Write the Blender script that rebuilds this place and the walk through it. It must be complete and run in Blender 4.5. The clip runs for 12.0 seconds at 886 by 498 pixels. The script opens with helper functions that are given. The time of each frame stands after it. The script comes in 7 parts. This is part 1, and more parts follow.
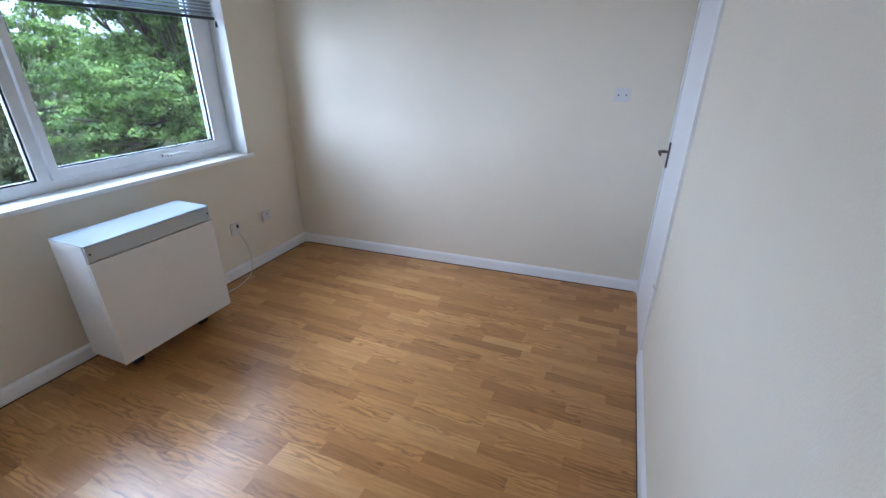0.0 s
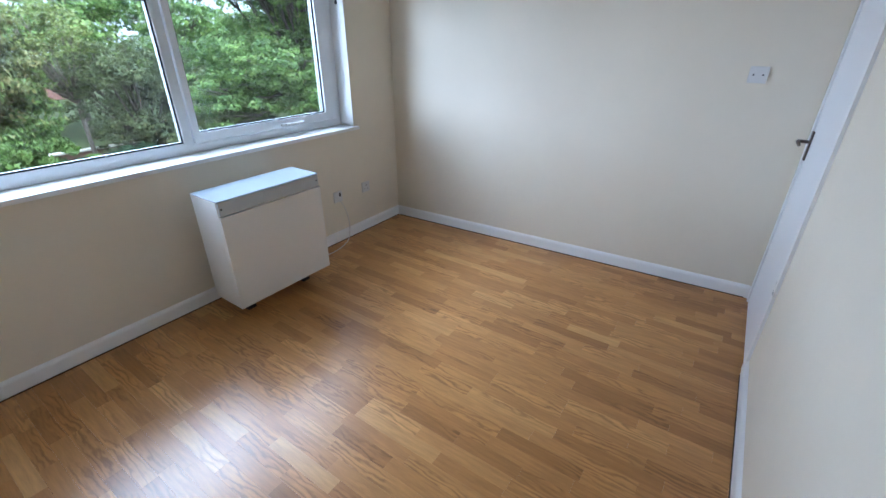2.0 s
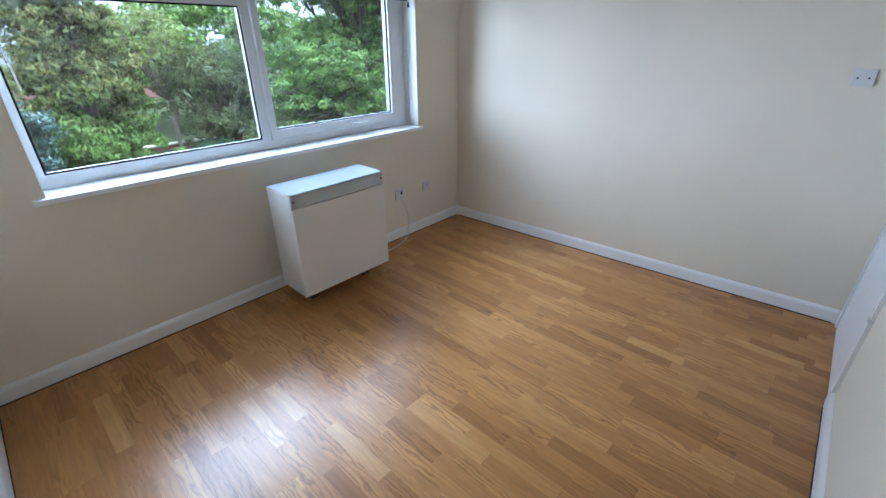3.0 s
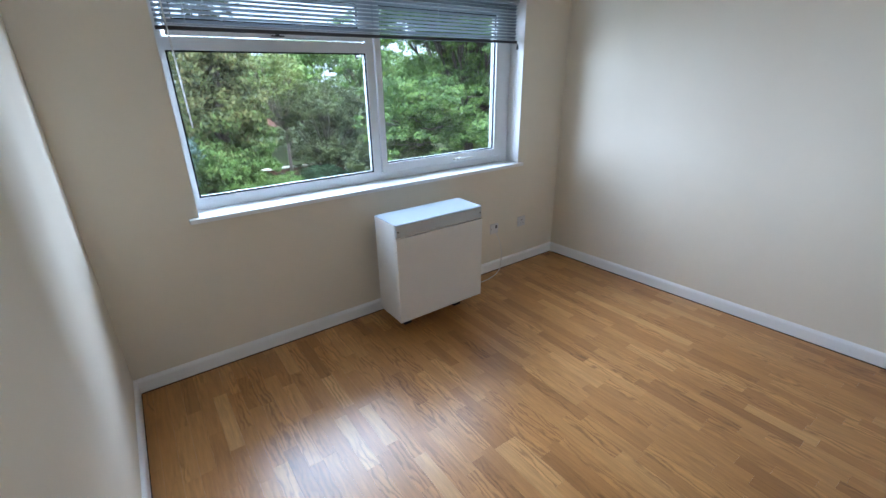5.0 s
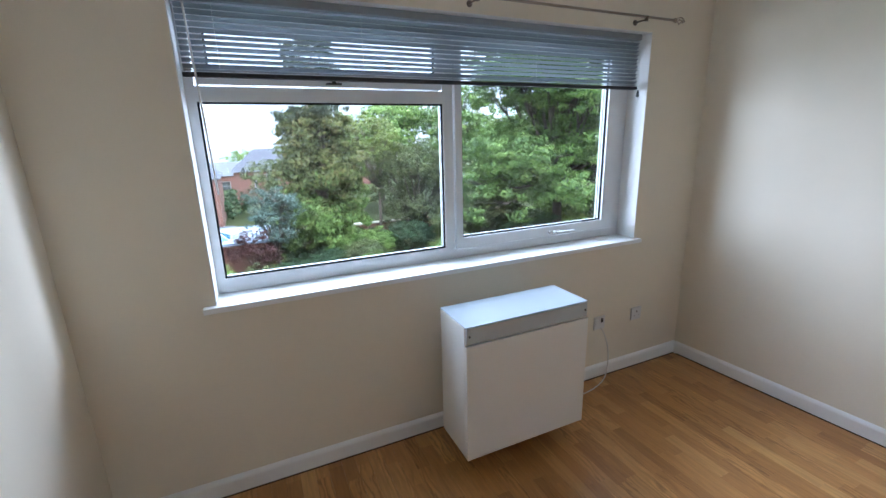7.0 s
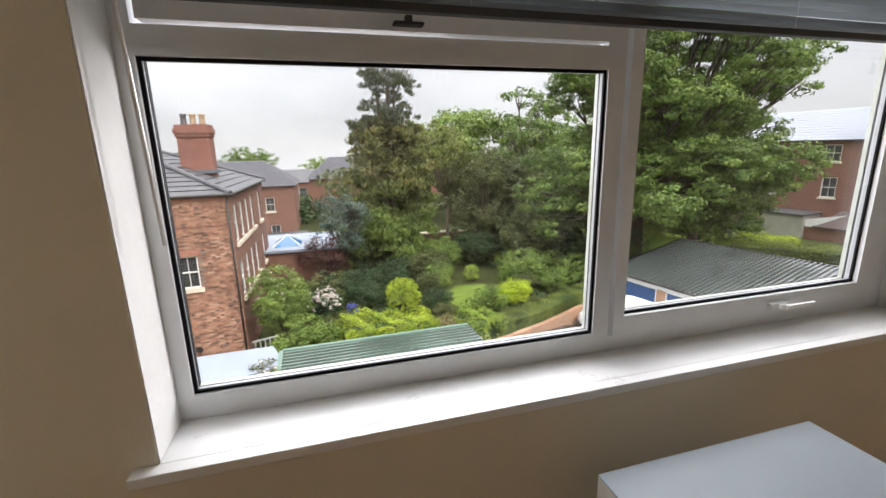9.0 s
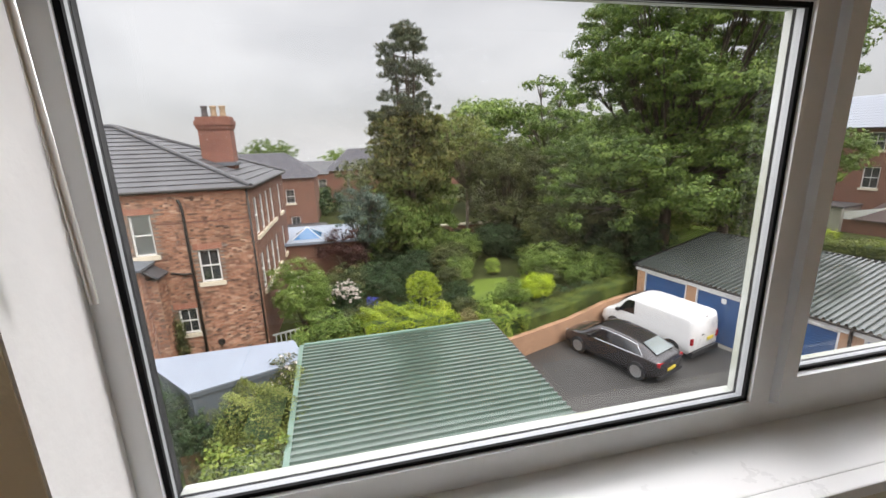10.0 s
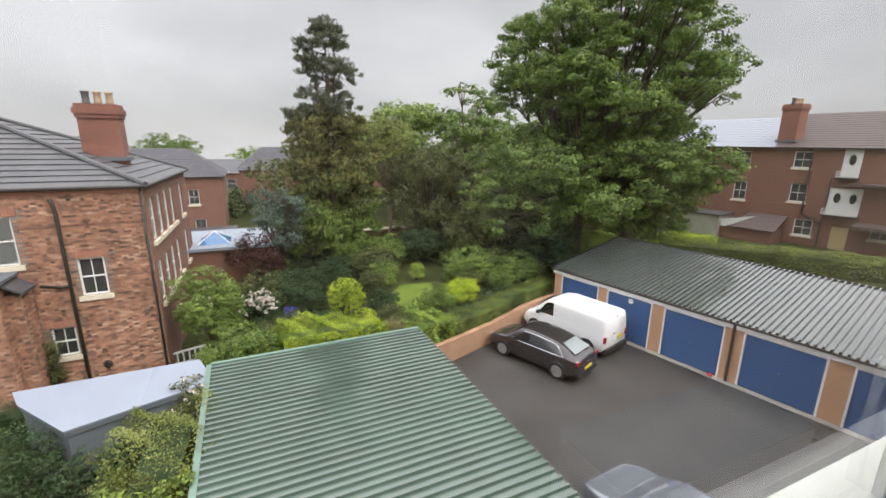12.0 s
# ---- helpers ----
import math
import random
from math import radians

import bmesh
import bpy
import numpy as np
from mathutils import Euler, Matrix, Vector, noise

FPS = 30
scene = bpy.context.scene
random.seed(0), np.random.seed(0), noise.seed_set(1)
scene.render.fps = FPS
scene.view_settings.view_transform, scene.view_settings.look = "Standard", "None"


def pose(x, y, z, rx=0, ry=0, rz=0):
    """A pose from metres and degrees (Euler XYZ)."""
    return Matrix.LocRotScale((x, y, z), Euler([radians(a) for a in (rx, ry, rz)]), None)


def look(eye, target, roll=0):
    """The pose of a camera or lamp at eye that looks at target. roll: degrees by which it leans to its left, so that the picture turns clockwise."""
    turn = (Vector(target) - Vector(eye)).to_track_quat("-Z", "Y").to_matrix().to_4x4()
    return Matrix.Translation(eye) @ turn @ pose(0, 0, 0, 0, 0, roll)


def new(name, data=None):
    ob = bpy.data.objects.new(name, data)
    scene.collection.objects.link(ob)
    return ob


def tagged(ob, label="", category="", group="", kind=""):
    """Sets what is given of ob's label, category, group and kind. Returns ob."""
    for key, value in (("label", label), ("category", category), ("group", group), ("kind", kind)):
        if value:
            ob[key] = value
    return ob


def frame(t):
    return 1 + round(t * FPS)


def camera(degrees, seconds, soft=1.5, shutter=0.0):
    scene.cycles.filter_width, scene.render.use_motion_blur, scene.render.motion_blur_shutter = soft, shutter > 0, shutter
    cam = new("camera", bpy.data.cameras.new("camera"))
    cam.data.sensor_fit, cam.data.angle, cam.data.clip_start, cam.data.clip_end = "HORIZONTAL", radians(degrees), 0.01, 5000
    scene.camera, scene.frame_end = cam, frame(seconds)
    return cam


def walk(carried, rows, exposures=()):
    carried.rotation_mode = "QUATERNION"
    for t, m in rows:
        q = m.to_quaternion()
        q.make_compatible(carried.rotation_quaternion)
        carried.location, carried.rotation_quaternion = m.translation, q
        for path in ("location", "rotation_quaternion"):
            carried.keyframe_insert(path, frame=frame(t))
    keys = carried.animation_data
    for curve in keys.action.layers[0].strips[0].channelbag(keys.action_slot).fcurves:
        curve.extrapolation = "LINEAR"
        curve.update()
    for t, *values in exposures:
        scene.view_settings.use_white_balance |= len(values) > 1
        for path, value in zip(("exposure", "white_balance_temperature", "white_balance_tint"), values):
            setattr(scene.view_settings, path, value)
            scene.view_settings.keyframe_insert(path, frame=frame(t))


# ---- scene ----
cam = camera(92.5, 12.0)
PATH = [
    (0, (0.41, -2.556, 1.536), (2.104, -1.866, 0.726), 0.4),
    (0.5, (0.403, -2.548, 1.533), (2.055, -1.795, 0.694), 0.5),
    (1, (0.39, -2.536, 1.531), (1.994, -1.709, 0.669), 0.6),
    (1.5, (0.386, -2.534, 1.529), (1.929, -1.616, 0.648), 0.5),
    (2, (0.376, -2.521, 1.524), (1.854, -1.51, 0.633), 0.3),
    (2.5, (0.365, -2.513, 1.529), (1.766, -1.402, 0.633), 0.1),
    (3, (0.348, -2.506, 1.527), (1.673, -1.298, 0.64), -0.1),
    (5, (0.276, -2.446, 1.567), (1.358, -0.945, 0.807), -0.8),
    (5.5, (0.299, -2.359, 1.578), (1.319, -0.792, 0.869), -1.2),
    (6, (0.468, -2.231, 1.558), (1.401, -0.582, 0.917), -1.5),
    (6.5, (0.572, -2.058, 1.544), (1.423, -0.339, 0.978), -1.4),
    (7, (0.662, -1.853, 1.532), (1.457, -0.088, 1.026), -1.5),
    (7.5, (0.703, -1.607, 1.530), (1.444, 0.186, 1.045), -1.6),
    (7.7, (0.724, -1.529, 1.506), (1.439, 0.28, 1.041), -1.7),
    (9.3, (0.855, -0.719, 1.506), (1.339, 1.165, 1.041), -1.5),
    (9.5, (0.847, -0.633, 1.505), (1.315, 1.253, 1.032), -1.7),
    (10, (0.813, -0.459, 1.495), (1.245, 1.429, 0.999), -1.7),
    (10.5, (0.808, -0.279, 1.482), (1.214, 1.61, 0.964), -1.6),
    (11, (0.752, -0.165, 1.484), (1.269, 1.69, 0.944), -0.6),
    (11.5, (0.738, -0.061, 1.492), (1.401, 1.749, 0.956), -0.1),
    (12, (0.735, -0.046, 1.49), (1.521, 1.728, 1.007), 0.7),
]
walk(cam, [(t, look(eye, to, roll)) for t, eye, to, roll in PATH], exposures=[(0.0, 1.97, 4850, 12), (3.0, 1.99, 4850, 9), (5.5, 1.95, 4950, 9), (7.5, 1.70, 5350, 13), (9.3, 0.82, 6900, 17), (10.5, 0.6, 6900, 17), (12.0, 0.55, 6900, 17)])


# ---- world and light ----
def nodes_of(owner):
    owner.use_nodes = True
    nt = owner.node_tree
    nt.nodes.clear()
    return nt


def node(nt, kind, **kw):
    n = nt.nodes.new(kind)
    for k, v in kw.items():
        if k == "props":
            for a, b in v.items():
                setattr(n, a, b)
        else:
            n.inputs[int(k[1:]) if k[0] == "i" and k[1:].isdigit() else k.replace("_", " ")].default_value = v
    return n


def ramp(nt, stops):
    n = nt.nodes.new("ShaderNodeValToRGB")
    e = n.color_ramp.elements
    while len(e) < len(stops):
        e.new(0.5)
    for el, (p, c) in zip(e, stops):
        el.position, el.color = p, (*c, 1)
    return n


world = bpy.data.worlds.new("overcast_sky")
scene.world = world
nt = nodes_of(world)
sky = node(nt, "ShaderNodeTexSky", props={"sky_type": "NISHITA", "sun_disc": False, "sun_elevation": radians(48), "sun_rotation": radians(150)})
sky_scaled = node(nt, "ShaderNodeMix", props={"data_type": "RGBA", "blend_type": "MULTIPLY"})
sky_scaled.inputs[0].default_value = 1.0
sky_scaled.inputs[7].default_value = (0.1, 0.1, 0.1, 1)
nt.links.new(sky.outputs[0], sky_scaled.inputs[6])
coord = node(nt, "ShaderNodeTexCoord")
mp = node(nt, "ShaderNodeMapping")
mp.inputs["Scale"].default_value = (1.2, 1.2, 3.0)
cl = node(nt, "ShaderNodeTexNoise", Scale=1.6, Detail=5.0, Roughness=0.5)
cr = ramp(nt, [(0.32, (0.50, 0.52, 0.56)), (0.68, (0.76, 0.785, 0.83))])
nt.links.new(coord.outputs["Generated"], mp.inputs[0])
nt.links.new(mp.outputs[0], cl.inputs[0])
nt.links.new(cl.outputs[0], cr.inputs[0])
mixs = node(nt, "ShaderNodeMix", props={"data_type": "RGBA"})
mixs.inputs[0].default_value = 0.9
nt.links.new(sky_scaled.outputs[2], mixs.inputs[6])
nt.links.new(cr.outputs[0], mixs.inputs[7])
bg = node(nt, "ShaderNodeBackground", Strength=1.25)
# an overcast sky is brightest overhead
sepz = node(nt, "ShaderNodeSeparateXYZ")
nt.links.new(coord.outputs["Generated"], sepz.inputs[0])
up_gain = ramp(nt, [(0.0, (0.66, 0.66, 0.66)), (0.10, (0.66, 0.66, 0.66)), (0.37, (0.72, 0.72, 0.72)), (0.46, (2.0, 2.0, 2.0)), (1.0, (3.1, 3.1, 3.1))])
nt.links.new(sepz.outputs[2], up_gain.inputs[0])
lift = node(nt, "ShaderNodeVectorMath", props={"operation": "MULTIPLY"})
nt.links.new(mixs.outputs[2], lift.inputs[0])
nt.links.new(up_gain.outputs[0], lift.inputs[1])
nt.links.new(lift.outputs[0], bg.inputs[0])
wo = node(nt, "ShaderNodeOutputWorld")
nt.links.new(bg.outputs[0], wo.inputs[0])

sun = new("sun", bpy.data.lights.new("sun", "SUN"))
sun.data.energy, sun.data.angle, sun.data.color = 1.4, radians(30), (1.0, 0.97, 0.92)
sun.matrix_world = look((10, -14, 22), (0, 0, 0))

LEVEL = 50
# added unseen lamps outside, boosting the skylight from above and both sides
for at, aim, sx, sy, power in (((1.65, 3.4, 4.3), (1.65, -1.6, 0.7), 4.4, 1.6, 108), ((-2.6, 2.5, 1.75), (1.9, -2.4, 1.25), 2.6, 1.9, 108 * 0.92), ((5.95, 1.05, 1.8), (0.4, -1.9, 1.2), 1.2, 1.7, 108 * 1.2)):
    sky_lamp = new("window_daylight", bpy.data.lights.new("window_daylight", "AREA"))
    sky_lamp.data.shape, sky_lamp.data.size, sky_lamp.data.size_y = "RECTANGLE", sx, sy
    sky_lamp.data.energy, sky_lamp.data.color = power, (0.93, 0.96, 1.0)
    sky_lamp.matrix_world = look(at, aim)


# added lamp, aimed level through the window to brighten the doorway wall
level_lamp = new("window_daylight", bpy.data.lights.new("window_daylight", "AREA"))
level_lamp.data.shape, level_lamp.data.size, level_lamp.data.size_y = "RECTANGLE", 2.6, 1.2
level_lamp.data.energy, level_lamp.data.color = LEVEL, (0.93, 0.96, 1.0)
level_lamp.matrix_world = look((1.0, 3.6, 1.75), (1.9, -2.8, 1.15))


# ---- materials ----
def principled(name, color, rough=0.6, metal=0.0, noise=0.0, nscale=8.0, bump=0.0, bscale=60.0, coat=0.0, spec=0.5, stretch=(1, 1, 1), dark=None):
    """A surface of one colour with stains and wear at two scales and a fine relief."""
    m = bpy.data.materials.new(name)
    nt = nodes_of(m)
    b = node(nt, "ShaderNodeBsdfPrincipled", Base_Color=(*color, 1), Roughness=rough, Metallic=metal)
    b.inputs["Coat Weight"].default_value = coat
    b.inputs["Specular IOR Level"].default_value = spec
    out = node(nt, "ShaderNodeOutputMaterial")
    nt.links.new(b.outputs[0], out.inputs[0])
    tc = node(nt, "ShaderNodeTexCoord")
    mp = node(nt, "ShaderNodeMapping")
    mp.inputs["Scale"].default_value = stretch
    nt.links.new(tc.outputs["Object"], mp.inputs[0])
    if noise:
        n1 = node(nt, "ShaderNodeTexNoise", Scale=nscale, Detail=6.0, Roughness=0.65)
        nt.links.new(mp.outputs[0], n1.inputs[0])
        lo = dark or tuple(c * (1 - noise) for c in color)
        hi = tuple(min(1, c * (1 + noise * 0.6)) for c in color)
        r = ramp(nt, [(0.3, lo), (0.7, hi)])
        nt.links.new(n1.outputs[0], r.inputs[0])
        nt.links.new(r.outputs[0], b.inputs["Base Color"])
        rr = node(nt, "ShaderNodeMapRange")
        rr.inputs[3].default_value, rr.inputs[4].default_value = max(0.02, rough - 0.08), min(1, rough + 0.08)
        nt.links.new(n1.outputs[0], rr.inputs[0])
        nt.links.new(rr.outputs[0], b.inputs["Roughness"])
    if bump:
        n2 = node(nt, "ShaderNodeTexNoise", Scale=bscale, Detail=4.0)
        nt.links.new(mp.outputs[0], n2.inputs[0])
        bp = node(nt, "ShaderNodeBump", Strength=bump, Distance=0.004)
        nt.links.new(n2.outputs[0], bp.inputs["Height"])
        nt.links.new(bp.outputs[0], b.inputs["Normal"])
    return m


def glass_material(name, tint=(0.96, 0.98, 0.97), ior=1.45):
    m = bpy.data.materials.new(name)
    nt = nodes_of(m)
    tr = node(nt, "ShaderNodeBsdfTransparent", Color=(*tint, 1))
    gl = node(nt, "ShaderNodeBsdfGlossy", Roughness=0.0)
    fr = node(nt, "ShaderNodeFresnel", IOR=ior)
    mx = node(nt, "ShaderNodeMixShader")
    out = node(nt, "ShaderNodeOutputMaterial")
    nt.links.new(fr.outputs[0], mx.inputs[0])
    nt.links.new(tr.outputs[0], mx.inputs[1])
    nt.links.new(gl.outputs[0], mx.inputs[2])
    nt.links.new(mx.outputs[0], out.inputs[0])
    return m


def piece_material(name, stops, rough=0.8, grain=30.0, bump=0.3, stretch=(1, 1, 1), spec=0.4, grain_amount=0.25, stain=0.0):
    """Colour varied from piece to piece, whether the pieces are objects or joined."""
    m = bpy.data.materials.new(name)
    nt = nodes_of(m)
    b = node(nt, "ShaderNodeBsdfPrincipled", Roughness=rough)
    b.inputs["Specular IOR Level"].default_value = spec
    out = node(nt, "ShaderNodeOutputMaterial")
    nt.links.new(b.outputs[0], out.inputs[0])
    geo = node(nt, "ShaderNodeNewGeometry")
    oi = node(nt, "ShaderNodeObjectInfo")
    add = node(nt, "ShaderNodeMath", props={"operation": "ADD"})
    fr = node(nt, "ShaderNodeMath", props={"operation": "FRACT"})
    nt.links.new(geo.outputs["Random Per Island"], add.inputs[0])
    nt.links.new(oi.outputs["Random"], add.inputs[1])
    nt.links.new(add.outputs[0], fr.inputs[0])
    r = ramp(nt, stops)
    nt.links.new(fr.outputs[0], r.inputs[0])
    tc = node(nt, "ShaderNodeTexCoord")
    off = node(nt, "ShaderNodeVectorMath", props={"operation": "SCALE"})
    off.inputs[0].default_value = (31.0, 17.0, 7.0)
    nt.links.new(fr.outputs[0], off.inputs["Scale"])
    va = node(nt, "ShaderNodeVectorMath", props={"operation": "ADD"})
    nt.links.new(tc.outputs["Object"], va.inputs[0])
    nt.links.new(off.outputs[0], va.inputs[1])
    mp = node(nt, "ShaderNodeMapping")
    mp.inputs["Scale"].default_value = stretch
    nt.links.new(va.outputs[0], mp.inputs[0])
    n1 = node(nt, "ShaderNodeTexNoise", Scale=grain, Detail=6.0, Roughness=0.6)
    nt.links.new(mp.outputs[0], n1.inputs[0])
    rng = node(nt, "ShaderNodeMapRange")
    rng.inputs[1].default_value, rng.inputs[2].default_value = 0.25, 0.75
    rng.inputs[3].default_value, rng.inputs[4].default_value = 1 - grain_amount, 1 + grain_amount
    nt.links.new(n1.outputs[0], rng.inputs[0])
    mul = node(nt, "ShaderNodeVectorMath", props={"operation": "SCALE"})
    nt.links.new(r.outputs[0], mul.inputs[0])
    nt.links.new(rng.outputs[0], mul.inputs["Scale"])
    last = mul
    if stain:
        n3 = node(nt, "ShaderNodeTexNoise", Scale=0.9, Detail=5.0, Roughness=0.6)
        nt.links.new(tc.outputs["Object"], n3.inputs[0])
        r3 = node(nt, "ShaderNodeMapRange")
        r3.inputs[1].default_value, r3.inputs[2].default_value = 0.3, 0.7
        r3.inputs[3].default_value, r3.inputs[4].default_value = 1 - stain, 1 + stain * 0.6
        nt.links.new(n3.outputs[0], r3.inputs[0])
        last = node(nt, "ShaderNodeVectorMath", props={"operation": "SCALE"})
        nt.links.new(mul.outputs[0], last.inputs[0])
        nt.links.new(r3.outputs[0], last.inputs["Scale"])
    nt.links.new(last.outputs[0], b.inputs["Base Color"])
    if bump:
        bp = node(nt, "ShaderNodeBump", Strength=bump, Distance=0.002)
        nt.links.new(n1.outputs[0], bp.inputs["Height"])
        nt.links.new(bp.outputs[0], b.inputs["Normal"])
    return m


def oak_material(name, stops):
    """Lacquered oak strips: tone from strip to strip, fine streaks along y and flame figure on some of them."""
    m = bpy.data.materials.new(name)
    nt = nodes_of(m)
    b = node(nt, "ShaderNodeBsdfPrincipled", Roughness=0.31)
    b.inputs["Specular IOR Level"].default_value = 0.6
    out = node(nt, "ShaderNodeOutputMaterial")
    nt.links.new(b.outputs[0], out.inputs[0])
    geo = node(nt, "ShaderNodeNewGeometry")
    oi = node(nt, "ShaderNodeObjectInfo")
    add = node(nt, "ShaderNodeMath", props={"operation": "ADD"})
    fr = node(nt, "ShaderNodeMath", props={"operation": "FRACT"})
    nt.links.new(geo.outputs["Random Per Island"], add.inputs[0])
    nt.links.new(oi.outputs["Random"], add.inputs[1])
    nt.links.new(add.outputs[0], fr.inputs[0])
    tone = ramp(nt, stops)
    nt.links.new(fr.outputs[0], tone.inputs[0])
    tc = node(nt, "ShaderNodeTexCoord")
    off = node(nt, "ShaderNodeVectorMath", props={"operation": "SCALE"})
    off.inputs[0].default_value = (31.0, 17.0, 7.0)
    nt.links.new(fr.outputs[0], off.inputs["Scale"])
    va = node(nt, "ShaderNodeVectorMath", props={"operation": "ADD"})
    nt.links.new(tc.outputs["Object"], va.inputs[0])
    nt.links.new(off.outputs[0], va.inputs[1])
    scaled = []
    for sc in ((9, 0.8, 9), (1.0, 0.22, 1.0), (1.0, 0.25, 1.0)):
        mp = node(nt, "ShaderNodeMapping")
        mp.inputs["Scale"].default_value = sc
        nt.links.new(va.outputs[0], mp.inputs[0])
        scaled.append(mp)
    streak = node(nt, "ShaderNodeTexNoise", Scale=8.5, Detail=6.0, Roughness=0.6)
    nt.links.new(scaled[0].outputs[0], streak.inputs[0])
    rs_ = node(nt, "ShaderNodeMapRange")
    rs_.inputs[1].default_value, rs_.inputs[2].default_value = 0.25, 0.75
    rs_.inputs[3].default_value, rs_.inputs[4].default_value = 0.78, 1.2
    nt.links.new(streak.outputs[0], rs_.inputs[0])
    flame = node(nt, "ShaderNodeTexWave", Scale=13.0, Distortion=14.0, Detail=3.0)
    flame.inputs["Detail Scale"].default_value = 1.6
    nt.links.new(scaled[1].outputs[0], flame.inputs[0])
    lines = ramp(nt, [(0.0, (0.70, 0.67, 0.64)), (0.22, (0.90, 0.89, 0.88)), (0.5, (1.04, 1.04, 1.04)), (1.0, (1.15, 1.15, 1.15))])
    nt.links.new(flame.outputs[1], lines.inputs[0])
    where = node(nt, "ShaderNodeTexNoise", Scale=5.0, Detail=2.0)
    nt.links.new(scaled[2].outputs[0], where.inputs[0])
    some = node(nt, "ShaderNodeMapRange")
    some.inputs[1].default_value, some.inputs[2].default_value = 0.50, 0.60
    nt.links.new(where.outputs[0], some.inputs[0])
    figure = node(nt, "ShaderNodeMix", props={"data_type": "RGBA"})
    figure.inputs[6].default_value = (1, 1, 1, 1)
    nt.links.new(some.outputs[0], figure.inputs[0])
    nt.links.new(lines.outputs[0], figure.inputs[7])
    mul = node(nt, "ShaderNodeVectorMath", props={"operation": "SCALE"})
    nt.links.new(tone.outputs[0], mul.inputs[0])
    nt.links.new(rs_.outputs[0], mul.inputs["Scale"])
    both = node(nt, "ShaderNodeVectorMath", props={"operation": "MULTIPLY"})
    nt.links.new(mul.outputs[0], both.inputs[0])
    nt.links.new(figure.outputs[2], both.inputs[1])
    nt.links.new(both.outputs[0], b.inputs["Base Color"])
    bp = node(nt, "ShaderNodeBump", Strength=0.03, Distance=0.002)
    nt.links.new(streak.outputs[0], bp.inputs["Height"])
    nt.links.new(bp.outputs[0], b.inputs["Normal"])
    return m


def brick_material(name, c1, c2, mortar, scale=1.0):
    """Far brickwork with courses of 75 mm, for walls upright on x or y."""
    m = bpy.data.materials.new(name)
    nt = nodes_of(m)
    b = node(nt, "ShaderNodeBsdfPrincipled", Roughness=0.88)
    out = node(nt, "ShaderNodeOutputMaterial")
    nt.links.new(b.outputs[0], out.inputs[0])
    tc = node(nt, "ShaderNodeTexCoord")
    sep = node(nt, "ShaderNodeSeparateXYZ")
    nt.links.new(tc.outputs["Object"], sep.inputs[0])
    add = node(nt, "ShaderNodeMath", props={"operation": "ADD"})
    nt.links.new(sep.outputs[0], add.inputs[0])
    nt.links.new(sep.outputs[1], add.inputs[1])
    comb = node(nt, "ShaderNodeCombineXYZ")
    nt.links.new(add.outputs[0], comb.inputs[0])
    nt.links.new(sep.outputs[2], comb.inputs[1])
    br = node(nt, "ShaderNodeTexBrick", Color1=(*c1, 1), Color2=(*c2, 1), Mortar=(*mortar, 1), Scale=scale, Mortar_Size=0.006, Brick_Width=0.225, Row_Height=0.075)
    br.inputs["Bias"].default_value = -0.1
    nt.links.new(comb.outputs[0], br.inputs[0])
    n1 = node(nt, "ShaderNodeTexNoise", Scale=1.1, Detail=8.0, Roughness=0.7)
    nt.links.new(tc.outputs["Object"], n1.inputs[0])
    rng = node(nt, "ShaderNodeMapRange")
    rng.inputs[3].default_value, rng.inputs[4].default_value = 0.6, 1.4
    nt.links.new(n1.outputs[0], rng.inputs[0])
    mul = node(nt, "ShaderNodeVectorMath", props={"operation": "SCALE"})
    nt.links.new(br.outputs[0], mul.inputs[0])
    nt.links.new(rng.outputs[0], mul.inputs["Scale"])
    nt.links.new(mul.outputs[0], b.inputs["Base Color"])
    bp = node(nt, "ShaderNodeBump", Strength=0.6, Distance=0.01, props={"invert": True})
    nt.links.new(br.outputs[1], bp.inputs["Height"])
    nt.links.new(bp.outputs[0], b.inputs["Normal"])
    return m


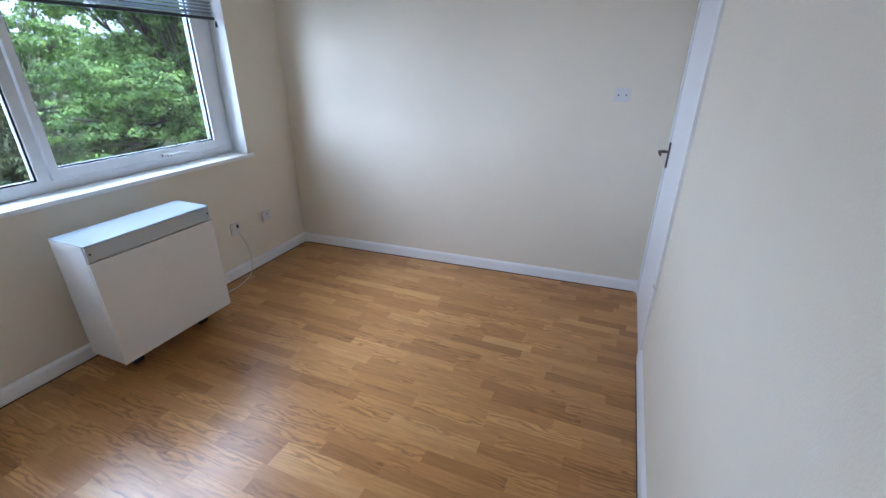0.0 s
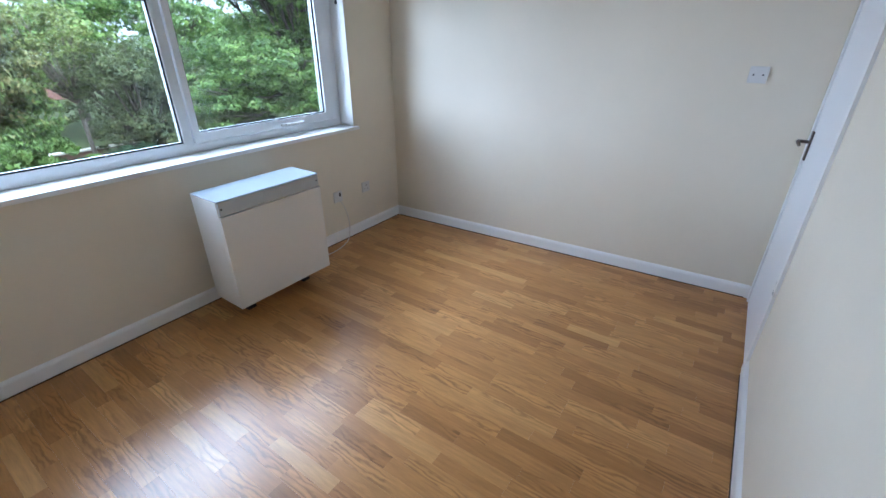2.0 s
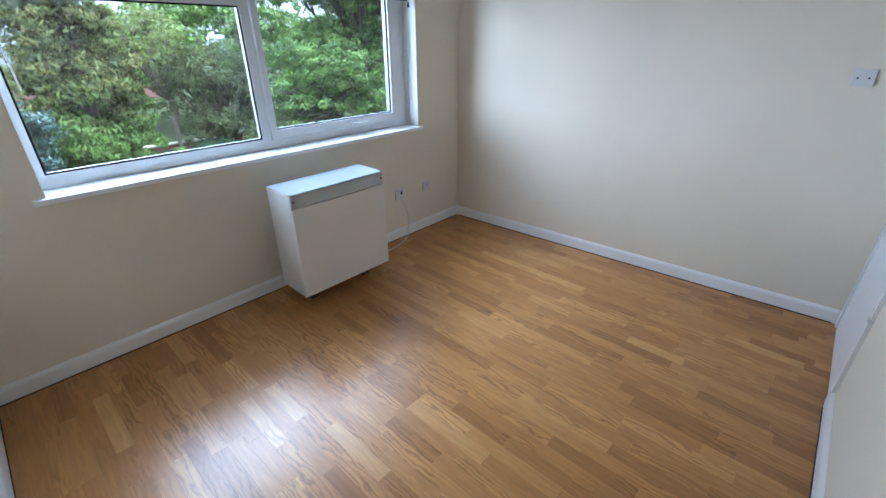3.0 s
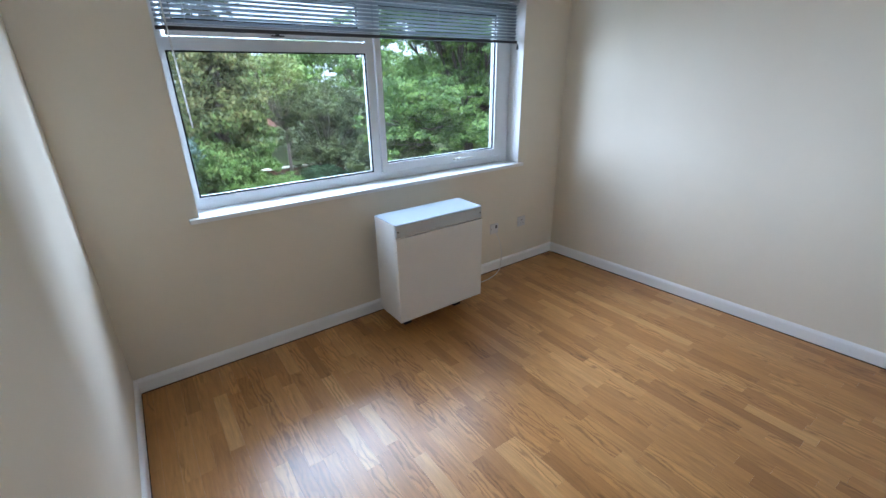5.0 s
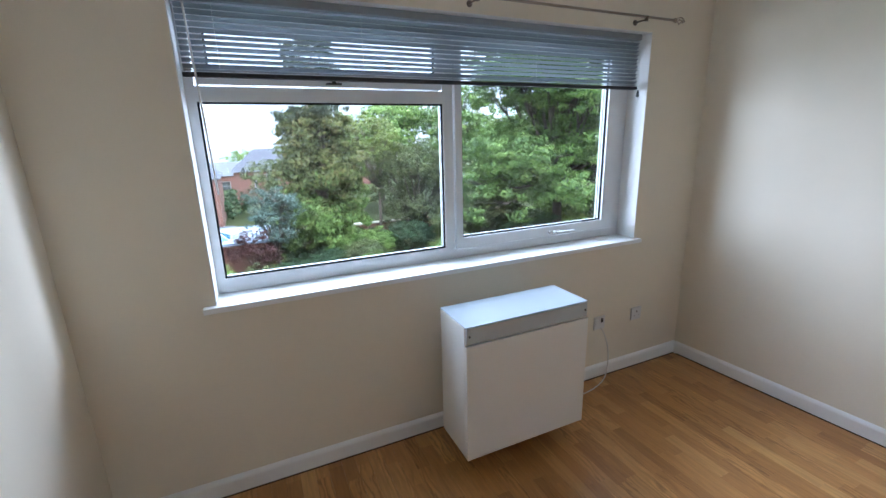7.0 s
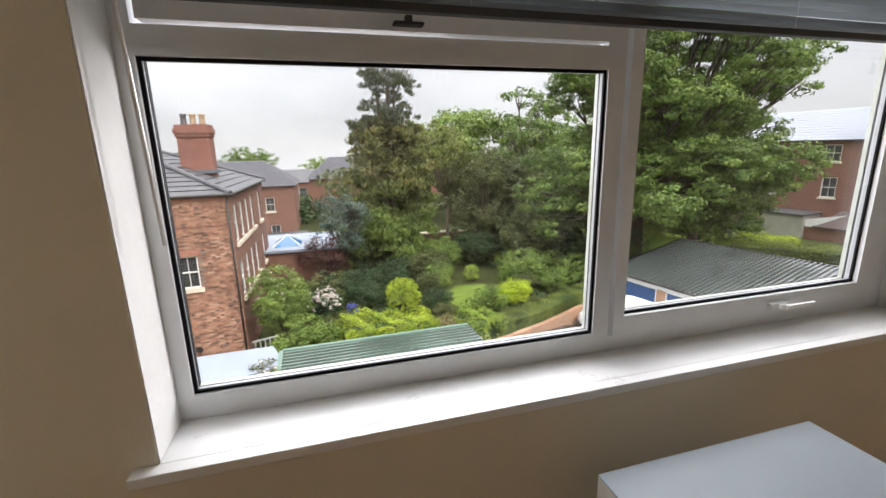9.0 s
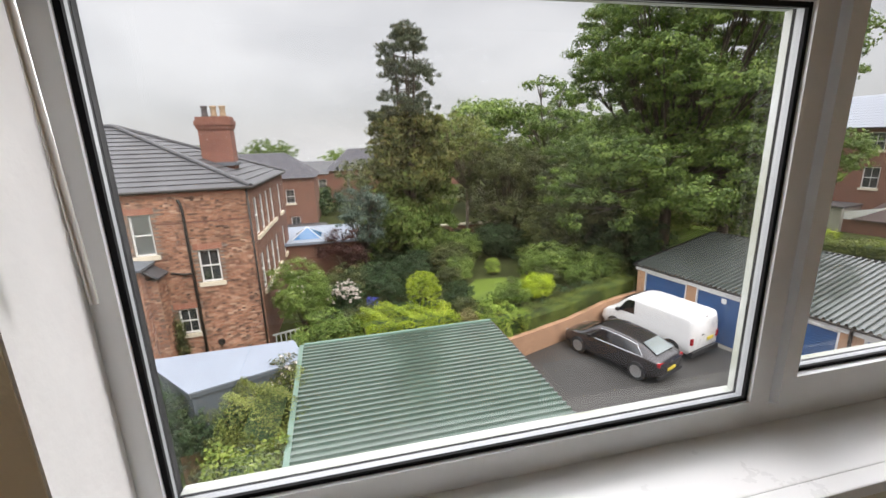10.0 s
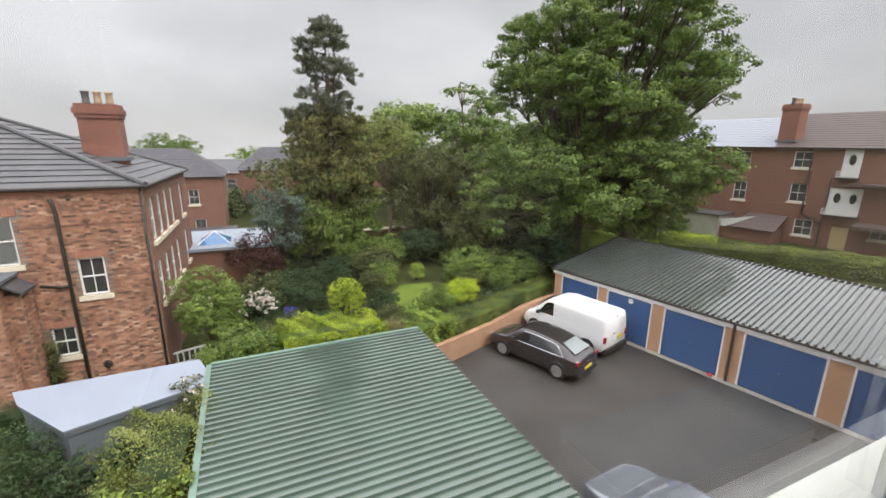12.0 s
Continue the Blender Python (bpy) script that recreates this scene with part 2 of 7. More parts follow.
def leaf_material(name, stops, gloss=0.5, shine=0.3):
    """Leaves: colour from leaf to leaf, paler and darker by the clump, some light let through."""
    m = bpy.data.materials.new(name)
    nt = nodes_of(m)
    geo = node(nt, "ShaderNodeNewGeometry")
    tc = node(nt, "ShaderNodeTexCoord")
    n1 = node(nt, "ShaderNodeTexNoise", Scale=1.1, Detail=3.0)
    nt.links.new(tc.outputs["Object"], n1.inputs[0])
    spread = node(nt, "ShaderNodeMapRange")
    spread.inputs[1].default_value, spread.inputs[2].default_value = 0.34, 0.68
    nt.links.new(n1.outputs[0], spread.inputs[0])
    mx = node(nt, "ShaderNodeMath", props={"operation": "MULTIPLY_ADD"})
    mx.inputs[1].default_value = 0.55
    nt.links.new(geo.outputs["Random Per Island"], mx.inputs[0])
    sc = node(nt, "ShaderNodeMath", props={"operation": "MULTIPLY"})
    sc.inputs[1].default_value = 0.45
    nt.links.new(spread.outputs[0], sc.inputs[0])
    nt.links.new(sc.outputs[0], mx.inputs[2])
    r = ramp(nt, stops)
    nt.links.new(mx.outputs[0], r.inputs[0])
    b = node(nt, "ShaderNodeBsdfPrincipled", Roughness=gloss)
    b.inputs["Specular IOR Level"].default_value = shine
    nt.links.new(r.outputs[0], b.inputs["Base Color"])
    t = node(nt, "ShaderNodeBsdfTranslucent")
    nt.links.new(r.outputs[0], t.inputs[0])
    ms = node(nt, "ShaderNodeMixShader")
    ms.inputs[0].default_value = 0.35
    nt.links.new(b.outputs[0], ms.inputs[1])
    nt.links.new(t.outputs[0], ms.inputs[2])
    out = node(nt, "ShaderNodeOutputMaterial")
    nt.links.new(ms.outputs[0], out.inputs[0])
    return m


M = {}
M["emulsion"] = principled("magnolia_emulsion", (0.79, 0.725, 0.59), 0.72, noise=0.03, nscale=2.0, bump=0.12, bscale=180)
M["ceiling"] = principled("white_ceiling_paint", (0.82, 0.81, 0.78), 0.8, noise=0.02, bump=0.1, bscale=120)
M["gloss"] = principled("white_gloss_paint", (0.87, 0.87, 0.86), 0.30, noise=0.02, nscale=5, spec=0.5)
M["door_gloss"] = principled("white_door_paint", (0.82, 0.83, 0.84), 0.36, noise=0.015, nscale=3)
M["reveal"] = principled("white_reveal_paint", (0.80, 0.80, 0.78), 0.6, noise=0.05, nscale=7, bump=0.2, bscale=60)
M["upvc"] = principled("white_upvc", (0.78, 0.80, 0.81), 0.35, noise=0.04, nscale=9)
M["gasket"] = principled("black_rubber", (0.008, 0.008, 0.009), 0.75, spec=0.15)
# outer uPVC: algae stains, base colour darkened to offset the strong overhead light
M["upvc_outer"] = principled("stained_dimmed_outer_upvc", (0.38, 0.39, 0.38), 0.5, noise=0.3, nscale=6, dark=(0.28, 0.29, 0.22))
M["spacer"] = principled("aluminium_spacer", (0.30, 0.31, 0.32), 0.45)
M["glass"] = glass_material("window_glass", ior=1.58)
M["slat"] = principled("grey_aluminium_slat", (0.30, 0.33, 0.35), 0.38, metal=0.35, noise=0.06, nscale=15)
M["blind_rail"] = principled("dark_blind_rail", (0.035, 0.035, 0.04), 0.4)
M["cord"] = principled("white_cord", (0.7, 0.7, 0.68), 0.7)
M["acrylic"] = principled("clear_acrylic", (0.75, 0.74, 0.70), 0.1, spec=0.8)
M["nickel"] = principled("aged_nickel", (0.34, 0.28, 0.22), 0.32, metal=0.9)
M["bronze"] = principled("dark_handle_metal", (0.16, 0.13, 0.11), 0.35, metal=0.8)
M["heater"] = principled("white_enamelled_steel", (0.78, 0.77, 0.73), 0.38, noise=0.02, nscale=3)
M["heater_top"] = principled("blue_grey_enamelled_steel", (0.27, 0.31, 0.335), 0.36, noise=0.03, nscale=5)
M["heater_grille"] = principled("grey_enamelled_steel", (0.50, 0.54, 0.56), 0.42, noise=0.03, nscale=6)
M["black"] = principled("black_plastic", (0.02, 0.02, 0.02), 0.5)
M["plate"] = principled("white_plastic_plate", (0.70, 0.69, 0.67), 0.35, noise=0.03)
M["cable"] = principled("white_flex", (0.72, 0.70, 0.66), 0.5)
M["underlay"] = principled("dark_joint", (0.05, 0.03, 0.015), 0.8)
M["oak"] = oak_material("oak_laminate", [(0.0, (0.33, 0.15, 0.040)), (0.15, (0.40, 0.19, 0.053)), (0.6, (0.46, 0.23, 0.068)), (0.9, (0.51, 0.265, 0.085)), (1.0, (0.57, 0.32, 0.115))])
M["brick_A"] = piece_material("old_red_brick", [(0.0, (0.159, 0.104, 0.079)), (0.15, (0.305, 0.159, 0.110)), (0.45, (0.415, 0.207, 0.134)), (0.8, (0.488, 0.262, 0.171)), (1.0, (0.561, 0.366, 0.256))],
                              rough=0.9, grain=9.0, bump=0.5, spec=0.2, grain_amount=0.35, stain=0.35)
M["brick_dark"] = piece_material("mixed_header_brick", [(0.0, (0.126, 0.089, 0.074)), (0.18, (0.231, 0.137, 0.105)), (0.45, (0.367, 0.200, 0.137)), (1.0, (0.483, 0.273, 0.189))], rough=0.88, grain=9.0, bump=0.4, spec=0.2, stain=0.30)
M["mortar"] = principled("weathered_mortar", (0.27, 0.225, 0.185), 0.95, noise=0.25, nscale=3, bump=0.6)
M["brick_lintel"] = piece_material("orange_gauged_brick", [(0, (0.36, 0.16, 0.11)), (1, (0.45, 0.22, 0.15))], rough=0.85, grain=12, bump=0.4)
M["brick_far"] = brick_material("red_brickwork", (0.238, 0.105, 0.071), (0.177, 0.075, 0.051), (0.163, 0.122, 0.102))
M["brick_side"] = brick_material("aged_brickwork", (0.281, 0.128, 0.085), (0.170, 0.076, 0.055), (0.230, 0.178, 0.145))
M["brick_buff"] = brick_material("buff_brickwork", (0.52, 0.29, 0.165), (0.44, 0.235, 0.13), (0.40, 0.30, 0.22))
M["wall_orange"] = brick_material("weathered_orange_brick", (0.44, 0.25, 0.15), (0.36, 0.20, 0.12), (0.36, 0.26, 0.19))
M["roof_tile"] = principled("dark_concrete_tile", (0.085, 0.085, 0.09), 0.5, noise=0.3, nscale=1.6, bump=0.4, bscale=25, spec=0.5)
M["slate"] = principled("blue_grey_slate", (0.055, 0.052, 0.062), 0.62, noise=0.2, nscale=2.0, bump=0.3, bscale=14)
M["slate_pale"] = principled("wet_pale_slate", (0.24, 0.26, 0.30), 0.42, noise=0.12, nscale=1.5)
M["tile_brown"] = principled("brown_plain_tile", (0.105, 0.077, 0.072), 0.55, noise=0.2, nscale=1.5, bump=0.4, bscale=20)
M["stone"] = principled("cream_painted_stone", (0.72, 0.64, 0.50), 0.7, noise=0.1, nscale=4)
M["white_paint"] = principled("white_exterior_paint", (0.76, 0.76, 0.73), 0.5, noise=0.06, nscale=3)
M["net"] = principled("net_curtain_cloth", (0.84, 0.84, 0.82), 0.9, noise=0.1, nscale=12, stretch=(4, 4, 0.3))
M["room_dark"] = principled("dim_room_lining", (0.05, 0.047, 0.045), 0.9, noise=0.3)
M["iron"] = principled("rusty_black_iron", (0.045, 0.038, 0.034), 0.6, noise=0.4, nscale=8)
M["lead"] = principled("grey_lead", (0.13, 0.145, 0.165), 0.55, noise=0.15, nscale=4)
M["clay"] = principled("clay_pot", (0.45, 0.33, 0.22), 0.8, noise=0.2, nscale=6)
M["clay_dark"] = principled("sooty_clay_pot", (0.12, 0.11, 0.11), 0.8, noise=0.3, nscale=6)
M["chimney"] = brick_material("chimney_brick", (0.281, 0.115, 0.081), (0.204, 0.081, 0.060), (0.212, 0.128, 0.093))
M["green_sheet"] = principled("wet_green_steel_sheet", (0.062, 0.10, 0.078), 0.15, noise=0.22, nscale=0.9, spec=1.0, coat=0.25, bump=0.05, bscale=8)
M["green_trim"] = principled("pale_green_flashing", (0.13, 0.21, 0.165), 0.4, noise=0.1, nscale=2)
M["green_sheet_old"] = principled("weathered_green_sheet", (0.065, 0.076, 0.07), 0.12, noise=0.3, nscale=0.7, spec=1.0, coat=0.5)
M["felt"] = principled("pale_blue_roof_felt", (0.25, 0.285, 0.34), 0.5, noise=0.07, nscale=1.5, bump=0.2)
M["fascia"] = principled("grey_fascia", (0.12, 0.14, 0.16), 0.6, noise=0.1)
M["white_trim"] = principled("white_fascia_board", (0.76, 0.76, 0.75), 0.5, noise=0.08, nscale=4)
M["blue_door"] = principled("faded_blue_steel", (0.045, 0.115, 0.27), 0.42, noise=0.2, nscale=2.5)
M["tarmac"] = principled("damp_tarmac", (0.043, 0.040, 0.037), 0.6, noise=0.3, nscale=0.6, bump=0.6, bscale=90)
M["concrete"] = principled("stained_concrete", (0.33, 0.31, 0.27), 0.85, noise=0.25, nscale=1.5, bump=0.4)
M["grass"] = principled("mown_grass", (0.12, 0.172, 0.03), 0.95, spec=0.1, noise=0.35, nscale=2.5, bump=0.8, bscale=120)
M["soil"] = principled("planted_soil", (0.05, 0.06, 0.02), 0.95, spec=0.1, noise=0.5, nscale=2.0, bump=0.8, bscale=20)
M["brown_fence"] = principled("weathered_timber", (0.14, 0.085, 0.045), 0.85, noise=0.3, nscale=3)
M["bark"] = principled("grey_brown_bark", (0.085, 0.065, 0.048), 0.9, noise=0.4, nscale=5, bump=0.8, bscale=20, stretch=(1, 1, 0.25))
M["bark_pale"] = principled("pale_bark", (0.20, 0.16, 0.12), 0.9, noise=0.4, nscale=5, bump=0.6, stretch=(1, 1, 0.3))
M["leaf_sycamore"] = leaf_material("sycamore_leaf", [(0.1, (0.034, 0.063, 0.016)), (0.45, (0.109, 0.178, 0.037)), (0.75, (0.207, 0.299, 0.063)), (1, (0.345, 0.437, 0.109))])
M["leaf_fir"] = leaf_material("conifer_spray", [(0.1, (0.03, 0.04, 0.014)), (0.45, (0.105, 0.12, 0.032)), (0.7, (0.185, 0.19, 0.052)), (1, (0.31, 0.24, 0.09))])
M["leaf_fir_green"] = leaf_material("fresh_conifer_spray", [(0.1, (0.03, 0.05, 0.014)), (0.45, (0.14, 0.22, 0.045)), (0.8, (0.22, 0.31, 0.07)), (1, (0.28, 0.30, 0.09))])
M["leaf_fir_dark"] = leaf_material("thin_conifer_spray", [(0.1, (0.035, 0.048, 0.028)), (0.5, (0.075, 0.095, 0.05)), (1, (0.15, 0.135, 0.08))])
M["leaf_light"] = leaf_material("pale_green_leaf", [(0.1, (0.045, 0.08, 0.018)), (0.5, (0.17, 0.26, 0.052)), (1, (0.42, 0.54, 0.15))])
M["leaf_olive"] = leaf_material("olive_leaf", [(0.1, (0.028, 0.036, 0.014)), (0.5, (0.105, 0.125, 0.044)), (1, (0.26, 0.28, 0.10))])
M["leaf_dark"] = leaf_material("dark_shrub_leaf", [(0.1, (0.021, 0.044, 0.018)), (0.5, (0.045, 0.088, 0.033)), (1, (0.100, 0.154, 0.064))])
M["leaf_birch"] = leaf_material("yellow_olive_leaf", [(0.1, (0.06, 0.075, 0.02)), (0.5, (0.18, 0.215, 0.05)), (1, (0.38, 0.42, 0.13))])
M["leaf_grey"] = leaf_material("blue_grey_leaf", [(0.1, (0.036, 0.065, 0.043)), (0.5, (0.087, 0.131, 0.102)), (1, (0.217, 0.275, 0.232))])
M["leaf_red"] = leaf_material("purple_leaf", [(0.1, (0.029, 0.012, 0.012)), (0.5, (0.072, 0.026, 0.023)), (1, (0.145, 0.051, 0.041))])
M["leaf_gold"] = leaf_material("golden_leaf", [(0.1, (0.16, 0.26, 0.02)), (0.5, (0.50, 0.62, 0.04)), (1, (0.76, 0.82, 0.10))])
M["leaf_lime"] = leaf_material("yellow_green_leaf", [(0.1, (0.12, 0.19, 0.02)), (0.45, (0.33, 0.43, 0.035)), (0.8, (0.55, 0.62, 0.07)), (1, (0.70, 0.73, 0.16))])
M["leaf_box"] = leaf_material("clipped_olive_leaf", [(0.1, (0.054, 0.074, 0.022)), (0.5, (0.176, 0.223, 0.047)), (1, (0.405, 0.459, 0.108))])
M["leaf_spent"] = leaf_material("pink_brown_seed_head", [(0.1, (0.12, 0.13, 0.04)), (0.5, (0.28, 0.25, 0.11)), (1, (0.46, 0.36, 0.22))])
M["leaf_varieg"] = leaf_material("variegated_leaf", [(0.1, (0.11, 0.19, 0.03)), (0.5, (0.30, 0.43, 0.065)), (1, (0.78, 0.82, 0.20))])
M["leaf_hedge"] = leaf_material("hedge_leaf", [(0.1, (0.05, 0.08, 0.018)), (0.5, (0.16, 0.23, 0.042)), (1, (0.38, 0.46, 0.10))])
M["leaf_fallen"] = leaf_material("fallen_leaf", [(0.1, (0.20, 0.16, 0.06)), (1, (0.38, 0.33, 0.16))])
M["petal_white"] = leaf_material("pale_petal", [(0.1, (0.55, 0.47, 0.42)), (1, (0.8, 0.76, 0.70))])
M["petal_red"] = leaf_material("red_petal", [(0.1, (0.5, 0.02, 0.03)), (1, (0.7, 0.07, 0.06))])
M["petal_blue"] = leaf_material("blue_petal", [(0.1, (0.05, 0.06, 0.35)), (1, (0.14, 0.16, 0.55))])
M["car_grey"] = principled("dark_bronze_grey_paint", (0.045, 0.040, 0.042), 0.25, metal=0.4, coat=0.8, noise=0.05)
M["car_blue"] = principled("silver_blue_grey_paint", (0.22, 0.24, 0.27), 0.2, metal=0.4, coat=0.9)
M["van_white"] = principled("white_vehicle_paint", (0.78, 0.78, 0.77), 0.28, coat=0.6, noise=0.03)
M["car_glass"] = principled("dark_tinted_glass", (0.012, 0.014, 0.016), 0.04, spec=0.8)
M["sash_glass"] = principled("grey_house_window_glass", (0.055, 0.06, 0.062), 0.05, noise=0.6, nscale=1.3, spec=1.0)
M["car_glass_pale"] = principled("hazy_rear_glass", (0.20, 0.23, 0.23), 0.08, spec=0.9)
M["tyre"] = principled("tyre_rubber", (0.018, 0.018, 0.018), 0.8)
M["alloy"] = principled("silver_alloy", (0.5, 0.5, 0.5), 0.3, metal=0.8)
M["chrome"] = principled("chrome_trim", (0.75, 0.75, 0.75), 0.12, metal=1.0)
M["red_lens"] = principled("red_lamp_lens", (0.35, 0.015, 0.02), 0.15)
M["clear_lens"] = principled("clear_lamp_lens", (0.6, 0.6, 0.6), 0.1)
M["yellow_plate"] = principled("yellow_number_plate", (0.62, 0.48, 0.05), 0.45)
M["skylight_blue"] = principled("blue_roof_glass", (0.06, 0.18, 0.36), 0.06, spec=0.9)
M["bench"] = principled("silvered_timber", (0.30, 0.31, 0.29), 0.8, noise=0.15)
M["door_tan"] = principled("tan_painted_door", (0.50, 0.38, 0.19), 0.5)
M["red_thing"] = principled("red_plastic", (0.5, 0.03, 0.03), 0.4)


# ---- building helpers ----
def part(name, bm, material, parent=None, label="", smooth=False):
    me = bpy.data.meshes.new(name)
    bm.to_mesh(me)
    bm.free()
    if smooth:
        me.polygons.foreach_set("use_smooth", [True] * len(me.polygons))
    for m in (material if isinstance(material, (list, tuple)) else [material]):
        me.materials.append(m)
    ob = new(name, me)
    if parent:
        ob.parent = parent
    if label:
        tagged(ob, label=label)
    return ob


def raw(name, verts, faces, material, parent=None, label="", kind=""):
    me = bpy.data.meshes.new(name)
    me.from_pydata([tuple(v) for v in verts], [], faces)
    me.materials.append(material)
    ob = new(name, me)
    if parent:
        ob.parent = parent
    return tagged(ob, label=label, kind=kind)


def thing(name, label, category, at=(0, 0, 0), rz=0.0, group=""):
    ob = new(name)
    ob.matrix_world = pose(*at, 0, 0, rz)
    return tagged(ob, label=label, category=category, group=group)


def box(bm, x0, x1, y0, y1, z0, z1, bevel=0.0, m=None):
    vs = [bm.verts.new((x, y, z)) for x in (x0, x1) for y in (y0, y1) for z in (z0, z1)]
    fs = [bm.faces.new([vs[i] for i in f]) for f in ((0, 1, 3, 2), (4, 6, 7, 5), (0, 4, 5, 1), (2, 3, 7, 6), (0, 2, 6, 4), (1, 5, 7, 3))]
    if bevel:
        es = list({e for f in fs for e in f.edges})
        r = bmesh.ops.bevel(bm, geom=es, offset=bevel, segments=2, affect="EDGES", profile=0.6)
        vs = list({v for f in r["faces"] for v in f.verts} | {v for v in vs if v.is_valid})
    if m is not None:
        bmesh.ops.transform(bm, matrix=m, verts=vs)
    return vs


def boxes(*args, bevel=0.0):
    bm = bmesh.new()
    for a in args:
        box(bm, *a, bevel=bevel)
    return bm


def prism(bm, outline, z0, z1):
    """An upright block over a plan outline, given counter-clockwise."""
    lo = [bm.verts.new((*p, z0)) for p in outline]
    hi = [bm.verts.new((*p, z1)) for p in outline]
    n = len(outline)
    bm.faces.new(lo[::-1])
    bm.faces.new(hi)
    for i in range(n):
        bm.faces.new((lo[i], lo[(i + 1) % n], hi[(i + 1) % n], hi[i]))


def tube(bm, points, radii, sides=8):
    """A round bar that follows the points and tapers by the radii."""
    rings = []
    pts = [Vector(p) for p in points]
    if not isinstance(radii, (list, tuple)):
        radii = [radii] * len(pts)
    for i, p in enumerate(pts):
        d = (pts[min(i + 1, len(pts) - 1)] - pts[max(i - 1, 0)]).normalized()
        a = d.cross(Vector((0, 0, 1)) if abs(d.z) < 0.9 else Vector((1, 0, 0))).normalized()
        b = d.cross(a)
        rings.append([bm.verts.new(p + radii[i] * (math.cos(2 * math.pi * k / sides) * a + math.sin(2 * math.pi * k / sides) * b)) for k in range(sides)])
    for r, s in zip(rings, rings[1:]):
        for k in range(sides):
            bm.faces.new((r[k], r[(k + 1) % sides], s[(k + 1) % sides], s[k]))
    bm.faces.new(rings[0][::-1])
    bm.faces.new(rings[-1])


def disc_stack(bm, profile, sides=16, m=Matrix()):
    """A turned shape: (radius, height) rings about z, moved by m."""
    rings = [[bm.verts.new(m @ Vector((r * math.cos(2 * math.pi * k / sides), r * math.sin(2 * math.pi * k / sides), z))) for k in range(sides)] for r, z in profile]
    for r, s in zip(rings, rings[1:]):
        for k in range(sides):
            bm.faces.new((r[k], r[(k + 1) % sides], s[(k + 1) % sides], s[k]))
    bm.faces.new(rings[0][::-1])
    bm.faces.new(rings[-1])


def pierced(length, z0, z1, holes, t):
    """A wall of thickness t from x 0 to length, its face at y 0 and its back at y t, with openings (x0, x1, z0, z1)."""
    bm = bmesh.new()
    xs = sorted({0, length, *[h[0] for h in holes], *[h[1] for h in holes]})
    zs = sorted({z0, z1, *[h[2] for h in holes], *[h[3] for h in holes]})
    def solid(i, j):
        if not (0 <= i < len(xs) - 1 and 0 <= j < len(zs) - 1):
            return False
        cx, cz = (xs[i] + xs[i + 1]) / 2, (zs[j] + zs[j + 1]) / 2
        return not any(h[0] < cx < h[1] and h[2] < cz < h[3] for h in holes)
    vv = {}
    def v(i, y, j):
        if (i, y, j) not in vv:
            vv[i, y, j] = bm.verts.new((xs[i], y, zs[j]))
        return vv[i, y, j]
    for i in range(len(xs) - 1):
        for j in range(len(zs) - 1):
            if not solid(i, j):
                continue
            bm.faces.new((v(i, 0, j), v(i + 1, 0, j), v(i + 1, 0, j + 1), v(i, 0, j + 1)))
            bm.faces.new((v(i, t, j + 1), v(i + 1, t, j + 1), v(i + 1, t, j), v(i, t, j)))
            if not solid(i - 1, j):
                bm.faces.new((v(i, 0, j), v(i, 0, j + 1), v(i, t, j + 1), v(i, t, j)))
            if not solid(i + 1, j):
                bm.faces.new((v(i + 1, t, j), v(i + 1, t, j + 1), v(i + 1, 0, j + 1), v(i + 1, 0, j)))
            if not solid(i, j - 1):
                bm.faces.new((v(i, t, j), v(i + 1, t, j), v(i + 1, 0, j), v(i, 0, j)))
            if not solid(i, j + 1):
                bm.faces.new((v(i, 0, j + 1), v(i + 1, 0, j + 1), v(i + 1, t, j + 1), v(i, t, j + 1)))
    return bm


def place(ob, p, q, z=0.0):
    """Turn ob so that its x runs from p to q and its y away from the viewer's side."""
    a = math.degrees(math.atan2(q[1] - p[1], q[0] - p[0]))
    ob.matrix_local = pose(p[0], p[1], z, 0, 0, a)
    return ob


# ---- foliage ----
rng = np.random.default_rng(7)


def unit(n):
    v = rng.normal(size=(n, 3))
    return v / np.linalg.norm(v, axis=1, keepdims=True)


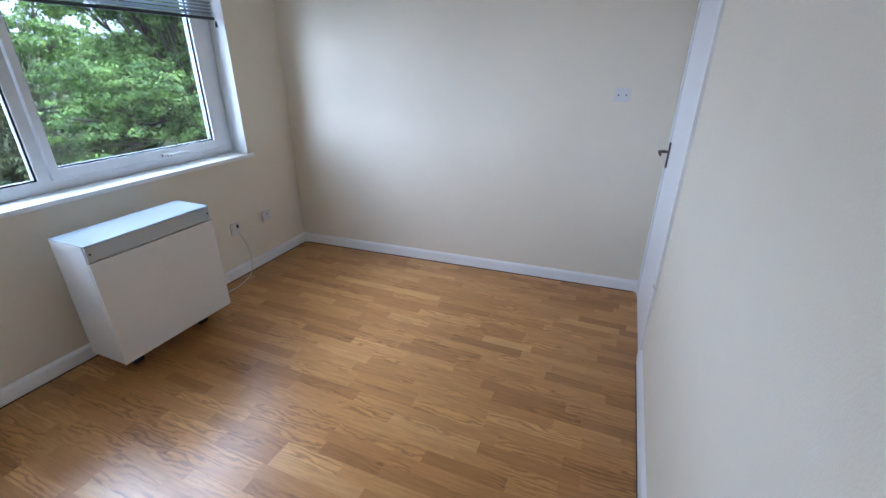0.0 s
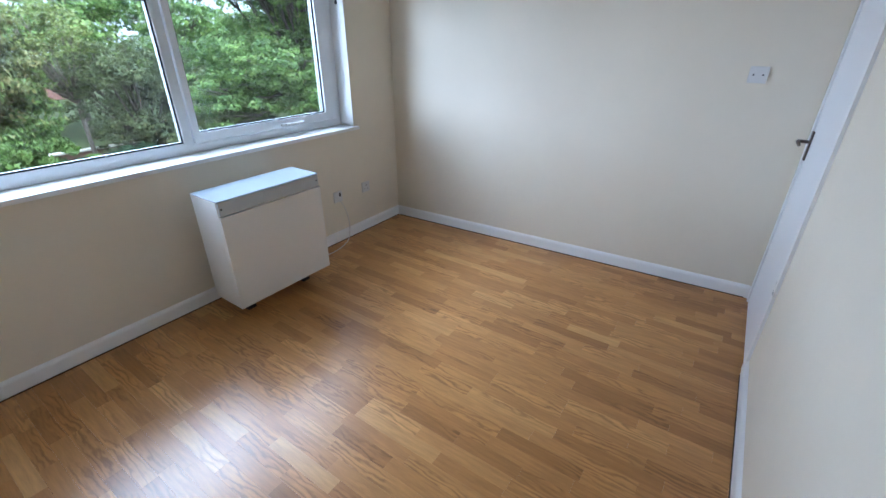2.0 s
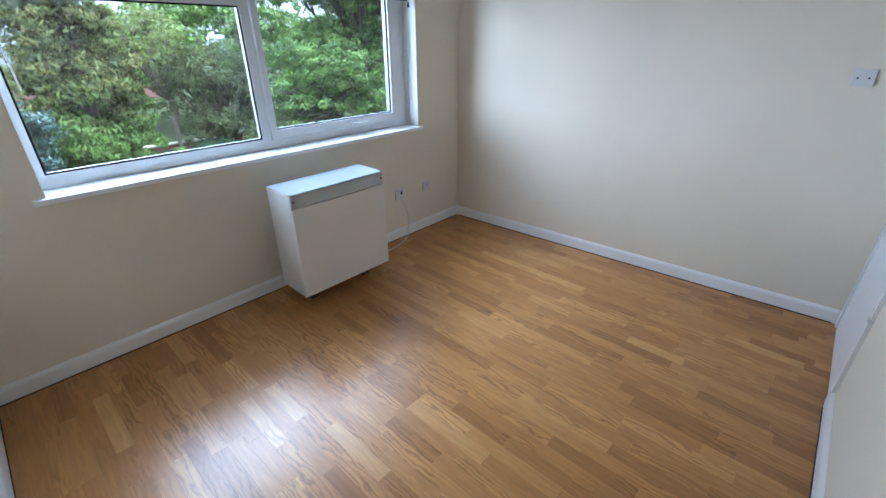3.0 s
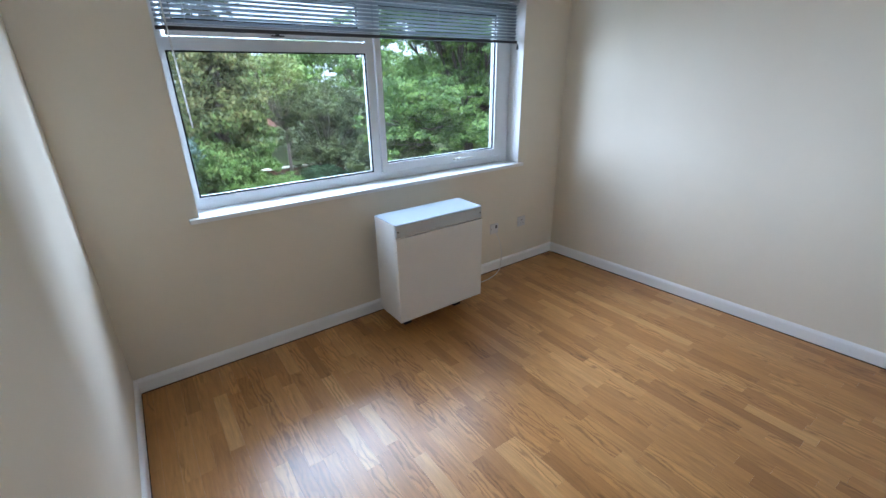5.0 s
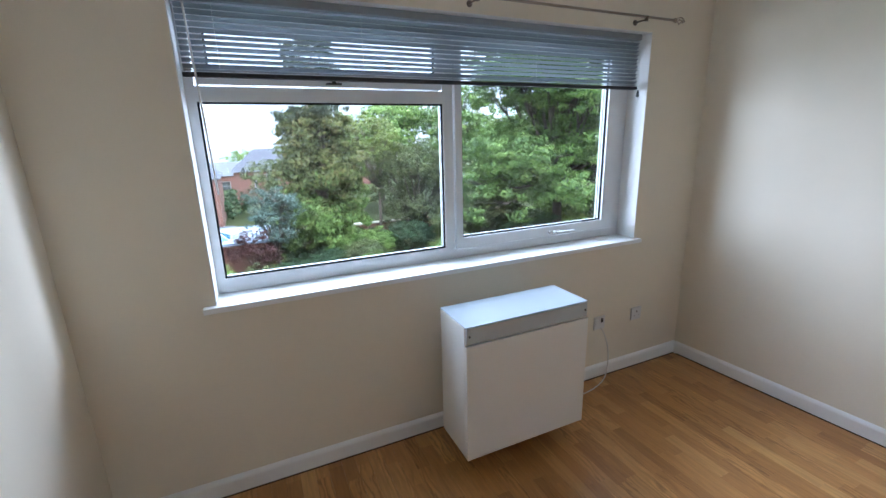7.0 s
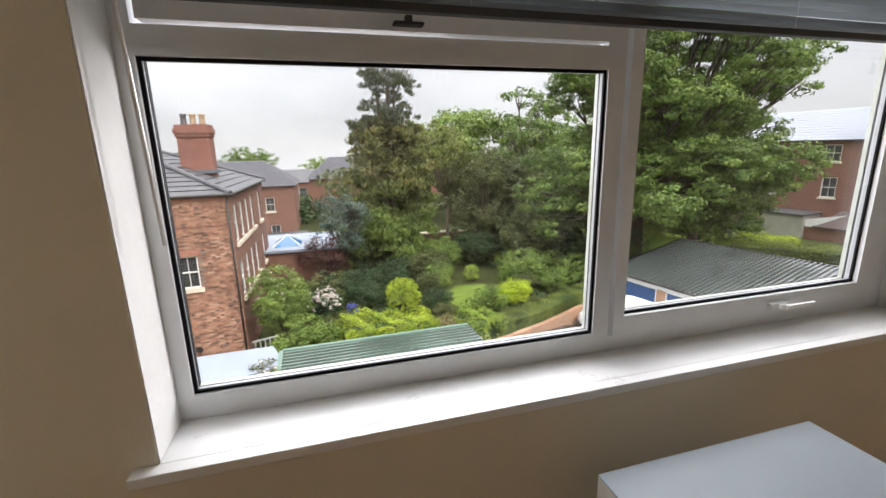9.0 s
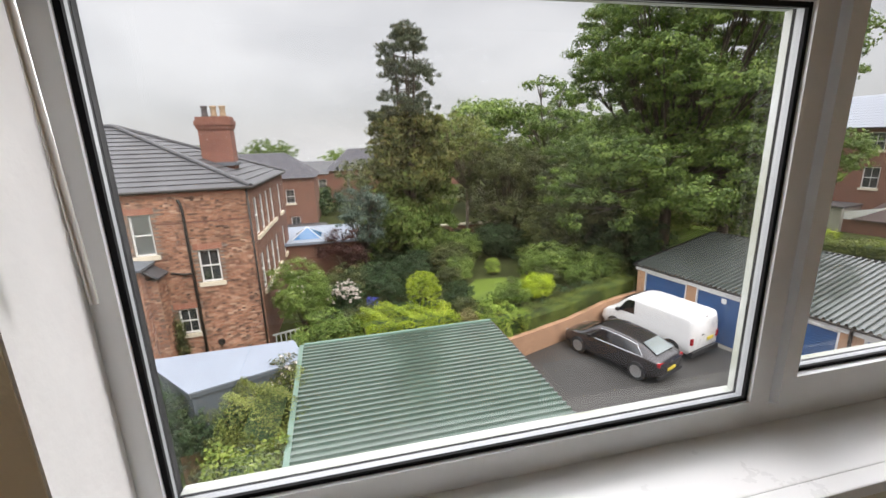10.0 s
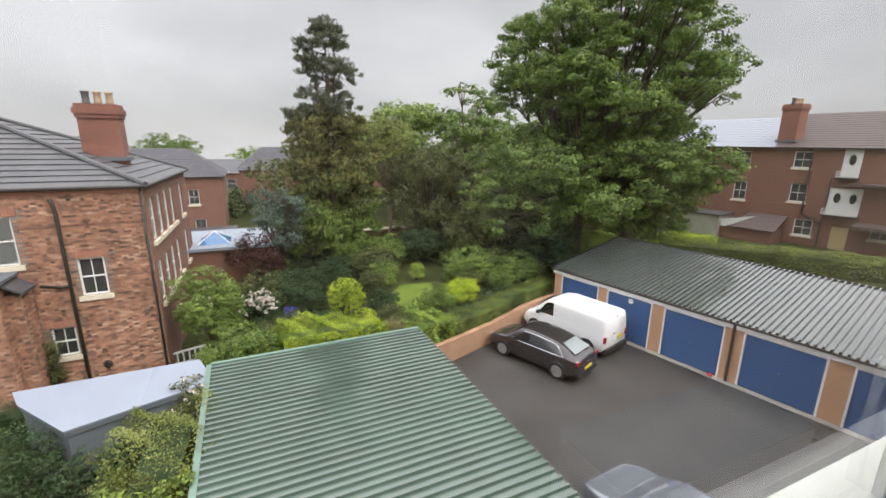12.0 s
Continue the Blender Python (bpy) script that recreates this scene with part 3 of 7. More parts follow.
def leaf_mesh(name, centre, normal, length, width, material, parent, droop=0.0, label="", kind=""):
    """Small folded leaves, one for every row of centre."""
    n = len(centre)
    nrm = normal / np.maximum(np.linalg.norm(normal, axis=1, keepdims=True), 1e-6)
    u = np.cross(nrm, unit(n))
    u /= np.maximum(np.linalg.norm(u, axis=1, keepdims=True), 1e-6)
    if droop:
        u = u * (1 - droop) + np.array([0, 0, -1.0]) * droop
        u /= np.linalg.norm(u, axis=1, keepdims=True)
    v = np.cross(nrm, u)
    v /= np.maximum(np.linalg.norm(v, axis=1, keepdims=True), 1e-6)
    length = (length * rng.uniform(0.6, 1.3, n))[:, None] / 2
    width = (width * rng.uniform(0.7, 1.2, n))[:, None] / 2
    fold = nrm * width * 0.5
    verts = np.stack([centre - u * length, centre + v * width + fold, centre + u * length, centre - v * width + fold], axis=1).reshape(-1, 3)
    idx = np.arange(n)[:, None] * 4
    tris = np.concatenate([idx + [0, 1, 2], idx + [0, 2, 3]], axis=1).reshape(-1)
    me = bpy.data.meshes.new(name)
    me.vertices.add(len(verts))
    me.vertices.foreach_set("co", verts.astype(np.float32).ravel())
    me.loops.add(len(tris))
    me.loops.foreach_set("vertex_index", tris.astype(np.int32))
    me.polygons.add(len(tris) // 3)
    me.polygons.foreach_set("loop_start", np.arange(0, len(tris), 3, dtype=np.int32))
    me.update(calc_edges=True)
    me.materials.append(material)
    ob = new(name, me)
    ob.parent = parent
    return tagged(ob, label=label, kind=kind)


def clump_points(blobs, clumps_per_m2, per_clump, clump_r, lift=0.3, inner=0.2):
    """Points and normals on many small clumps that sit on the skins of the blobs (cx, cy, cz, rx, ry, rz)."""
    cs, ns = [], []
    for cx, cy, cz, rx, ry, rz in blobs:
        area = 4 * math.pi * ((rx * ry) ** 1.6 + (rx * rz) ** 1.6 + (ry * rz) ** 1.6) ** (1 / 1.6) / 3 ** (1 / 1.6)
        k = max(6, int(area * clumps_per_m2))
        d = unit(k)
        keep = d[:, 2] > -0.75
        d = d[keep]
        k = len(d)
        r = np.where(rng.random(k) < inner, rng.uniform(0.45, 0.85, k), rng.uniform(0.86, 1.08, k))[:, None]
        c = np.array([cx, cy, cz]) + d * np.array([rx, ry, rz]) * r
        size = clump_r * rng.uniform(0.6, 1.35, k)
        e = unit(k * per_clump)
        e[:, 2] = e[:, 2] * 0.8 + lift
        cc = np.repeat(c, per_clump, axis=0)
        ss = np.repeat(size, per_clump)[:, None]
        p = cc + e * ss * rng.uniform(0.5, 1.0, (len(e), 1)) * np.array([1.15, 1.15, 0.7])
        cs.append(p)
        ns.append(e + np.repeat(d, per_clump, axis=0) * 0.6 + unit(len(e)) * 0.55)
    return np.concatenate(cs), np.concatenate(ns)


def bush(name, label, at, r, material, leaf=0.07, density=None, clump=0.16, category="shrub", blobs=None, per=26, stems=True, flowers=None, group="", shape_noise=0.25):
    """A shrub: short stems and many small leaves in uneven clumps. r: half-sizes. flowers: (material, count, size, label)."""
    root = thing(name, label, category, at, group=group)
    rx, ry, rz = r
    if blobs is None:
        blobs = [(0, 0, rz * 0.95, rx * 0.85, ry * 0.85, rz * 0.95)]
        for i in range(5):
            a = i * 1.257 + rng.uniform(0, 1)
            blobs.append((math.cos(a) * rx * 0.5, math.sin(a) * ry * 0.5, rz * rng.uniform(0.6, 1.25), rx * rng.uniform(0.4, 0.6), ry * rng.uniform(0.4, 0.6), rz * rng.uniform(0.45, 0.7)))
    dens = density or 0.9 / (clump * clump * 2.2)
    p, n = clump_points(blobs, dens, per, clump, inner=0.25)
    keep = p[:, 2] > 0.0
    leaf_mesh("foliage", p[keep], n[keep], leaf, leaf * 0.6, material, root)
    if stems:
        bm = bmesh.new()
        for i in range(6):
            a = i * 1.05
            tube(bm, [(0.05 * math.cos(a), 0.05 * math.sin(a), -0.05), (rx * 0.25 * math.cos(a), ry * 0.25 * math.sin(a), rz * 0.6), (rx * 0.5 * math.cos(a), ry * 0.5 * math.sin(a), rz * 1.3)], [0.035, 0.022, 0.008], 5)
        part("stem", bm, M["bark"], root)
    if flowers:
        fm, count, size, flabel = flowers
        idx = rng.choice(len(p), count * 7, replace=False)
        top = idx[np.argsort(-p[idx, 2] + (p[idx, 1]) * 0.5)][:count]
        base = np.repeat(p[top], 6, axis=0) + unit(count * 6) * size * 0.45 + np.array([0, 0, size * 0.6])
        leaf_mesh("flower", base, unit(count * 6) + np.array([0, 0, 0.8]), size, size * 0.8, fm, root, label=flabel, kind="stuff")
    return root


def hedge(name, label, path, width, z0, z1, material, leaf=0.06, wave=0.15, category="hedge", per_m2=420):
    """A clipped hedge along a path of plan points, with a solid dark filler inside and a skin of leaves."""
    root = thing(name, label, category, (path[0][0], path[0][1], z0))
    ox, oy = path[0][:2]
    pts, nrm = [], []
    bm = bmesh.new()
    h = z1 - z0
    for (ax, ay), (bx, by) in zip(path, path[1:]):
        L = math.hypot(bx - ax, by - ay)
        d = np.array([(bx - ax) / L, (by - ay) / L, 0])
        s = np.array([-d[1], d[0], 0])
        a0 = np.array([ax - ox, ay - oy, 0])
        for side, area, nn in ((1, L * h, s), (-1, L * h, -s), (0, L * width, np.array([0, 0, 1.0])), (2, width * h, -d), (3, width * h, d)):
            k = int(area * per_m2)
            if side in (1, -1):
                q = a0 + d * rng.uniform(0, L, (k, 1)) + s * side * width / 2 + np.array([0, 0, 1.0]) * rng.uniform(0.02, h, (k, 1))
            elif side == 0:
                q = a0 + d * rng.uniform(0, L, (k, 1)) + s * rng.uniform(-width / 2, width / 2, (k, 1)) + np.array([0, 0, h])
            else:
                q = a0 + d * (L if side == 3 else 0) + s * rng.uniform(-width / 2, width / 2, (k, 1)) + np.array([0, 0, 1.0]) * rng.uniform(0.02, h, (k, 1))
            f = 2.3 / max(width, 0.3)
            bulge = np.sin(q[:, 0] * f + q[:, 2] * 3.1) * np.cos(q[:, 1] * f * 1.3 + q[:, 2] * 1.7) + 0.6 * np.sin(q[:, 0] * 5.1 + q[:, 1] * 4.3)
            q = q + nn * (bulge * wave + rng.uniform(-0.12, 0.06, k))[:, None]
            pts.append(q)
            nrm.append(nn + unit(k) * 0.8 + np.array([0, 0, 0.4]))
        # added dark block that keeps the gaps between leaves dark
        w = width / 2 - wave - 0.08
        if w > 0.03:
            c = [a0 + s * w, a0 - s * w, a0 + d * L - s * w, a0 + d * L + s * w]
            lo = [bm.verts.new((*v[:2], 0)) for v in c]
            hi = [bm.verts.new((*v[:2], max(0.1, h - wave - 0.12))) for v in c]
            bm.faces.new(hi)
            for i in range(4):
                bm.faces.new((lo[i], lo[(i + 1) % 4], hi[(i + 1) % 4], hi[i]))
    p, n = np.concatenate(pts), np.concatenate(nrm)
    keep = p[:, 2] > 0
    leaf_mesh("foliage", p[keep], n[keep], leaf, leaf * 0.65, material, root)
    part("woody_core", bm, M["leaf_dark"], root, "solid dark filler block inside the hedge")
    return root


def tree(name, label, at, trunk_r, trunk_h, blobs, material, leaf=0.2, clump=0.55, per=34, dens=0.9, bark="bark", limbs=True, droop=0.0, lean=(0, 0)):
    """A tapered trunk with limbs to every blob of its crown, and a crown of leaves in clumps."""
    root = thing(name, label, "tree", at)
    bm = bmesh.new()
    top = Vector((lean[0], lean[1], trunk_h))
    tube(bm, [(0, 0, -0.2), (0, 0, 0.3), (lean[0] * 0.3, lean[1] * 0.3, trunk_h * 0.5), top], [trunk_r * 1.35, trunk_r, trunk_r * 0.85, trunk_r * 0.6], 10)
    k_limb = 0.55 if len(blobs) > 40 else 1.0
    if limbs:
        for cx, cy, cz, rx, ry, rz in blobs:
            e = Vector((cx, cy, cz))
            mid = top.lerp(e, 0.5) + Vector((0, 0, -0.08 * (e - top).length))
            tube(bm, [top - Vector((0, 0, 0.3)), mid, e, e + (e - mid) * 0.2], [trunk_r * 0.5 * k_limb, trunk_r * 0.3 * k_limb, trunk_r * 0.14 * k_limb, trunk_r * 0.04 * k_limb], 6)
            for i in range(4):
                a = i * 1.6 + cx
                f = e + Vector((math.cos(a) * rx * 0.75, math.sin(a) * ry * 0.75, rz * 0.3))
                tube(bm, [e.lerp(mid, 0.4), e.lerp(f, 0.5) + Vector((0, 0, 0.1)), f], [trunk_r * 0.13, trunk_r * 0.08, trunk_r * 0.03], 5)
    part("trunk", bm, M[bark], root, smooth=True)
    p, n = clump_points(blobs, dens, per, clump)
    leaf_mesh("crown", p, n, leaf, leaf * 0.75, material, root, droop=droop)
    return root


# ---- the room: walls, floor, ceiling ----
# the east wall runs out of square: from RX at the window wall to RXS at the doorway wall
RX, RXS, RY, CEIL = 3.298, 3.468, -2.855, 2.36
WX0, WX1, WZ0, WZ1 = 0.480, 2.806, 0.872, 2.07
WALL_T = 0.215

w = part("wall_north", pierced(RX + 0.6, -0.3, 2.7, [(WX0 + 0.3, WX1 + 0.3, WZ0, WZ1)], WALL_T), M["emulsion"])
w.matrix_world = pose(-0.3, 0, 0)
tagged(w, "magnolia painted window wall", "wall", kind="structure")
bm = bmesh.new()
prism(bm, [(RXS + 0.024, RY - 0.4), (RX + 0.5, RY - 0.4), (RX + 0.5, -0.0005), (RX, -0.0005)], -0.3, 2.7)
tagged(part("wall_east", bm, M["emulsion"]), "plain magnolia painted wall", "wall", kind="structure")
tagged(part("wall_west", boxes((-0.25, 0, RY - 0.4, -0.0005, -0.3, 2.7)), M["emulsion"]), "plain magnolia painted wall", "wall", kind="structure")
DX0, DX1, DZ = 2.65, 3.405, 2.03
w = part("wall_south", pierced(RXS, 0.0, CEIL, [(RXS - DX1, RXS - DX0, 0.0, DZ)], 0.2), M["emulsion"])
w.matrix_world = pose(RXS, RY, 0, 0, 0, 180)
tagged(w, "magnolia painted wall with the doorway", "wall", kind="structure")
tagged(part("wall_hall", boxes((1.5, RXS + 0.3, RY - 0.7, RY - 0.6, 0, CEIL)), M["emulsion"]), "plain hall wall behind the door", "wall", kind="structure")
tagged(part("ceiling", boxes((-0.2, RX + 0.4, RY - 0.5, 0.1, CEIL, CEIL + 0.15)), M["ceiling"]), "plain white ceiling", "ceiling", kind="structure")
floor = tagged(part("floor", boxes((-0.1, RX + 0.3, RY - 0.5, 0.1, -0.15, -0.008)), M["underlay"]), "oak strip laminate floor", "floor", kind="structure")

# exterior face of our building
tagged(part("wall_outside_below", boxes((-14, 16, WALL_T + 0.001, WALL_T + 0.1, -8, -0.31)), M["brick_far"]), "red brick outside wall below the window", "wall", kind="structure")


def skirting(name, p, q, parent_label):
    """A painted skirting board with a chamfered top, from p to q, its back on the wall."""
    L = math.hypot(q[0] - p[0], q[1] - p[1])
    prof = [(0, 0), (-0.016, 0), (-0.016, 0.070), (-0.013, 0.078), (-0.007, 0.085), (0, 0.089)]
    bm = bmesh.new()
    a = [bm.verts.new((0, y, z)) for y, z in prof]
    b = [bm.verts.new((L, y, z)) for y, z in prof]
    n = len(prof)
    for i in range(n):
        bm.faces.new((a[i], a[(i + 1) % n], b[(i + 1) % n], b[i]))
    bm.faces.new(a[::-1])
    bm.faces.new(b)
    ob = part(name, bm, M["gloss"])
    place(ob, p, q, 0.0)
    gap = part("shadow_gap", boxes((0.02, L - 0.02, -0.0195, -0.0162, 0.0002, 0.006)), M["underlay"], ob, "dark joint between floor and skirting")
    return tagged(ob, parent_label, "skirting board", kind="structure")


skirting("baseboard_north", (0.0, -0.001), (RX, -0.001), "white gloss skirting board under the window")
skirting("baseboard_east", (RX - 0.001, -0.016), (RXS - 0.001, RY + 0.014), "white gloss skirting board on the plain wall")
skirting("baseboard_south", (DX0 - 0.05, RY + 0.001), (0.016, RY + 0.001), "white gloss skirting board beside the doorway")
skirting("baseboard_west", (0.001, RY + 0.0), (0.001, -0.016), "white gloss skirting board on the side wall")

# door and its frame
bm = boxes((DX0, DX0 + 0.035, RY - 0.14, RY + 0.004, 0, DZ), (DX1 - 0.03, DX1, RY - 0.14, RY - 0.004, 0, DZ), (DX0 + 0.035, DX1 - 0.03, RY - 0.14, RY + 0.004, DZ - 0.03, DZ),
           (DX0 - 0.05, DX0, RY + 0.0005, RY + 0.014, 0, DZ + 0.05), (DX1, DX1 + 0.05, RY + 0.0005, RY + 0.014, 0, DZ + 0.05), (DX0, DX1, RY + 0.0045, RY + 0.014, DZ, DZ + 0.05))
tagged(part("trim", bm, M["gloss"]), "white gloss door frame and architrave", "door frame", kind="structure")
door = thing("door_1", "white gloss painted flush door, shut", "door", (DX0 + 0.037, RY - 0.032, 0.006))
door["kind"] = "structure"
DW = DX1 - DX0 - 0.07
part("door_leaf", boxes((0, DW, 0, 0.04, 0, DZ - 0.042), bevel=0.0015), M["door_gloss"], door)
bm = boxes((DW - 0.055, DW - 0.020, 0.0405, 0.050, 0.94, 1.09), bevel=0.002)
part("door_plate", bm, M["bronze"], door, "dull bronze latch plate")
bm = bmesh.new()
hz = 1.035
tube(bm, [(DW - 0.04, 0.044, hz), (DW - 0.04, 0.10, hz)], 0.009, 10)
tube(bm, [(DW - 0.04, 0.094, hz), (DW - 0.06, 0.098, hz), (DW - 0.13, 0.094, hz - 0.006)], [0.009, 0.009, 0.007], 10)
part("door_handle", bm, M["bronze"], door, "dull bronze lever handle", smooth=True)

# ---- window ----
win = thing("window_1", "white uPVC double-glazed window with a top light and a side casement", "window", (0, 0, 0))
win["kind"] = "structure"
FY0, FY1 = 0.141, 0.184


def rect_frame(bm, x0, x1, z0, z1, w0, w1, h0, h1, y0, y1, bevel=0.003):
    """Four mitred members round an opening, w0 left, w1 right, h0 below, h1 above."""
    o = [(x0, z0), (x1, z0), (x1, z1), (x0, z1)]
    i = [(x0 + w0, z0 + h0), (x1 - w1, z0 + h0), (x1 - w1, z1 - h1), (x0 + w0, z1 - h1)]
    vs = {}
    for k, y in enumerate((y0, y1)):
        for r, ring in enumerate((o, i)):
            for c, (x, z) in enumerate(ring):
                vs[k, r, c] = bm.verts.new((x, y, z))
    fs = []
    for c in range(4):
        d = (c + 1) % 4
        fs.append(bm.faces.new((vs[0, 0, c], vs[0, 0, d], vs[0, 1, d], vs[0, 1, c])))
        fs.append(bm.faces.new((vs[1, 0, d], vs[1, 0, c], vs[1, 1, c], vs[1, 1, d])))
        fs.append(bm.faces.new((vs[0, 1, c], vs[0, 1, d], vs[1, 1, d], vs[1, 1, c])))
        fs.append(bm.faces.new((vs[0, 0, d], vs[0, 0, c], vs[1, 0, c], vs[1, 0, d])))
    if bevel:
        es = [e for e in {e for f in fs for e in f.edges} if abs(e.verts[0].co.y - e.verts[1].co.y) < 1e-6 and e.verts[0].co.y == y0 and abs(sum(1 for f in e.link_faces)) == 2 and abs((e.verts[0].co - e.verts[1].co).x * (e.verts[0].co - e.verts[1].co).z) < 1e-9]
        bmesh.ops.bevel(bm, geom=es, offset=bevel, segments=2, affect="EDGES")


GL = (0.519, 1.576, 0.964, 1.694)     # fixed pane
GT = (0.571, 1.538, 1.826, 1.958)     # top light
GR = (1.675, 2.649, 1.010, 1.961)     # casement
bm = bmesh.new()
for x0, x1, y0, y1, z0, z1 in ((WX0 + 0.001, GL[0], FY0, FY1, 0.915, WZ1 - 0.001), (GL[0], GL[1], FY0, FY1, 0.915, GL[2]), (GL[0], GL[1], FY0, FY1, GL[3], 1.752),
                              (GL[1], 1.632, FY0, FY1, 0.915, WZ1 - 0.001), (GL[0], GL[1], FY0, FY1, 2.012, WZ1 - 0.001),
                              (1.632, 2.755, FY0, FY1, 0.915, 0.948), (2.755, WX1 - 0.001, FY0, FY1, 0.915, WZ1 - 0.001), (1.632, 2.755, FY0, FY1, 2.012, WZ1 - 0.001)):
    box(bm, x0, x1, y0, y1, z0, z1)
part("window_frame", bm, M["upvc"], win)
bm = bmesh.new()
rect_frame(bm, GL[0] - 0.016, GL[1] + 0.016, GL[2] - 0.016, GL[3] + 0.016, 0.0155, 0.0155, 0.0155, 0.0155, FY0 - 0.006, FY0 - 0.0005)
part("glazing_bead", bm, M["upvc"], win, "thin white glazing bead")
for nm, (x0, x1, z0, z1), (sx0, sx1, sz0, sz1) in (("top_light", GT, (0.533, 1.567, 1.758, 2.006)), ("casement", GR, (1.638, 2.749, 0.954, 2.006))):
    bm = bmesh.new()
    rect_frame(bm, sx0, sx1, sz0, sz1, x0 - sx0, sx1 - x1, z0 - sz0, sz1 - z1, FY0 - 0.014, FY1 + 0.001, 0.004)
    part(nm, bm, M["upvc"], win, "white opening sash frame")
for x0, x1, z0, z1 in (GL, GT, GR):
    bm = bmesh.new()
    rect_frame(bm, x0 - 0.001, x1 + 0.001, z0 - 0.001, z1 + 0.001, 0.009, 0.009, 0.009, 0.009, 0.1425, 0.1492, 0)
    rect_frame(bm, x0 - 0.001, x1 + 0.001, z0 - 0.001, z1 + 0.001, 0.004, 0.004, 0.004, 0.004, 0.1672, 0.173, 0)
    box(bm, x0 - 0.0005, x0 + 0.0035, 0.1735, 0.187, z0 - 0.0005, z1 + 0.0005)
    part("gasket", bm, M["gasket"], win, "black rubber glazing gasket")
    bm = bmesh.new()
    rect_frame(bm, x0 - 0.001, x1 + 0.001, z0 - 0.001, z1 + 0.001, 0.005, 0.005, 0.005, 0.005, 0.1508, 0.1658, 0)
    part("spacer_bar", bm, M["spacer"], win, "silver spacer bar between the panes")
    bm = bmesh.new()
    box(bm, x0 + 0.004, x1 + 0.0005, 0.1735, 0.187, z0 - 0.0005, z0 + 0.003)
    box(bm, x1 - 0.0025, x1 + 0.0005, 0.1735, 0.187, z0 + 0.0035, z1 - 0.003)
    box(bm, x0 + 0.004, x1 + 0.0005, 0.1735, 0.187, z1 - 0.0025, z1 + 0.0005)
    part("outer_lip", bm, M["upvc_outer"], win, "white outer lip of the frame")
    for y in (0.150, 0.1665):
        bm = bmesh.new()
        vs = [bm.verts.new(v) for v in ((x0, y, z0), (x1, y, z0), (x1, y, z1), (x0, y, z1))]
        bm.faces.new(vs)
        g = part("pane", bm, M["glass"], win, "clear glass pane")
        g.visible_shadow = False
bm = boxes((2.235, 2.315, 0.107, 0.127, 0.967, 0.985), (2.262, 2.288, 0.095, 0.109, 0.968, 0.984), (2.275, 2.40, 0.085, 0.096, 0.969, 0.983), bevel=0.002)
part("window_handle", bm, M["white_paint"], win, "white espagnolette handle")
bm = boxes((1.02, 1.085, 0.101, 0.127, 1.766, 1.772), (1.045, 1.06, 0.104, 0.121, 1.772, 1.785), bevel=0.001)
part("top_light_catch", bm, M["black"], win, "small black stay catch")
bm = boxes((0.434, 2.835, -0.034, 0.0, 0.874, 0.8985), (WX0 + 0.0005, WX1 - 0.0005, 0.0, FY0 + 0.03, 0.874, 0.8985), bevel=0.003)
part("window_sill", bm, M["gloss"], win, "white gloss inner window board")
bm = boxes((WX0 + 0.0005, WX1 - 0.0005, FY0 + 0.001, FY1, 0.8998, 0.9145))
part("sill_packer", bm, M["upvc"], win)
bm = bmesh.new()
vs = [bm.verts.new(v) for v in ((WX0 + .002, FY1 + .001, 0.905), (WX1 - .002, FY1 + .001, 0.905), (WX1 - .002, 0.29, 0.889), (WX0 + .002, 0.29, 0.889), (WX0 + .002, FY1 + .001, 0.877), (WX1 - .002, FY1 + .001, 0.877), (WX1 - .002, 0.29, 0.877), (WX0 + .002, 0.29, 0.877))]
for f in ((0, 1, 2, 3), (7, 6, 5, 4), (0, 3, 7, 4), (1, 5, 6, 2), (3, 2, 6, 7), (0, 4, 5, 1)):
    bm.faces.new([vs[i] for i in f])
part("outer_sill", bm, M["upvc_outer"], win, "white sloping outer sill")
# white paint on the reveals and the head
for b in ((WX0 + 0.0005, WX0 + 0.0035, 0.001, FY0 - 0.0005, 0.9005, WZ1 - 0.001), (WX1 - 0.0035, WX1 - 0.0005, 0.001, FY0 - 0.0005, 0.9005, WZ1 - 0.001), (WX0 + 0.004, WX1 - 0.004, 0.001, FY0 - 0.0005, WZ1 - 0.004, WZ1 - 0.001)):
    tagged(part("reveal", boxes(b), M["reveal"]), "white painted plaster window reveal", "window reveal", kind="structure")

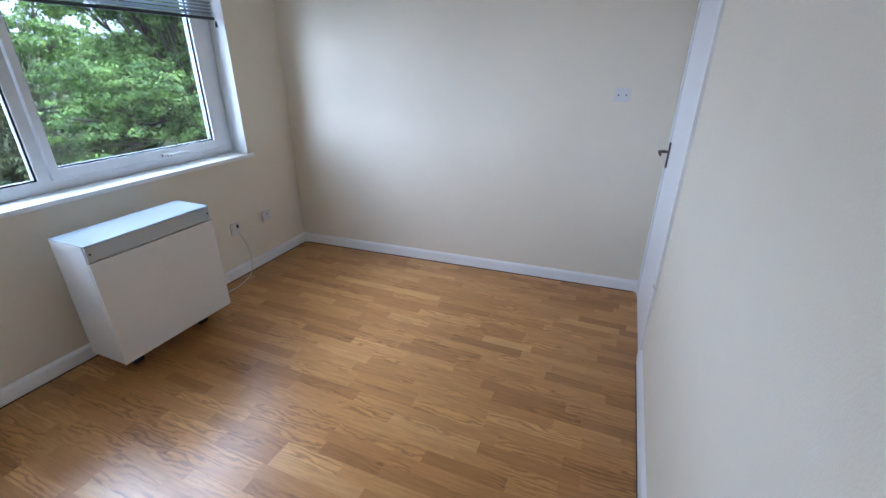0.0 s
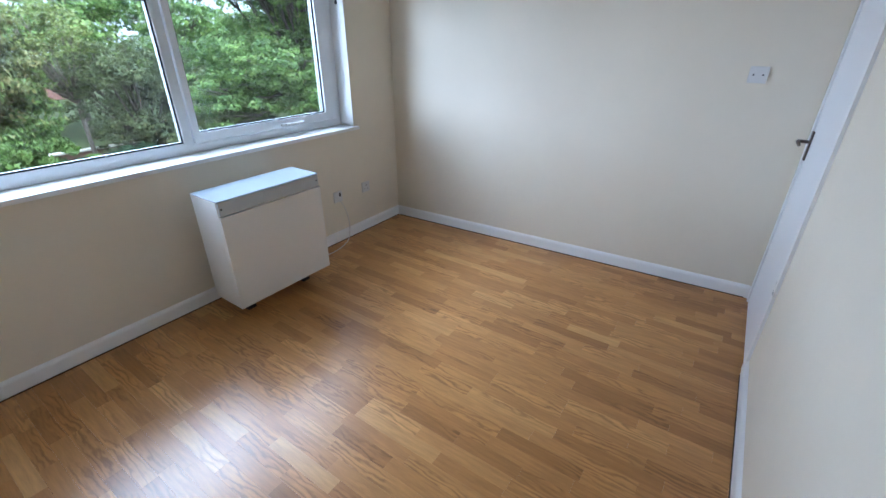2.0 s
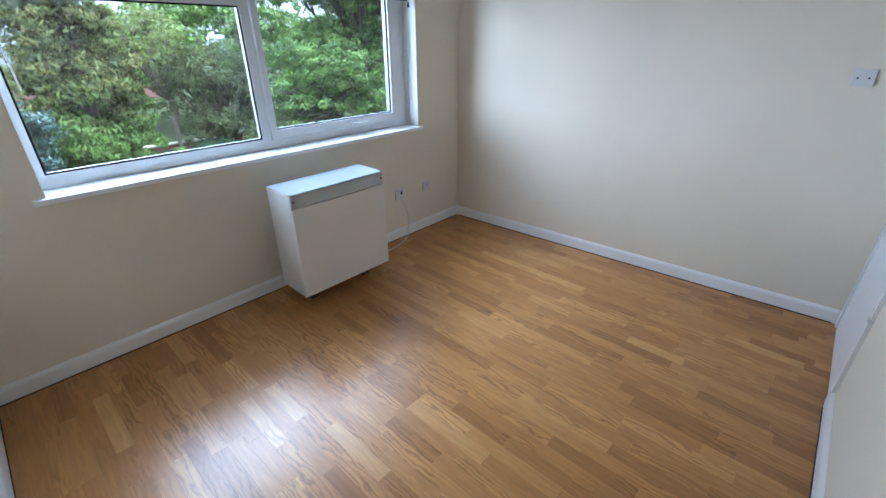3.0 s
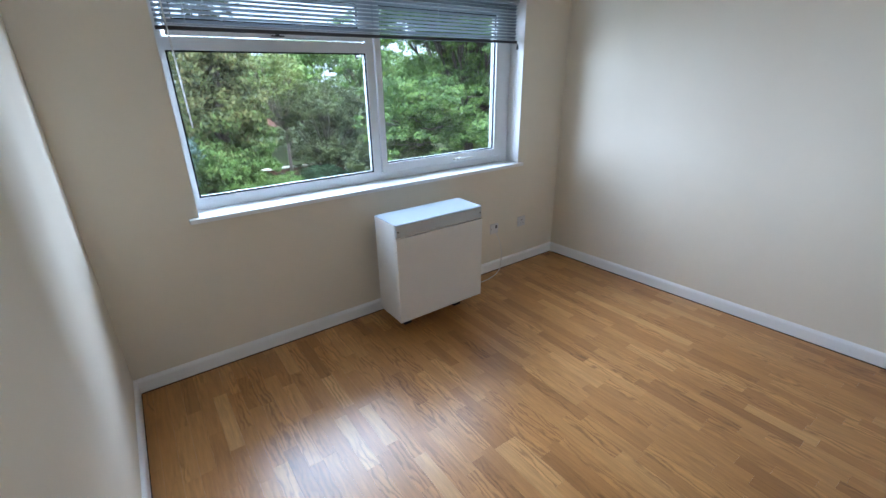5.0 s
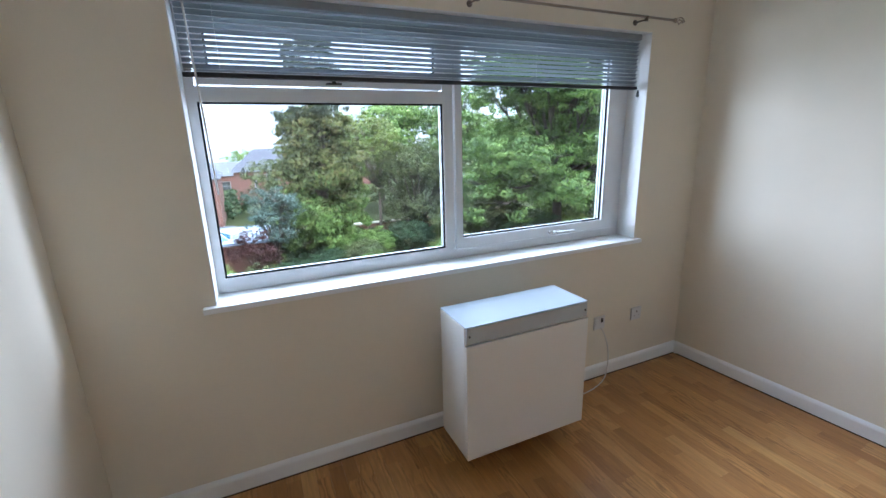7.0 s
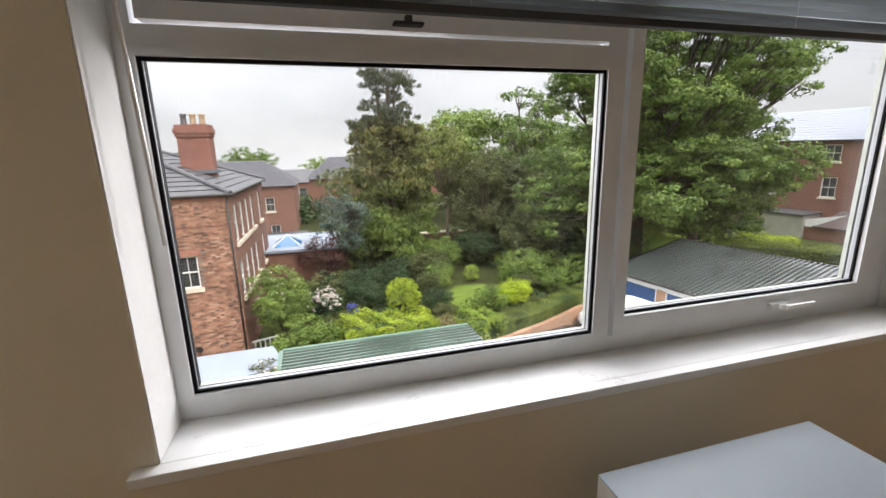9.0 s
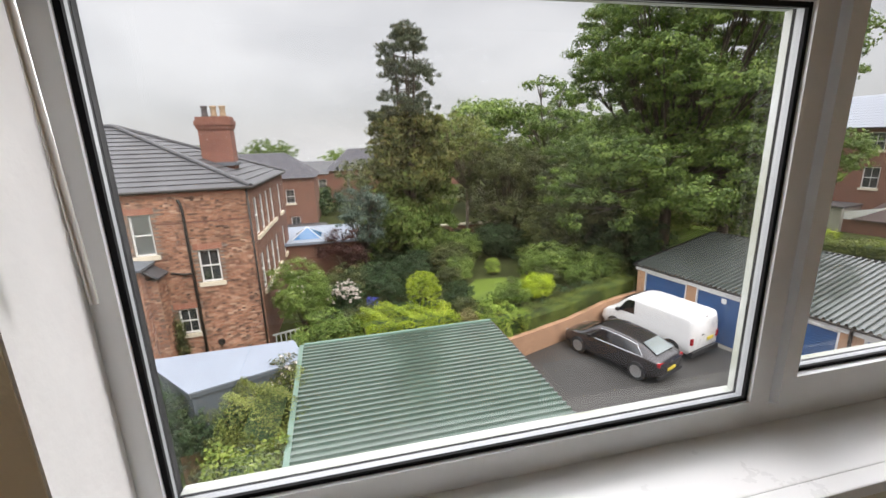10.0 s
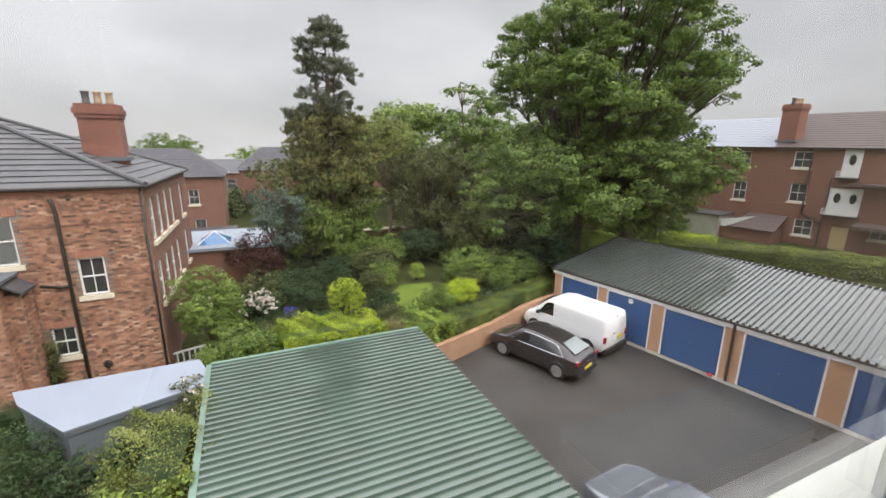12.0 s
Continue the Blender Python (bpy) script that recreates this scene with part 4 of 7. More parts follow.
# ---- venetian blind ----
blind = thing("venetian_blind", "grey aluminium venetian blind, half raised, hung in the window reveal", "blind", (0, 0, 0))
BX0, BX1, BY = 0.494, 2.772, 0.055
part("head_rail", boxes((BX0, BX1, BY - 0.018, BY + 0.018, 2.035, 2.064), bevel=0.002), M["slat"], blind, "grey steel head rail")
part("bottom_rail", boxes((BX0, BX1, BY - 0.012, BY + 0.012, 1.774, 1.791), bevel=0.003), M["blind_rail"], blind, "dark bottom rail")
slat_me = None
zs = [1.797, 1.801] + [1.812 + 0.0203 * i for i in range(11)]
for i, z in enumerate(zs):
    if slat_me is None:
        bm = bmesh.new()
        prof = [(-0.0125, 0.0), (-0.006, 0.0013), (0, 0.0018), (0.006, 0.0013), (0.0125, 0.0)]
        a = [bm.verts.new((BX0 + 0.004, y, zz)) for y, zz in prof]
        b = [bm.verts.new((BX1 - 0.004, y, zz)) for y, zz in prof]
        for k in range(4):
            bm.faces.new((a[k], b[k], b[k + 1], a[k + 1]))
        s = part("slat", bm, M["slat"], blind, smooth=True)
        slat_me = s.data
    else:
        s = new("slat", slat_me)
        s.parent = blind
    tilt = 0 if i < 2 else -27 + 4 * math.sin(i * 2.1)
    s.matrix_local = pose(0, BY, z, tilt, 0.02 * math.sin(i * 1.7), 0)
for x in (0.62, 1.17, 2.06, 2.66):
    bm = bmesh.new()
    for dy in (-0.0135, 0.0135):
        tube(bm, [(x, BY + dy, 2.04), (x, BY + dy, 1.79)], 0.0007, 4)
    part("ladder_cord", bm, M["cord"], blind, "thin white ladder cord")
bm = bmesh.new()
tube(bm, [(0.53, 0.03, 2.04), (0.54, 0.03, 1.7), (0.55, 0.03, 1.34)], 0.0042, 6)
part("tilt_wand", bm, M["acrylic"], blind, "clear acrylic tilt wand", smooth=True)
bm = bmesh.new()
tube(bm, [(2.755, 0.03, 2.04), (2.76, 0.028, 1.77)], 0.0012, 5)
part("pull_cord", bm, M["cord"], blind, "thin pull cord")
bm = bmesh.new()
disc_stack(bm, [(0.003, 0.035), (0.007, 0.02), (0.009, 0.0), (0.004, -0.004)], 10, Matrix.Translation((2.762, 0.028, 1.735)))
part("cord_tassel", bm, M["black"], blind, "dark cord tassel")

# ---- curtain pole ----
pole = thing("curtain_pole", "thin aged nickel curtain pole with cage finials, fixed above the window", "curtain pole", (0, 0, 0))
PZ, PY = 2.118, -0.075
bm = bmesh.new()
tube(bm, [(0.33, PY, PZ), (2.87, PY, PZ)], 0.0065, 12)
part("rod", bm, M["nickel"], pole, smooth=True)
for x in (0.62, 1.655, 2.665):
    bm = bmesh.new()
    tube(bm, [(x, -0.004, PZ - 0.012), (x, PY, PZ - 0.012)], 0.004, 8)
    disc_stack(bm, [(0.014, 0), (0.014, 0.004), (0.008, 0.006)], 14, pose(x, -0.0005, PZ - 0.012, 90))
    tube(bm, [(x, PY, PZ - 0.02), (x, PY, PZ + 0.004)], 0.0095, 10)
    part("bracket", bm, M["bronze"], pole, "small dark bracket")
for sx, x0 in ((1, 2.87), (-1, 0.33)):
    bm = bmesh.new()
    disc_stack(bm, [(0.007, 0), (0.011, 0.006), (0.011, 0.012), (0.006, 0.018)], 10, pose(x0, PY, PZ, 0, 90 * sx, 0))
    for k in range(5):
        a0 = 2 * math.pi * k / 5
        tube(bm, [(x0 + sx * (0.016 + 0.06 * u), PY + math.cos(a0 + 2.4 * u) * 0.019 * math.sin(math.pi * (0.05 + 0.93 * u)), PZ + math.sin(a0 + 2.4 * u) * 0.019 * math.sin(math.pi * (0.05 + 0.93 * u))) for u in (0, 0.17, 0.33, 0.5, 0.67, 0.83, 1)], 0.0022, 5)
    disc_stack(bm, [(0.003, 0), (0.006, 0.005), (0.003, 0.012)], 8, pose(x0 + sx * 0.075, PY, PZ, 0, 90 * sx, 0))
    part("finial", bm, M["nickel"], pole, "twisted cage finial", smooth=True)

# ---- storage heater ----
heater = thing("storage_heater", "white steel night storage heater standing on the laminate below the window", "heater", (0, 0, 0))
HX0, HX1, HY0, HY1, HZ0, HZ1 = 1.404, 2.064, -0.399, -0.155, 0.114, 0.760
part("body", boxes((HX0, HX1, HY0, HY1, HZ0, HZ1), bevel=0.004), M["heater"], heater)
part("top_grille", boxes((HX0 + 0.004, HX1 - 0.004, HY0 - 0.0135, HY0 - 0.0005, HZ1 - 0.074, HZ1 - 0.002), bevel=0.002), M["heater_grille"], heater, "grey upper front strip")
part("top_cover", boxes((HX0, HX1, HY0 - 0.013, HY1, HZ1 + 0.0005, HZ1 + 0.005), bevel=0.0015), M["heater_top"], heater, "pale blue-grey steel top cover")
part("front_panel", boxes((HX0 + 0.0005, HX1 + 0.002, HY0 - 0.0185, HY0 - 0.0008, HZ0 - 0.002, HZ1 - 0.082), bevel=0.003), M["heater"], heater, "plain white front panel")
for x in (HX0 + 0.017, HX1 - 0.017):
    bm = bmesh.new()
    disc_stack(bm, [(0.005, 0), (0.005, 0.003), (0.002, 0.004)], 10, pose(x, HY0 - 0.0138, HZ1 - 0.038, 90))
    part("screw", bm, M["black"], heater, "small dark screw")
bm = bmesh.new()
disc_stack(bm, [(0.005, 0), (0.005, 0.006), (0.002, 0.008)], 10, pose(HX1 + 0.002, HY0 - 0.006, HZ1 - 0.088, 0, 90))
part("side_screw", bm, M["chrome"], heater, "brass-coloured side screw")
for x in (HX0 + 0.10, HX1 - 0.14):
    part("foot", boxes((x, x + 0.055, HY0 + 0.11, HY1 - 0.01, 0.0005, HZ0 - 0.0005), bevel=0.002), M["black"], heater, "black steel foot")


def plate(name, label, x0, x1, z0, z1, cat, extras=()):
    root = thing(name, label, cat, (0, 0, 0))
    part("faceplate", boxes((x0, x1, -0.010, -0.0005, z0, z1), bevel=0.003), M["plate"], root)
    for nm, b, mat_, lab in extras:
        part(nm, boxes(b), mat_, root, lab)
    return root


spur = plate("fused_spur", "white fused connection unit on the wall beside the heater", 2.518, 2.604, 0.338, 0.424, "socket",
             [("rocker_switch", (2.570, 2.585, -0.014, -0.0102, 0.383, 0.410), M["black"], "small dark rocker"), ("fuse_carrier", (2.530, 2.553, -0.0125, -0.0102, 0.363, 0.403), M["plate"], ""),
              ("screw", (2.525, 2.529, -0.0112, -0.0102, 0.379, 0.383), M["bronze"], "")])
sock = plate("wall_socket", "white single wall outlet near the corner", 2.834, 2.920, 0.340, 0.426, "socket",
             [("socket_slot", (2.874, 2.884, -0.0108, -0.0102, 0.392, 0.402), M["bronze"], "small worn slot"), ("socket_slot", (2.858, 2.864, -0.0108, -0.0102, 0.366, 0.370), M["bronze"], ""),
              ("socket_slot", (2.894, 2.900, -0.0108, -0.0102, 0.366, 0.370), M["bronze"], "")])
swp = thing("switch_plate", "white blank wall plate with two screws, at shoulder height", "wall plate", (0, 0, 0))
place(swp, (RX, 0), (RXS, RY))
SA, SZ = 2.53, 1.35
part("faceplate", boxes((SA - 0.045, SA + 0.045, -0.012, -0.0005, SZ - 0.043, SZ + 0.043), bevel=0.003), M["plate"], swp)
for y in (SA - 0.022, SA + 0.022):
    part("screw", boxes((y - 0.004, y + 0.004, -0.0135, -0.0122, SZ - 0.004, SZ + 0.004)), M["black"], swp, "dark screw head")
flex = thing("power_flex", "white flex looping from the spur down behind the heater", "cable", (0, 0, 0))
bm = bmesh.new()
pts = [(2.570, -0.012, 0.350), (2.590, -0.030, 0.30), (2.612, -0.045, 0.20), (2.607, -0.055, 0.10), (2.555, -0.085, 0.03), (2.44, -0.115, 0.008), (2.30, -0.13, 0.010), (2.10, -0.12, 0.03), (2.05, -0.13, 0.13)]
cat = [Vector(p) for p in pts]
sm = []
for i in range(len(cat) - 1):
    p0, p1, p2, p3 = cat[max(i - 1, 0)], cat[i], cat[i + 1], cat[min(i + 2, len(cat) - 1)]
    for u in (0, 0.25, 0.5, 0.75):
        sm.append(0.5 * ((2 * p1) + (p2 - p0) * u + (2 * p0 - 5 * p1 + 4 * p2 - p3) * u * u + (3 * p1 - p0 - 3 * p2 + p3) * u ** 3))
tube(bm, sm + [cat[-1]], 0.0035, 7)
part("flex", bm, M["cable"], flex, smooth=True)


# ---- outside: ground ----
GZ, TZ = -6.95, -6.15
bm = bmesh.new()
R_ = 3000
near_ring = [bm.verts.new(v) for v in ((-130, -130, GZ), (130, -130, GZ), (130, 130, GZ), (-130, 130, GZ))]
far_ring = [bm.verts.new(v) for v in ((-R_, -R_, -170), (R_, -R_, -170), (R_, R_, -170), (-R_, R_, -170))]
bm.faces.new(near_ring)
for i in range(4):
    bm.faces.new((near_ring[i], far_ring[i], far_ring[(i + 1) % 4], near_ring[(i + 1) % 4]))
tagged(part("ground", bm, M["soil"]), "open ground under the gardens", "ground", kind="structure")
bm = bmesh.new()
prism(bm, [(4.9, -6), (19.5, -6), (17.2, 4.5), (16.3, 8.2), (14.75, 16.6), (12.3, 15.9), (9.7, 14.65), (7.1, 13.7), (4.9, 13.1)], GZ - 0.3, GZ + 0.02)
tagged(part("pavement", bm, M["tarmac"]), "damp tarmac garage court with scattered leaves", "tarmac", kind="structure")
bm = bmesh.new()
prism(bm, [(-8.0, 2.5), (-2.4, 2.5), (-2.3, 8.6), (-3.0, 10.3), (-5.2, 10.6), (-8.4, 9.6)], GZ - 0.2, GZ + 0.03)
tagged(part("lawn_below", bm, M["grass"]), "small mown lawn below the window", "lawn", kind="structure")
bm = bmesh.new()
prism(bm, [(-1.2, 13.25), (4.9, 13.25), (7.1, 13.85), (9.7, 14.8), (12.3, 16.05), (14.7, 16.8), (20.6, 18.0), (23.3, 5.0), (26, -12), (110, -12), (110, 110), (-100, 110), (-100, 27), (-1.2, 27)], GZ - 0.3, TZ)
tagged(part("garden_terrace", bm, M["soil"]), "raised garden ground with planted borders", "ground", kind="structure")
bm = bmesh.new()
prism(bm, [(5.4, 17.5), (7.3, 17.2), (8.9, 19.2), (9.3, 21.0), (7.6, 21.2), (6.4, 19.6)], TZ - 0.1, TZ + 0.03)
prism(bm, [(19.5, 22.5), (29, 21), (38.5, 24), (37, 38), (18, 36), (15.5, 27)], TZ - 0.1, TZ + 0.03)
tagged(part("lawn_far", bm, M["grass"]), "mown garden lawn", "lawn", kind="structure")

# retaining wall of the court, its top ragged with ivy
wall = thing("retaining_wall", "weathered orange brick retaining wall below the garden hedge", "wall", (0, 0, 0))
path = [(5.0, 13.1), (7.1, 13.7), (9.7, 14.65), (12.3, 15.9), (14.7, 16.62)]
bm = bmesh.new()
for (ax, ay), (bx, by) in zip(path, path[1:]):
    L = math.hypot(bx - ax, by - ay)
    box(bm, 0, L + 0.02, 0, 0.22, GZ, TZ + 0.12, m=pose(ax, ay, 0, 0, 0, math.degrees(math.atan2(by - ay, bx - ax))))
part("masonry", bm, M["wall_orange"], wall)


# ---- garages ----
def ribbed_roof(name, length, depth, pitch, height, material, parent, label):
    """Box-profile sheet: ribs run along y (the depth), repeated along x."""
    xs, zs = [], []
    n = int(length / pitch)
    for i in range(n):
        b = i * pitch
        for dx, dz in ((0, 0), (pitch * 0.52, 0), (pitch * 0.62, height), (pitch * 0.88, height)):
            xs.append(b + dx)
            zs.append(dz)
    xs.append(length)
    zs.append(0)
    bm = bmesh.new()
    rows = []
    for y, lift in ((0, 0), (depth * 0.12, 0), (depth * 0.121, 0.006), (depth, 0.006)):
        rows.append([bm.verts.new((x, y, z + lift)) for x, z in zip(xs, zs)])
    low = [bm.verts.new((x, 0, z - 0.012)) for x, z in zip(xs, zs)]
    for r, s in zip([low] + rows, rows):
        for k in range(len(xs) - 1):
            bm.faces.new((r[k], r[k + 1], s[k + 1], s[k]))
    return part(name, bm, material, parent, label)


def garage_row(name, label, p, q, depth, z_front, z_back, doors, roof_mat, trim_mat, trim_label, body_mat="brick_buff", over=0.18, rib=0.055):
    """A row of lock-up garages: its front wall from p to q, x along the front, y back from it. doors: (x0, x1)."""
    L = math.hypot(q[0] - p[0], q[1] - p[1])
    root = thing(name, label, "garage")
    place(root, p, q, 0)
    zt = z_front - 0.26
    holes = [(a, b, GZ + 0.02, zt) for a, b in doors]
    w = part("front_wall", pierced(L, GZ - 0.1, z_front - 0.24, [(a, b, GZ - 0.1, zt) for a, b in doors], 0.22), M[body_mat], root)
    bm = boxes((0, 0.2, 0.221, depth, GZ - 0.1, z_front - 0.1), (L - 0.2, L, 0.221, depth, GZ - 0.1, z_front - 0.1), (0.2, L - 0.2, depth - 0.2, depth, GZ - 0.1, z_front - 0.1))
    part("side_wall", bm, M[body_mat], root)
    part("fascia", boxes((-0.1, L + 0.1, -0.05, -0.012, z_front - 0.245, z_front - 0.065), (-0.1, -0.06, -0.012, depth, z_front - 0.245, z_front - 0.05)), M["white_trim"], root, "white fascia board")
    rf = ribbed_roof("roof", L + 0.3, depth + over + 0.15, 0.2, rib, roof_mat, root, "")
    rf.matrix_local = pose(-0.15, -over, z_front, math.degrees(math.atan2(z_back - z_front, depth)))
    t = part("edge_flashing", boxes((-0.24, -0.13, -over, depth + 0.15, -0.08, 0.05), (L + 0.13, L + 0.24, -over, depth + 0.15, -0.08, 0.05), (-0.13, L + 0.13, depth + 0.14, depth + 0.26, -0.08, 0.06)), trim_mat, root, trim_label)
    t.matrix_local = pose(0, 0, z_front, math.degrees(math.atan2(z_back - z_front, depth)))
    part("gutter", boxes((-0.15, L + 0.15, -over - 0.07, -over - 0.004, z_front - 0.07, z_front - 0.005), bevel=0.004), M["iron"], root, "dark eaves gutter")
    for a, b in doors:
        d = part("garage_door", boxes((a + 0.065, b - 0.065, 0.05, 0.08, GZ + 0.03, zt - 0.06)), M["blue_door"], root, "blue up-and-over garage door")
        bm = bmesh.new()
        n = 20
        hgt = (zt - 0.07 - GZ - 0.04) / n
        for i in range(n):
            z = GZ + 0.04 + i * hgt
            box(bm, a + 0.075, b - 0.075, 0.040, 0.0495, z + 0.012, z + hgt - 0.012)
        part("door_rib", bm, M["blue_door"], d, "pressed horizontal ribs of the door")
        part("door_latch", boxes(((a + b) / 2 - 0.05, (a + b) / 2 + 0.05, 0.028, 0.039, GZ + 0.95, GZ + 1.0)), M["chrome"], d, "small metal handle")
        part("door_frame", boxes((a + 0.0005, a + 0.06, 0.0, 0.09, GZ + 0.02, zt), (b - 0.06, b - 0.0005, 0.0, 0.09, GZ + 0.02, zt), (a + 0.06, b - 0.06, 0.0, 0.09, zt - 0.055, zt - 0.0005)), M["white_trim"], root, "white timber door frame")
    part("apron", boxes((-0.1, L, -0.28, -0.002, GZ - 0.1, GZ + 0.035)), M["concrete"], root, "narrow concrete apron")
    part("interior_floor", boxes((0.2, L - 0.2, 0.23, depth - 0.2, GZ - 0.1, GZ + 0.03)), M["concrete"], root)
    return root


fp, fq = (14.42, 16.6), (17.85, 0.2)
fl = math.hypot(fq[0] - fp[0], fq[1] - fp[1])
doors = [(0.42, 2.55), (3.0, 5.13), (5.62, 7.88), (8.48, 10.80), (11.4, 13.7), (14.2, 16.5)]
far_g = garage_row("garage_block", "brick garage row with blue doors and ribbed green roof", fp, fq, 5.5, -4.60, -3.72, doors, M["green_sheet_old"], M["gasket"], "dark roof edge", over=0.06, rib=0.08)
part("notice", boxes((4.05, 4.25, 0.03, 0.0475, -5.2, -5.0)), M["white_paint"], far_g, "small white notice on a door")
bm = bmesh.new()
tube(bm, [(8.17, -0.06, -4.7), (8.17, -0.06, GZ + 0.03)], 0.05, 8)
part("downpipe", bm, M["iron"], far_g, "dark rainwater pipe")

near_g = garage_row("garage_near", "near lock-up garage block with a wet ribbed green steel roof", (5.28, 1.2), (5.02, 11.85), 5.62, -4.40, -4.38, [(0.5, 2.7), (3.3, 5.5), (6.1, 8.3)], M["green_sheet"], M["green_trim"], "pale green roof edge flashing", over=0.2)


# ---- sash windows and brick houses ----
def sash(parent, p, q, u, z, w, h, name="window", bars=(1, 1), frame_mat="white_paint", curtain=False, sill=True, lintel=None, proud=0.0, sill_h=0.16):
    """A sash window in an opening of a wall whose face runs from p to q; u, z its lower left corner."""
    ob = part(name, boxes((0, 0.06, 0.06, 0.13, 0, h), (w - 0.06, w, 0.06, 0.13, 0, h), (0.06, w - 0.06, 0.06, 0.13, 0, 0.06), (0.06, w - 0.06, 0.06, 0.13, h - 0.06, h), (0.06, w - 0.06, 0.05, 0.11, h / 2 - 0.025, h / 2 + 0.025)), M[frame_mat], parent, "white painted sash window")
    a = math.degrees(math.atan2(q[1] - p[1], q[0] - p[0]))
    ob.matrix_local = pose(p[0] + math.cos(radians(a)) * u, p[1] + math.sin(radians(a)) * u, z, 0, 0, a)
    bm = boxes((0.055, w - 0.055, 0.095, 0.099, 0.055, h - 0.055))
    part("pane", bm, M["sash_glass"] if not curtain else M["glass"], ob, "grey reflective panes")
    if curtain:
        part("curtain", boxes((0.05, w - 0.05, 0.135, 0.145, 0.02, h - 0.02)), M["net"], ob, "closed pale blind")
    bm = bmesh.new()
    for i in range(bars[0]):
        x = w * (i + 1) / (bars[0] + 1)
        box(bm, x - 0.014, x + 0.014, 0.075, 0.094, 0.06, h - 0.06)
    part("glazing_bar", bm, M[frame_mat], ob)
    if sill:
        part("sill", boxes((-0.1, w + 0.1, -0.07 - proud, 0.12, -sill_h, -0.001)), M["stone"], ob, "cream painted stone sill")
    if lintel:
        bm = bmesh.new()
        n = int((w + 0.3) / 0.078)
        for i in range(n):
            x = -0.15 + (w + 0.3) * i / n
            t = (i + 0.5) / n - 0.5
            box(bm, x + 0.004, x + (w + 0.3) / n - 0.004, -0.028, 0.0, 0.0, lintel, m=Matrix.Translation((0, 0, h + 0.002)) @ Matrix.Translation((w / 2, 0, 0)) @ Matrix.Rotation(-t * 0.10, 4, "Y") @ Matrix.Translation((-w / 2, 0, 0)))
        part("brick_arch", bm, M["brick_lintel"], ob, "soldier arch of orange bricks")
    return ob


def brick_skin(length, z0, z1, holes, parent, p, q, name="brickwork", depth=0.018, header_rows=()):
    """Real bricks in courses, one joined skin in front of the mortar: holes (u0, u1, z0, z1)."""
    sets = {"long": ([], []), "short": ([], [])}
    course, k = 0.075, 0
    z = z0
    while z < z1 - 0.02:
        u = -0.16875 * (k % 2)
        j = 0
        while u < length:
            wdt = 0.215 if j % 2 == 0 else 0.1025
            a, b = max(u, 0), min(u + wdt, length)
            c, d = z + 0.005, z + 0.07
            if b - a > 0.03 and not any(a < h[1] and b > h[0] and c < h[3] - 0.02 and d > h[2] + 0.02 for h in holes):
                y = -depth + rng.uniform(-0.004, 0.004)
                verts, faces = sets["long" if wdt > 0.15 else "short"]
                i = len(verts)
                verts += [(a, y, c), (b, y, c), (b, y, d), (a, y, d), (a, 0, c), (b, 0, c), (b, 0, d), (a, 0, d)]
                faces += [(i, i + 1, i + 2, i + 3), (i + 4, i, i + 3, i + 7), (i + 1, i + 5, i + 6, i + 2), (i + 3, i + 2, i + 6, i + 7), (i + 4, i + 5, i + 1, i)]
            u += wdt + 0.01
            j += 1
        z += course
        k += 1
    a = math.degrees(math.atan2(q[1] - p[1], q[0] - p[0]))
    for key, mat_, lab in (("long", "brick_A", "old red stretcher bricks in Flemish bond"), ("short", "brick_dark", "mostly dark header bricks in Flemish bond")):
        ob = raw(name, *sets[key], M[mat_], parent, lab, "stuff")
        ob.matrix_local = pose(p[0], p[1], 0, 0, 0, a)


def wall_part(name, parent, p, q, z0, z1, holes, mat_, t=0.3, label=""):
    L = math.hypot(q[0] - p[0], q[1] - p[1])
    e = 0.004       # ends held back so that corners never share a plane
    ob = part(name, pierced(L - 2 * e, z0, z1, [(h[0] - e, h[1] - e, h[2], h[3]) for h in holes], t), mat_, parent, label)
    a = math.degrees(math.atan2(q[1] - p[1], q[0] - p[0]))
    ob.matrix_local = pose(p[0] + e * (q[0] - p[0]) / L, p[1] + e * (q[1] - p[1]) / L, 0, 0, 0, a)
    return ob


def tiled_slope(name, parent, a, b, c, d, rows, mat_, lip=0.035, label=""):
    """A roof slope from eave a-b up to ridge d-c, in overlapping courses with real steps."""
    a, b, c, d = map(Vector, (a, b, c, d))
    nrm = (b - a).cross(d - a).normalized()
    if nrm.z < 0:
        nrm = -nrm
    bm = bmesh.new()
    for i in range(rows):
        t0, t1 = i / rows, (i + 1) / rows
        p0, p1 = a.lerp(d, t0), b.lerp(c, t0)
        q0, q1 = a.lerp(d, t1), b.lerp(c, t1)
        up = nrm * lip
        v = [bm.verts.new(x) for x in (p0 + up, p1 + up, q1 + nrm * 0.004, q0 + nrm * 0.004, p0, p1)]
        if (q1 - q0).length > 0.01:
            bm.faces.new(v[:4])
        else:
            bm.faces.new((v[0], v[1], v[2]))
        bm.faces.new((v[4], v[5], v[1], v[0]))
    return part(name, bm, mat_, parent, label)


